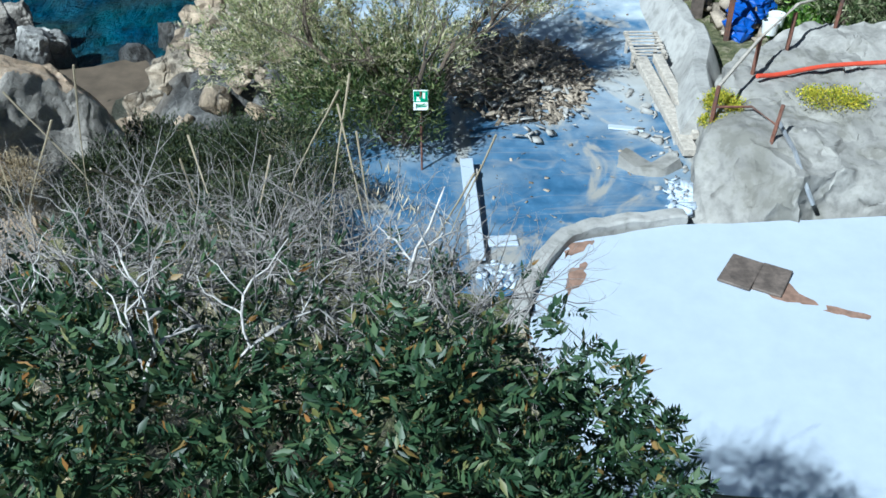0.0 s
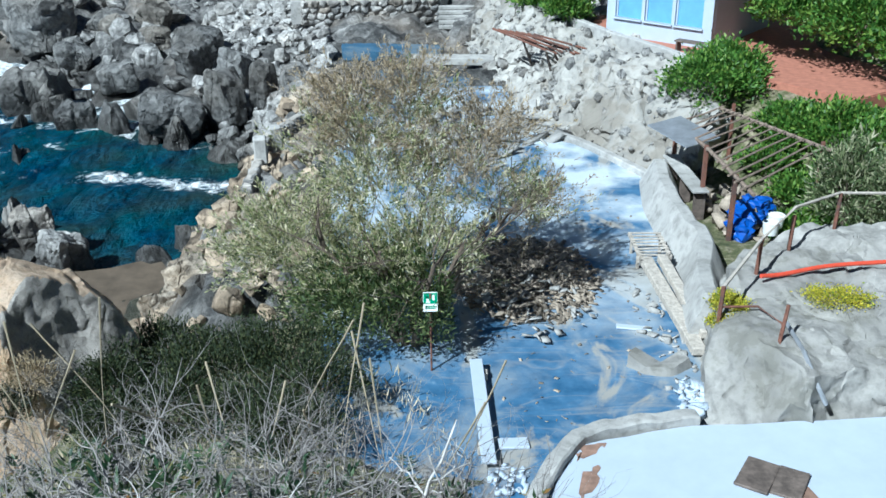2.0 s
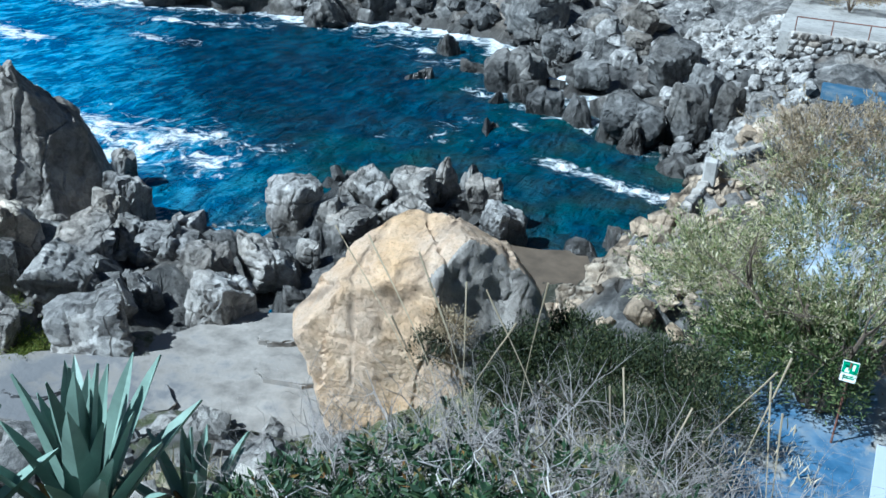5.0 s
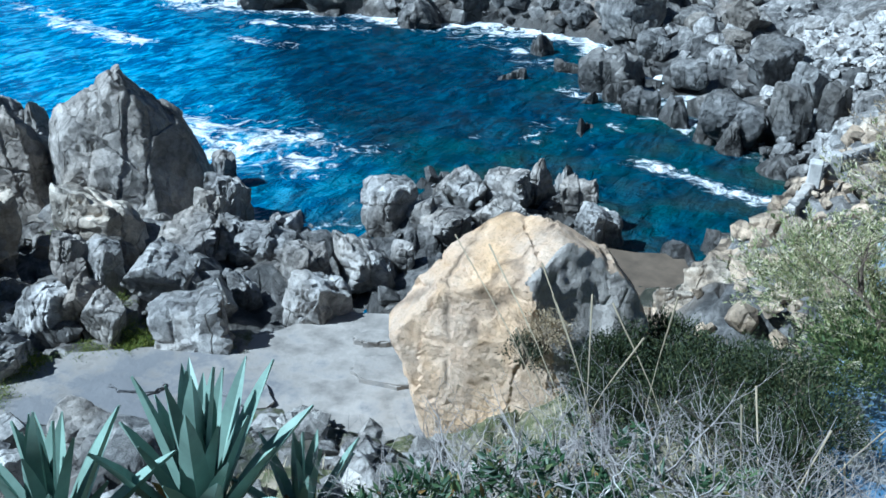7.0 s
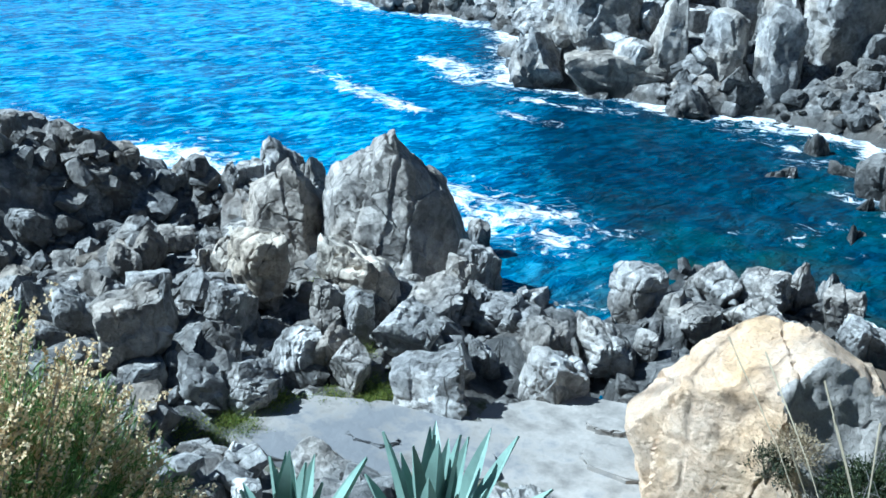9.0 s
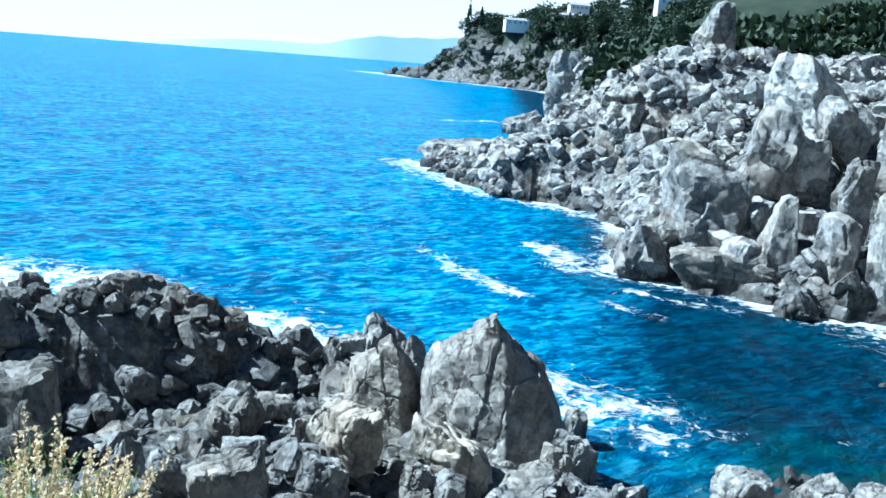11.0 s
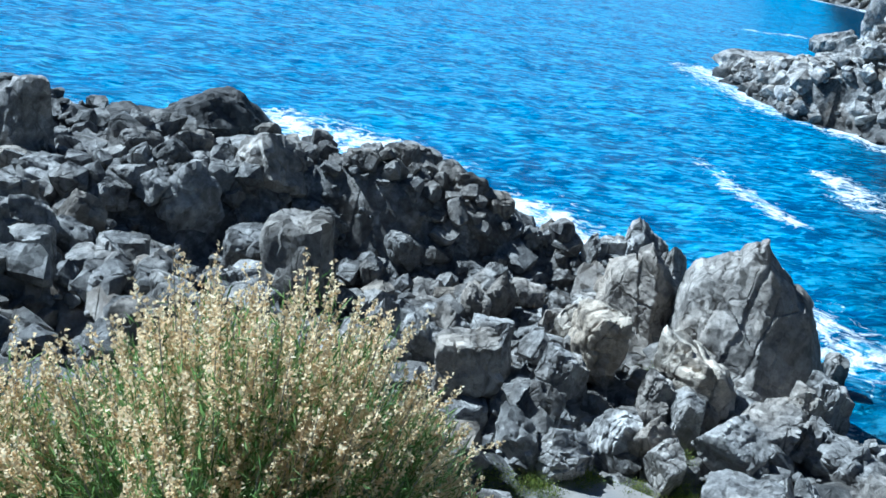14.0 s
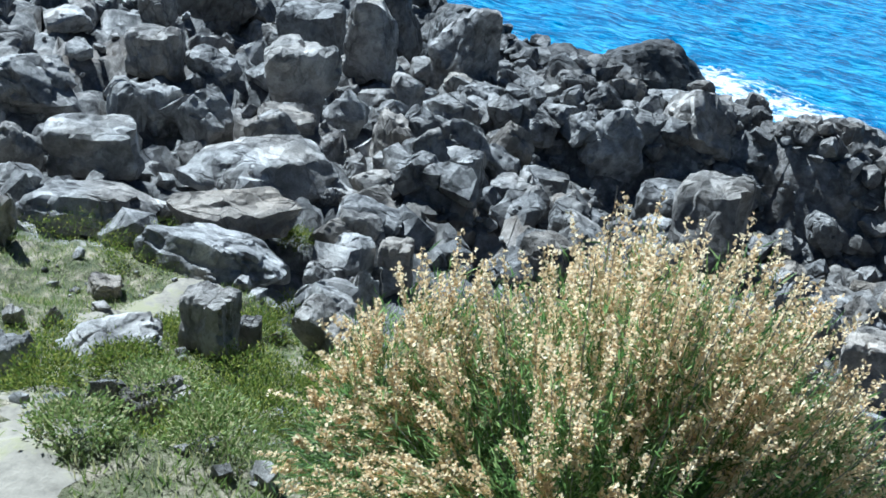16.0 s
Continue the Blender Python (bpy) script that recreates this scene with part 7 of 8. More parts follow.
shrub("cliff_shrub", "dry shrub growing on the side of the great boulder", -8.55, 17.35, 4.9, (0.55, 0.5, 0.5), LEAF_BROWN, 65, 40, 50, (0.05, 0.12), (0.12, 0.3))
shrub("cliff_shrub", "green shrub growing on the side of the great boulder", -8.9, 17.0, 4.5, (0.5, 0.45, 0.45), LEAF_DARK, 66, 30, 50, (0.05, 0.12), (0.2, 0.4))
# low green tufts between the stones
for k, (x, y, r, h) in enumerate([(-20.6, 15.6, 0.7, 0.45), (-21.4, 14.6, 0.8, 0.45), (-22.1, 13.0, 0.7, 0.4), (-21.6, 11.6, 0.8, 0.5), (-19.8, 16.7, 0.4, 0.3), (-27.8, 18.5, 0.6, 0.8),
                                  (-22.6, 16.4, 0.7, 0.5), (-21.9, 10.4, 0.9, 0.6), (-20.9, 16.2, 0.6, 0.6), (-6.0, 6.9, 0.55, 0.5), (-6.6, 6.2, 0.5, 0.4), (-12.3, -3.6, 0.6, 0.5), (-11.6, -2.8, 0.7, 0.6), (-11.2, -4.2, 0.5, 0.35), (-12.8, -2.4, 0.6, 0.6), (-17.6, -3.9, 0.7, 0.5),
                                  (-12.6, -6.8, 0.7, 0.4), (-10.6, -5.4, 0.6, 0.3), (-11.8, -5.2, 0.5, 0.4), (-10.2, -3.4, 0.7, 0.5), (-9.6, -4.6, 0.4, 0.2), (-13.6, -5.2, 0.6, 0.3), (-14.6, -4.2, 0.7, 0.4), (-18.6, -9.4, 1.2, 0.5), (-17.6, -7.4, 1.1, 0.4), (-21.5, -5.2, 0.4, 0.4), (-24.0, -3.4, 0.4, 0.5)]):
    shrub("green_tuft", "low yellow-green tuft between the stones", x, y, height_at(x, y) - 0.05 if x < -8 else height_at(x, y), (r, r, h), LEAF_MOSS, 130 + k, 46, 60, (0.035, 0.085), (0.22, 0.42), group="green tufts", stems=False)
for k, (x, y, z, rx, ry) in enumerate([(8.8, 20.0, 5.35, 0.9, 0.45), (6.4, 20.0, 5.2, 0.35, 0.5), (6.2, 19.5, 5.0, 0.3, 0.3)]):
    shrub("flower_mat", "mat of small yellow flowers on the concrete", x, y, z, (rx, ry, 0.16), PETAL_YELLOW, 160 + k, 50, 50, (0.03, 0.07), (0.5, 0.8), "flowers", "yellow flower mats", False)


# the trodden line of the footpath, kept free of grass
TRAIL = [(-5.0, -3.1), (-6.0, -3.55), (-7.0, -4.05), (-8.1, -4.5), (-9.2, -5.0), (-10.8, -5.9), (-13.4, -6.6), (-15.5, -6.3), (-17.2, -5.8)]


def off_trail(x, y, reach):
    best = np.full(x.shape, 9e9)
    for (ax, ay), (bx, by) in zip(TRAIL, TRAIL[1:]):
        t = np.clip(((x - ax) * (bx - ax) + (y - ay) * (by - ay)) / ((bx - ax) ** 2 + (by - ay) ** 2), 0, 1)
        best = np.minimum(best, np.hypot(x - ax - t * (bx - ax), y - ay - t * (by - ay)))
    return best > reach


# grass cover on the near slopes
def grass(name, label, count, seed, xs, ys, length, mat, keep):
    rng = np.random.default_rng(seed)
    x, y = rng.uniform(*xs, count), rng.uniform(*ys, count)
    dense = fbm(x * 0.9, y * 0.9, 3, seed) > rng.uniform(0.25, 0.58, count)
    z, rk, sd = ground_height(x, y)
    ok = keep(x, y) & dense & (rk < 0.5) & (sd > 2)
    p = np.stack([x, y, z - 0.02], 1)[ok]
    d = rng.normal(size=(len(p), 3)) * 0.4 + np.array([0, 0, 1])
    ob = leaves(name, p, d, length, (0.06, 0.16), mat, None, seed)
    return tagged(ob, label, "grass", kind="stuff")


grass("slope_grass", "short green grass on the slope beside the path", 120000, 201, (-19, -5), (-14, 3), (0.05, 0.17), LEAF_GRASS, lambda x, y: (x < -5.2) & ~((x > -8) & (y > -1)) & off_trail(x, y, 0.36))
grass("dry_grass", "dry straw grass on the bank", 9000, 202, (-9, 2), (5, 20), (0.1, 0.35), STRAW, lambda x, y: (y < 19) & ~((x > 0) & (y > 14)))


# agaves
def agave(x, y, z, n, size, seed, turn):
    rng = random.Random(seed)
    t = thing("agave", (x, y, z), "blue-green agave rosette with spiny leaves on the slope", "agave", "agaves")
    for k in range(n):
        a = radians(turn + k * 137.5)
        up = 0.72 + 0.62 * (k / n)
        ln = size * rng.uniform(0.8, 1.1) * (0.6 if k in (4, 9) else 1.0)
        w = 0.062 * size * rng.uniform(0.85, 1.15)
        bm = bmesh.new()
        rows = []
        for s in range(9):
            u = s / 8
            out = ln * u * math.cos(up * 1.1 + 0.12)
            h = ln * u * math.sin(up * 1.1 + 0.12) - 0.09 * size * u * u * (1.2 - k / n)
            ww = w * (0.75 + 1.1 * u) * (1 - u ** 2.2) + 0.003
            c = Vector((x + out * math.cos(a), y + out * math.sin(a), z + h))
            sd_ = Vector((-math.sin(a), math.cos(a), 0)) * ww
            lift = Vector((-math.cos(a) * math.sin(up), -math.sin(a) * math.sin(up), math.cos(up)))
            rows.append([bm.verts.new(q) for q in (c - sd_ + lift * ww * 0.55, c - lift * 0.02, c + sd_ + lift * ww * 0.55, c + lift * 0.025 * (1 - u))])
        for p, q in zip(rows, rows[1:]):
            for s in range(4):
                bm.faces.new((p[s], p[(s + 1) % 4], q[(s + 1) % 4], q[s]))
        bm.faces.new(rows[0])
        bm.faces.new(rows[-1][::-1])
        part("leaf", bm, MAT_DEADLEAF if k in (4, 9) else MAT_AGAVE, t, "withered brown leaf" if k in (4, 9) else "", smooth=True)
    return t


MAT_DEADLEAF = plain("withered_leaf", (0.22, 0.15, 0.05), 0.8, vary=0.5, scale=5.0, relief=0.01, stain=(0.05, 0.035, 0.03))
MAT_AGAVE = plain("agave_skin", (0.20, 0.29, 0.245), 0.45, vary=0.25, scale=3.0, relief=0.004)
agave(-5.33, 4.35, 10.15, 30, 1.75, 1, 0)
agave(-6.05, 3.45, 10.2, 20, 1.55, 2, 40)
agave(-4.75, 4.95, 10.1, 14, 1.1, 3, 80)



# tall dry grass stalks
def stalks(count, seed, xs, ys, top, lean):
    rng = random.Random(seed)
    for _ in range(count):
        x, y = rng.uniform(*xs), rng.uniform(*ys)
        z = height_at(x, y)
        h = rng.uniform(*top) - z
        dx, dy = rng.gauss(lean, 0.2), rng.gauss(0, 0.15)
        pts = [(x, y, z), (x + dx * 0.12, y + dy * 0.12, z + h * 0.6), (x + dx * h * 0.85, y + dy * h * 0.85, z + h)]
        line = smooth_line(pts, 5)
        bm = tube(line, 0.003, 0.002, 4)
        tube(line[-4:], 0.003, 0.0062, 5, bm)
        t = part("grass_stalk", bm, STRAW)
        tagged(t, "tall dry grass stalk with a thin seed head", "grass", "tall grass stalks")


stalks(15, 5, (-2.3, 0.0), (4.3, 4.9), (12.95, 13.6), -0.1)
stalks(5, 6, (-2.5, -1.9), (4.1, 4.6), (13.2, 13.65), -0.2)


# lentisk bush right below the viewpoint
def lentisk():
    rng = np.random.default_rng(33)
    t = thing("lentisk_bush", (-0.6, 3.0, 11.9), "dense dark green lentisk bush with grey dead branches", "bush")

    def top(x, y):
        e = ((x + 0.85) / 1.95) ** 2 + ((y - 2.9) / 1.65) ** 2
        return 12.35 + 1.05 * np.sqrt(np.clip(1 - e, 0, 1)) + 0.35 * (fbm(x * 1.8, y * 1.8, 3, 71) - 0.5), e

    n = 7600
    x, y = rng.uniform(-2.9, 1.4, n), rng.uniform(1.2, 4.7, n)
    z, e = top(x, y)
    ok = (e < 1) & (rng.random(n) < 1.1 - 1.0 * np.clip((y - 2.75) / 0.85, 0, 1))
    base = np.stack([x, y, z - rng.random(n) ** 1.5 * 0.4], 1)[ok]
    deep = np.stack([x, y, z - rng.uniform(0.3, 1.0, n)], 1)[(e < 1) & (rng.random(n) < np.where(x > 0.1, 0.7, 0.2)) & (y < 3.6)]
    base = np.concatenate([base, deep])
    m = len(base)
    out = np.stack([(base[:, 0] + 0.75) * 0.5, (base[:, 1] - 2.9) * 0.5, np.full(m, 0.55)], 1)
    axis = unit(out + rng.normal(size=(m, 3)) * 0.6)
    side = unit(np.cross(axis, rng.normal(size=(m, 3))))
    pts, dirs = [], []
    for k in range(5):
        for s in (-1, 1):
            pts.append(base + axis * (0.014 + 0.019 * k))
            dirs.append(axis * 0.55 + side * s)
    pts.append(base + axis * 0.085)
    dirs.append(axis)
    leaves("foliage", np.concatenate(pts), np.concatenate(dirs), (0.042, 0.075), (0.26, 0.38), LEAF_LENTISK, t, 8, 0.12)
    # stems inside
    st = [(-0.75 + rng.normal() * 0.4, 3.0 + rng.normal() * 0.35, 11.9) for _ in range(40)]
    wy_ = [((p[0] + 0.75) * 1.2 + rng.normal() * 0.5, (p[1] - 3.0) * 1.2 + rng.normal() * 0.5, 1) for p in st]
    twigs("stem_work", st, wy_, (0.8, 1.4), 0.014, BARK, t, 9, 0.3, 5, 1)
    # grey dead branches over its far side
    st, wy_ = [], []
    for _ in range(430):
        px, py = rng.uniform(-2.7, 0.4), rng.uniform(2.95, 4.6)
        pz, e1 = top(np.array([px]), np.array([py]))
        if e1[0] > 1.25:
            continue
        st.append((px, py, float(pz[0]) - 0.22))
        wy_.append((rng.normal() * 0.8, rng.normal() * 0.6 + 0.1, rng.uniform(0.25, 1.0)))
    twigs("deadwood", st, wy_, (0.3, 0.7), 0.0065, DEADWOOD, t, 10, 0.6, 5, 2)
    # a few thick bleached branches on top
    st = [(-1.0, 2.75, 13.1), (-0.75, 2.8, 13.2), (-0.5, 2.95, 13.15), (-1.5, 3.0, 13.0), (-0.2, 3.4, 12.95), (-1.9, 2.6, 13.0)]
    wy_ = [(0.9, 0.3, 0.5), (0.8, -0.1, 0.3), (1.0, 0.2, 0.25), (0.2, 0.3, 0.9), (0.7, 0.4, 0.4), (-0.3, 0.1, 0.9)]
    for k in range(len(st)):
        twigs("bleached_branch", st[k:k + 1], wy_[k:k + 1], (0.55, 0.9), 0.014, BLEACHED, t, 15 + k, 0.75, 7, 2)
    return t


BLEACHED = plain("bleached_wood", (0.50, 0.48, 0.46), 0.85, vary=0.25, scale=30.0, relief=0)
lentisk()


def dead_brush():
    """Leafless grey brush on the slope left of the lentisk."""
    rng = np.random.default_rng(44)
    t = thing("dead_brush", (-2.2, 5.0, 10.9), "tangle of grey leafless twigs on the slope", "brush")
    st, wy_ = [], []
    for _ in range(120):
        px, py = rng.uniform(-3.4, -0.2), rng.uniform(4.3, 6.0)
        st.append((px, py, height_at(px, py) + 0.25 + rng.random() * 0.5))
        wy_.append((rng.normal() * 0.7, rng.normal() * 0.6, rng.uniform(0.4, 1.0)))
    twigs("twig_work", st, wy_, (0.3, 0.7), 0.006, DEADWOOD, t, 12, 0.5, 5, 2)
    p, d = clumps(rng, 46, 50, (-1.9, 5.0, 11.2), (1.5, 0.8, 0.5), (0.14, 0.12, 0.1), 0.0)
    leaves("dry_foliage", p, d, (0.03, 0.07), (0.1, 0.25), LEAF_BROWN, t, 13)


dead_brush()


# broom with beige seed spikes
def broom(x, y, z, rx, ry, h, stems, seed):
    rng = np.random.default_rng(seed)
    t = thing("broom_bush", (x, y, z), "large green bush covered with beige seed spikes", "bush", "broom bushes")
    starts, ways, fl, fd, nl, nd = [], [], [], [], [], []
    for _ in range(stems):
        a, r = rng.uniform(0, 6.283), rng.random() ** 0.55
        ex, ey = x + rx * r * math.cos(a), y + ry * r * math.sin(a)
        tipz = z + h * (1 - 0.75 * r * r) * rng.uniform(0.74, 1.14)
        p0 = np.array([x + (ex - x) * 0.5, y + (ey - y) * 0.5, z + 0.1])
        tip = np.array([ex, ey, tipz])
        mid = p0 * 0.45 + tip * 0.55 + np.array([0, 0, 0.12 * h])
        starts.append((p0, mid, tip))
        u = rng.random((30, 1))
        q = (1 - u) ** 2 * p0 + 2 * u * (1 - u) * mid + u * u * tip
        d = unit(tip - mid)
        v_ = np.linspace(rng.uniform(0.55, 0.68), 1.0, 24)[:, None]
        spike = (1 - v_) ** 2 * p0 + 2 * v_ * (1 - v_) * mid + v_ * v_ * tip
        for b_ in range(rng.integers(1, 4) if rng.random() < 0.7 else 0):
            way = np.array([rng.normal() * 0.15, rng.normal() * 0.15, -0.05 * b_])
            so = spike + (way * (v_ - v_[0]) / 0.4 if b_ else 0)           # side spikes fan out from the main one
            for _j in range(3):
                fl.append(so + rng.normal(size=so.shape) * 0.011)
                fd.append(d + rng.normal(size=so.shape) * 0.8)
        gq = q[(u < 0.85)[:, 0]]
        for _j in range(5):
            nl.append(gq + rng.normal(size=gq.shape) * 0.07)
            nd.append(d + rng.normal(size=gq.shape) * 0.45)
    bm = bmesh.new()
    for p0, mid, tip in starts[::2]:
        tube([p0, (p0 + 2 * mid + tip) / 4, tip], 0.008, 0.003, 3, bm)
    part("stem_work", bm, DEADWOOD, t)
    leaves("blossom", np.concatenate(fl), np.concatenate(fd), (0.022, 0.040), (0.6, 0.95), PETAL, t, seed + 1, 0.35)
    leaves("foliage", np.concatenate(nl), np.concatenate(nd), (0.06, 0.15), (0.06, 0.12), LEAF_BROOM, t, seed + 2, 0.1)
    return t


broom(-6.1, 0.7, 10.9, 1.85, 2.1, 2.8, 700, 51)
broom(-6.5, -0.8, 10.7, 0.9, 0.9, 2.4, 130, 57)
broom(-6.5, 2.0, 10.4, 0.9, 0.9, 2.35, 150, 53)


# ---- far woods and villas on the hill ----
VILLAS = [(51.5, 20, 2.45), (48.5, 34, 2.8), (48.1, 16, 3.3), (44.8, 26, 3.45), (43.0, 18, 4.1), (46.6, 14, 3.1)]


def villa_place(a, rise):
    """Where the slope of the far cape first climbs to this angle over the viewpoint, at bearing a."""
    r = np.arange(560.0, 900.0, 4.0)
    x, y = -r * math.sin(radians(a)), r * math.cos(radians(a))
    z, _, _ = ground_height(x, y, False)
    up = np.degrees(np.arctan2(z - 16.0, r))
    k = int(np.argmax(up >= rise)) if (up >= rise).any() else int(np.argmax(up))
    return a, float(r[k]), float(x[k]), float(y[k]), float(z[k])


VILLA_SITES = [villa_place(a, rise) for a, _w, rise in VILLAS]


def far_trees():
    """The wood on the far cape: round pines, tall dark cypresses and scrub on the cliff."""
    rng = np.random.default_rng(61)
    pts, dirs = [], []
    n = 0
    groves = [(rng.uniform(41, 54.5), rng.uniform(640, 880), rng.uniform(0.3, 0.9)) for _ in range(46)]
    near = rng.random(22000) < 0.2
    aa = np.where(near, rng.uniform(30, 47, 22000), rng.uniform(40, 57, 22000))
    ra = np.where(near, rng.uniform(165, 330, 22000), rng.uniform(500, 900, 22000))
    xa, ya = -ra * np.sin(np.radians(aa)), ra * np.cos(np.radians(aa))
    za, rka, sda = ground_height(xa, ya, False)
    for a, r, x, y, z, rk, sd, close in zip(aa, ra, xa, ya, za, rka, sda, near):
        if n > 6400:
            break
        if sd < 4 or z < (8 if close else 4) or (rk > 0.45 and rng.random() < 0.35):
            continue
        front = any(abs(a - va) < 1.1 and vr - 60 < r < vr + 12 for va, vr, *_p in VILLA_SITES)
        if front and any(abs(a - va) < 1.1 and vr - 12 < r < vr + 12 for va, vr, *_p in VILLA_SITES):
            continue
        grove = any(abs(a - ga) < gs and abs(r - gr) < 30 for ga, gr, gs in groves)
        if close:
            s = rng.uniform(1.2, 3.2)
        elif front or z < 34 or not grove:
            s = rng.uniform(1.8, 4.0)
        else:
            s = rng.uniform(6.0, 14.0)
            if rng.random() < 0.6:
                continue
        n += 1
        tall = s > 5 and rng.random() < 0.07
        k = 45 if s < 5 else 260
        c = np.array([x, y, z + s * (0.9 if tall else 0.75)])
        q = unit(rng.normal(size=(k, 3))) * np.array([s * (0.22 if tall else 0.75), s * (0.22 if tall else 0.75), s * (1.1 if tall else 0.5)]) * rng.uniform(0.5, 1.0, (k, 1))
        if tall:
            q[:, :2] *= np.clip(0.75 - q[:, 2:] / (2.4 * s), 0.12, 1.2)
        pts.append(c + q)
        dirs.append(q + rng.normal(size=q.shape))
    ob = leaves("hill_wood", np.concatenate(pts), np.concatenate(dirs), (1.1, 2.4), (0.6, 1.0), LEAF_PINE, None, 62)
    tagged(ob, "dark pine and evergreen wood covering the far cape", "trees", kind="stuff")


far_trees()
for (a, w, _rise), (_a, r, x, y, z) in zip(VILLAS, VILLA_SITES):
    v = thing("villa", (x, y, z), "pale villa among the trees on the far hill", "house", "hillside villas")
    base = pose(x, y, z, 0, 0, a + 14)
    part("wall", box(w, 9, 10, base @ pose(0, 0, -6), 0.05), MAT_ROOF, v)
    part("roof", roof_shape(base @ pose(0, -4.5, 0), w + 1.5, -1, 10, 3.6, 5.6, 0.3), MAT_PALE, v)
    for dx in (-0.33, -0.11, 0.11, 0.33):
        part("window", box(1.6, 0.2, 1.6, base @ pose(dx * w, -4.58, 1.2), 0), MAT_GLASS, v)
# faint mountains beyond the sea, the air's haze put into their pale colour
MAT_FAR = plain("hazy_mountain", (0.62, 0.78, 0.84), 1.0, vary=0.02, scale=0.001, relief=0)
bm = bmesh.new()
row = []
for k in range(61):
    a, r = radians(40 + 34 * k / 60), 4700
    top = float(np.interp(40 + 34 * k / 60, [40, 55, 57.5, 59.8, 62.5, 67, 74], [120, 126, 116, 102, 52, 46, 0])) * (1 + 0.12 * noise.noise(Vector((k * 0.37, 3, 0))))
    row.append((bm.verts.new((-r * math.sin(a), r * math.cos(a), -5)), bm.verts.new((-r * math.sin(a) * 1.01, r * math.cos(a) * 1.01, 2 + top))))
for p, q in zip(row, row[1:]):
    bm.faces.new((p[0], q[0], q[1], p[1]))
for face in bm.faces:
    face.smooth = True
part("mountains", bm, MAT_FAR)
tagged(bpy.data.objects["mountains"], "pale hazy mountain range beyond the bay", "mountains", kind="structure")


# ---- the footpath on the slope ----
def footpath():
    line = smooth_line([(x, y, 0) for x, y in TRAIL], 8)
    bm = bmesh.new()
    rng = random.Random(9)
    rows = []
    for k, p in enumerate(line):
        a, c = line[max(k - 1, 0)], line[min(k + 1, len(line) - 1)]
        d = Vector((c.x - a.x, c.y - a.y, 0)).normalized()
        side = Vector((-d.y, d.x, 0))
        row = []
        for s in (-1, -0.5, 0, 0.5, 1):
            q = p + side * s * (0.38 + rng.uniform(-0.12, 0.12))
            row.append(bm.verts.new((q.x, q.y, height_at(q.x, q.y) + 0.05 - 0.05 * s * s)))
        rows.append(row)
    for a, c in zip(rows, rows[1:]):
        for s in range(4):
            bm.faces.new((a[s], a[s + 1], c[s + 1], c[s]))
    ob = part("footpath", bm, plain("path_sand", (0.25, 0.225, 0.18), 0.95, vary=0.3, scale=5.0, stain=(0.24, 0.23, 0.13), relief=0.05), smooth=True)
    tagged(ob, "pale sandy footpath winding down the slope", "path", kind="structure")


footpath()

# ---- dry growth on the shaded side of the great boulder ----
for k, (x, y, z, r) in enumerate([(-7.7, 17.9, 3.2, 0.4)]):
    shrub("dry_shrub", "dry grey-brown shrub against the boulder", x, y, z, (r, r, r * 1.1), LEAF_BROWN, 300 + k, 46, 50, (0.05, 0.13), (0.12, 0.3), group="dry shrubs")
# green growth under the pergola and along the railing
for k, (x, y, z, r, h) in enumerate([(10.6, 30.6, 4.6, 0.9, 0.6), (12.4, 28.6, 4.7, 1.0, 0.7), (11.0, 28.9, 4.3, 0.9, 0.5), (10.2, 26.2, 4.2, 0.8, 0.5)]):
    shrub("garden_shrub", "bright green low growth behind the pergola", x, y, z, (r, r, h), LEAF_GREEN, 320 + k, 70, 60, (0.08, 0.16), (0.4, 0.6), group="garden shrubs")

# moss tufts and low green shrubs beside the path
for k, (x, y, r, h) in enumerate([(-8.9, -3.6, 0.45, 0.4), (-8.2, -2.9, 0.5, 0.45), (-7.4, -3.2, 0.4, 0.3), (-9.6, -3.9, 0.5, 0.5), (-10.0, -2.9, 0.6, 0.6), (-8.8, -4.8, 0.4, 0.3), (-7.0, -2.4, 0.4, 0.35),
                                  (-10.9, -6.0, 0.45, 0.3), (-12.0, -4.4, 0.4, 0.35), (-14.6, -5.2, 0.4, 0.3), (-15.4, -4.4, 0.4, 0.35), (-9.2, -5.3, 0.4, 0.25), (-6.6, -3.4, 0.35, 0.25), (-13.2, -6.2, 0.4, 0.3)]):
    shrub("green_tuft", "low yellow-green tuft beside the path", x, y, height_at(x, y), (r, r, h), LEAF_MOSS if k % 3 else LEAF_GRASS, 340 + k, 60, 34, (0.03, 0.075), (0.25, 0.45), group="green tufts", stems=False)
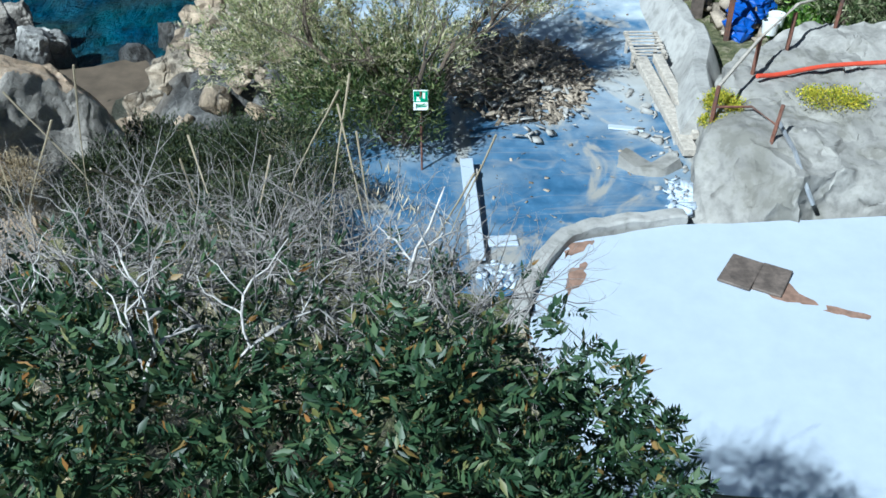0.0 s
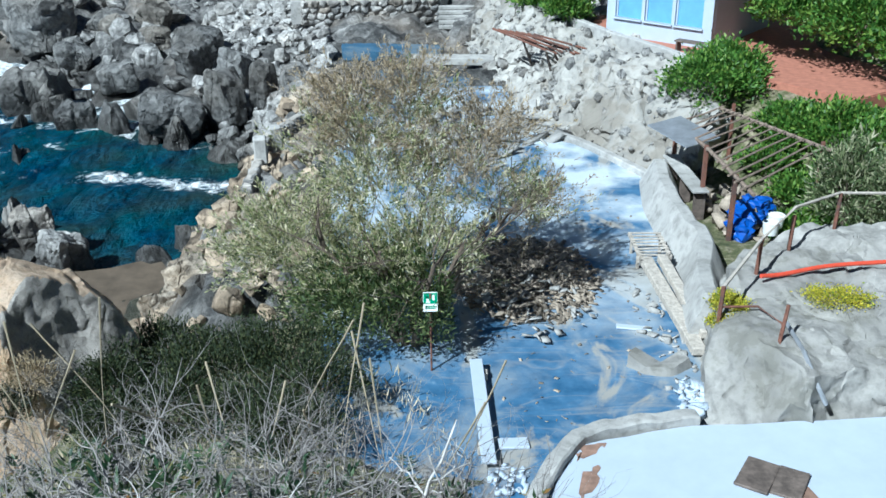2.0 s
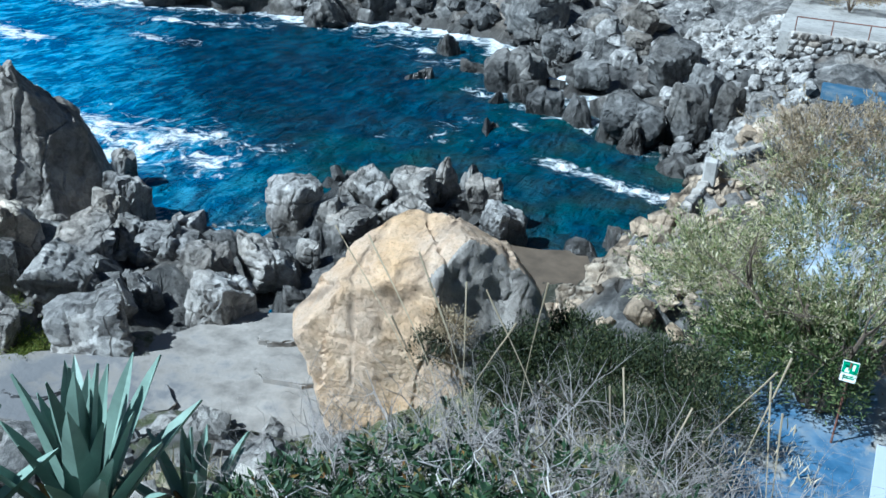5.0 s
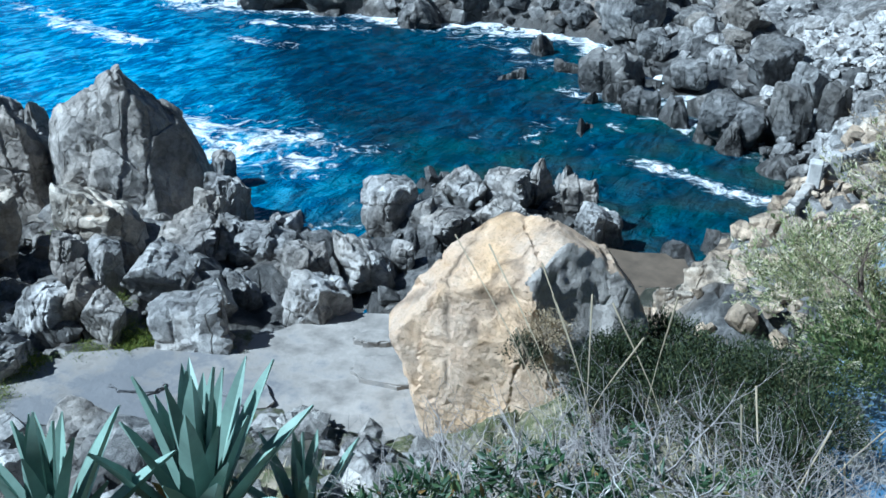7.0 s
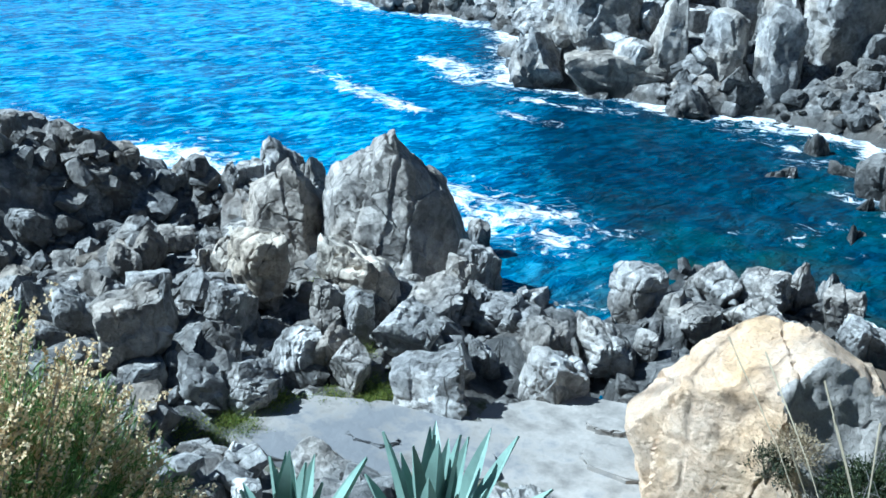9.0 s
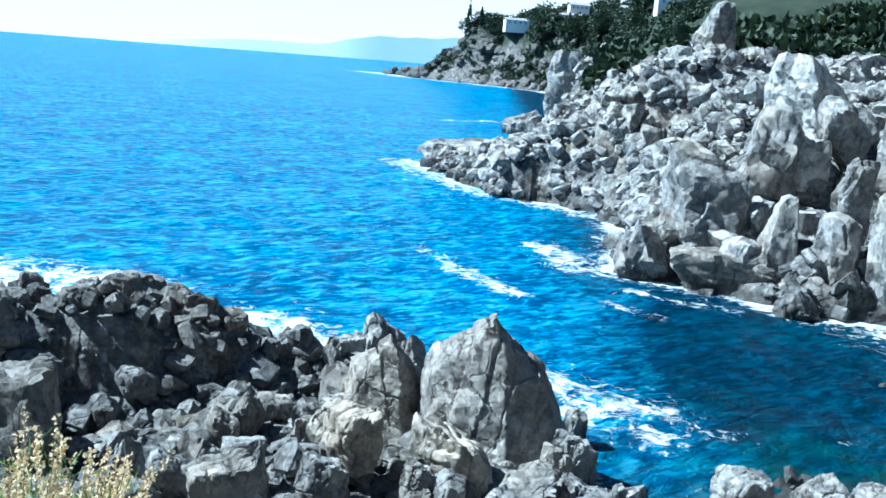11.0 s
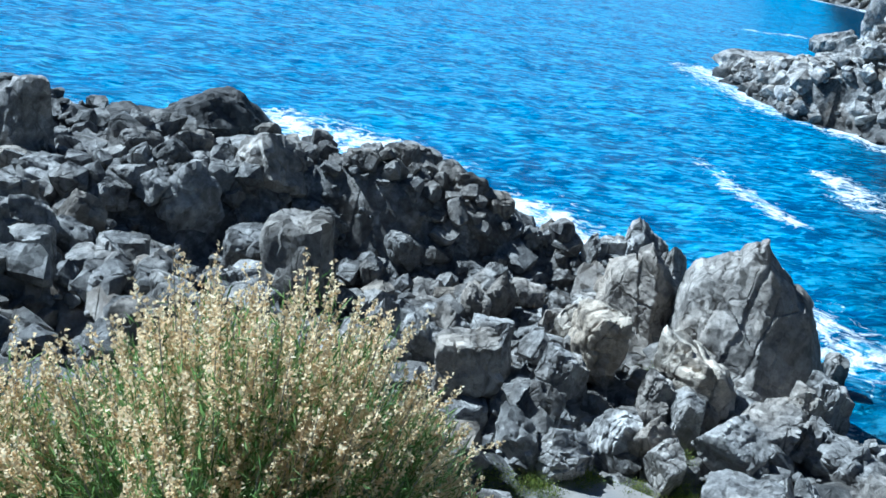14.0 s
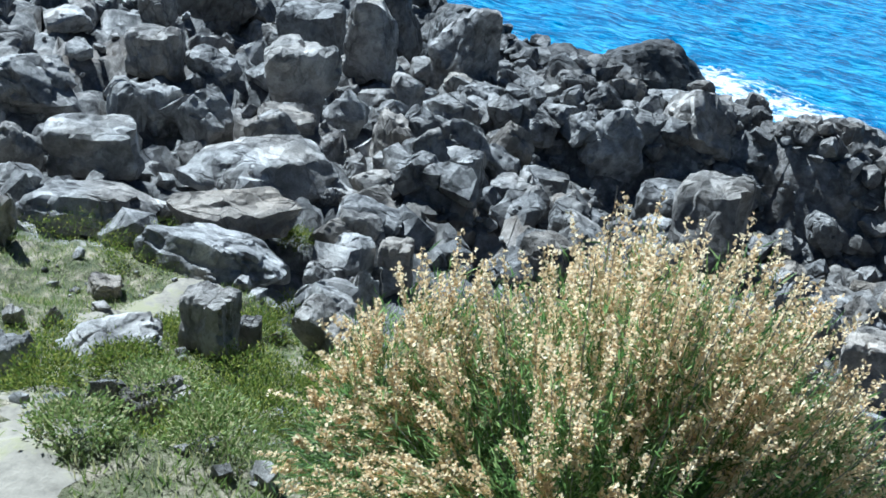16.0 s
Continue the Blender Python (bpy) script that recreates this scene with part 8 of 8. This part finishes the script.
scree("path_stones", "pale broken stones strewn beside the path", 330, 23, (-18, -6.5), (-9, -1), (0.08, 0.4), -1.0)

# dark wet boulders standing in the water of the cove
for k, (x, y, w, h, kind) in enumerate([(-19.6, 50.2, 1.8, 1.5, "block"), (-21.8, 52.6, 2.2, 1.2, "slab"), (-24.6, 54.6, 1.8, 1.4, "block"), (-17.4, 49.4, 1.5, 1.6, "peak"), (-27.0, 55.6, 1.5, 0.9, "block"), (-23.0, 50.6, 1.1, 0.7, "slab"),
                                        (-15.0, 47.6, 1.4, 1.5, "block"), (-13.4, 46.6, 1.2, 1.7, "peak"), (-29.0, 52.4, 2.2, 0.75, "slab"), (-20.6, 45.0, 1.6, 0.7, "slab"), (-11.0, 33.2, 1.3, 0.9, "block"), (-9.9, 35.0, 1.1, 1.0, "block")]):
    ob = new("boulder", rock_mesh(kind, 10 + k % 7, "cove"))
    foot = min(height_at(x, y), -0.3) - 0.1
    ob.matrix_world = pose(x, y, foot, 0, 0, k * 53) @ Matrix.Diagonal((w * 1.3, w, h - foot, 1))
    tagged(ob, "dark wet boulder standing in the shallow cove", "rock", "boulders in the water")

# a second sandy patch of the path between the slabs
def sand_patch(cx, cy, rx, ry, seed):
    rng = random.Random(seed)
    bm = bmesh.new()
    hub = bm.verts.new((cx, cy, height_at(cx, cy) + 0.05))
    rings = []
    for r in (0.5, 1.0):
        ring = []
        for k in range(20):
            a = 6.2832 * k / 20
            s = r * (rng.uniform(0.75, 1.15) if r == 1.0 else 1.0)
            x, y = cx + rx * s * math.cos(a), cy + ry * s * math.sin(a)
            ring.append(bm.verts.new((x, y, height_at(x, y) + (0.05 if r < 1 else -0.03))))
        rings.append(ring)
    for k in range(20):
        n = (k + 1) % 20
        bm.faces.new((hub, rings[0][k], rings[0][n]))
        bm.faces.new((rings[0][k], rings[1][k], rings[1][n], rings[0][n]))
    ob = part("sand_patch", bm, bpy.data.materials["path_sand"], smooth=True)
    tagged(ob, "pale trodden sand between the rock slabs", "sand", kind="structure")


sand_patch(-15.4, -6.3, 1.0, 0.6, 2)
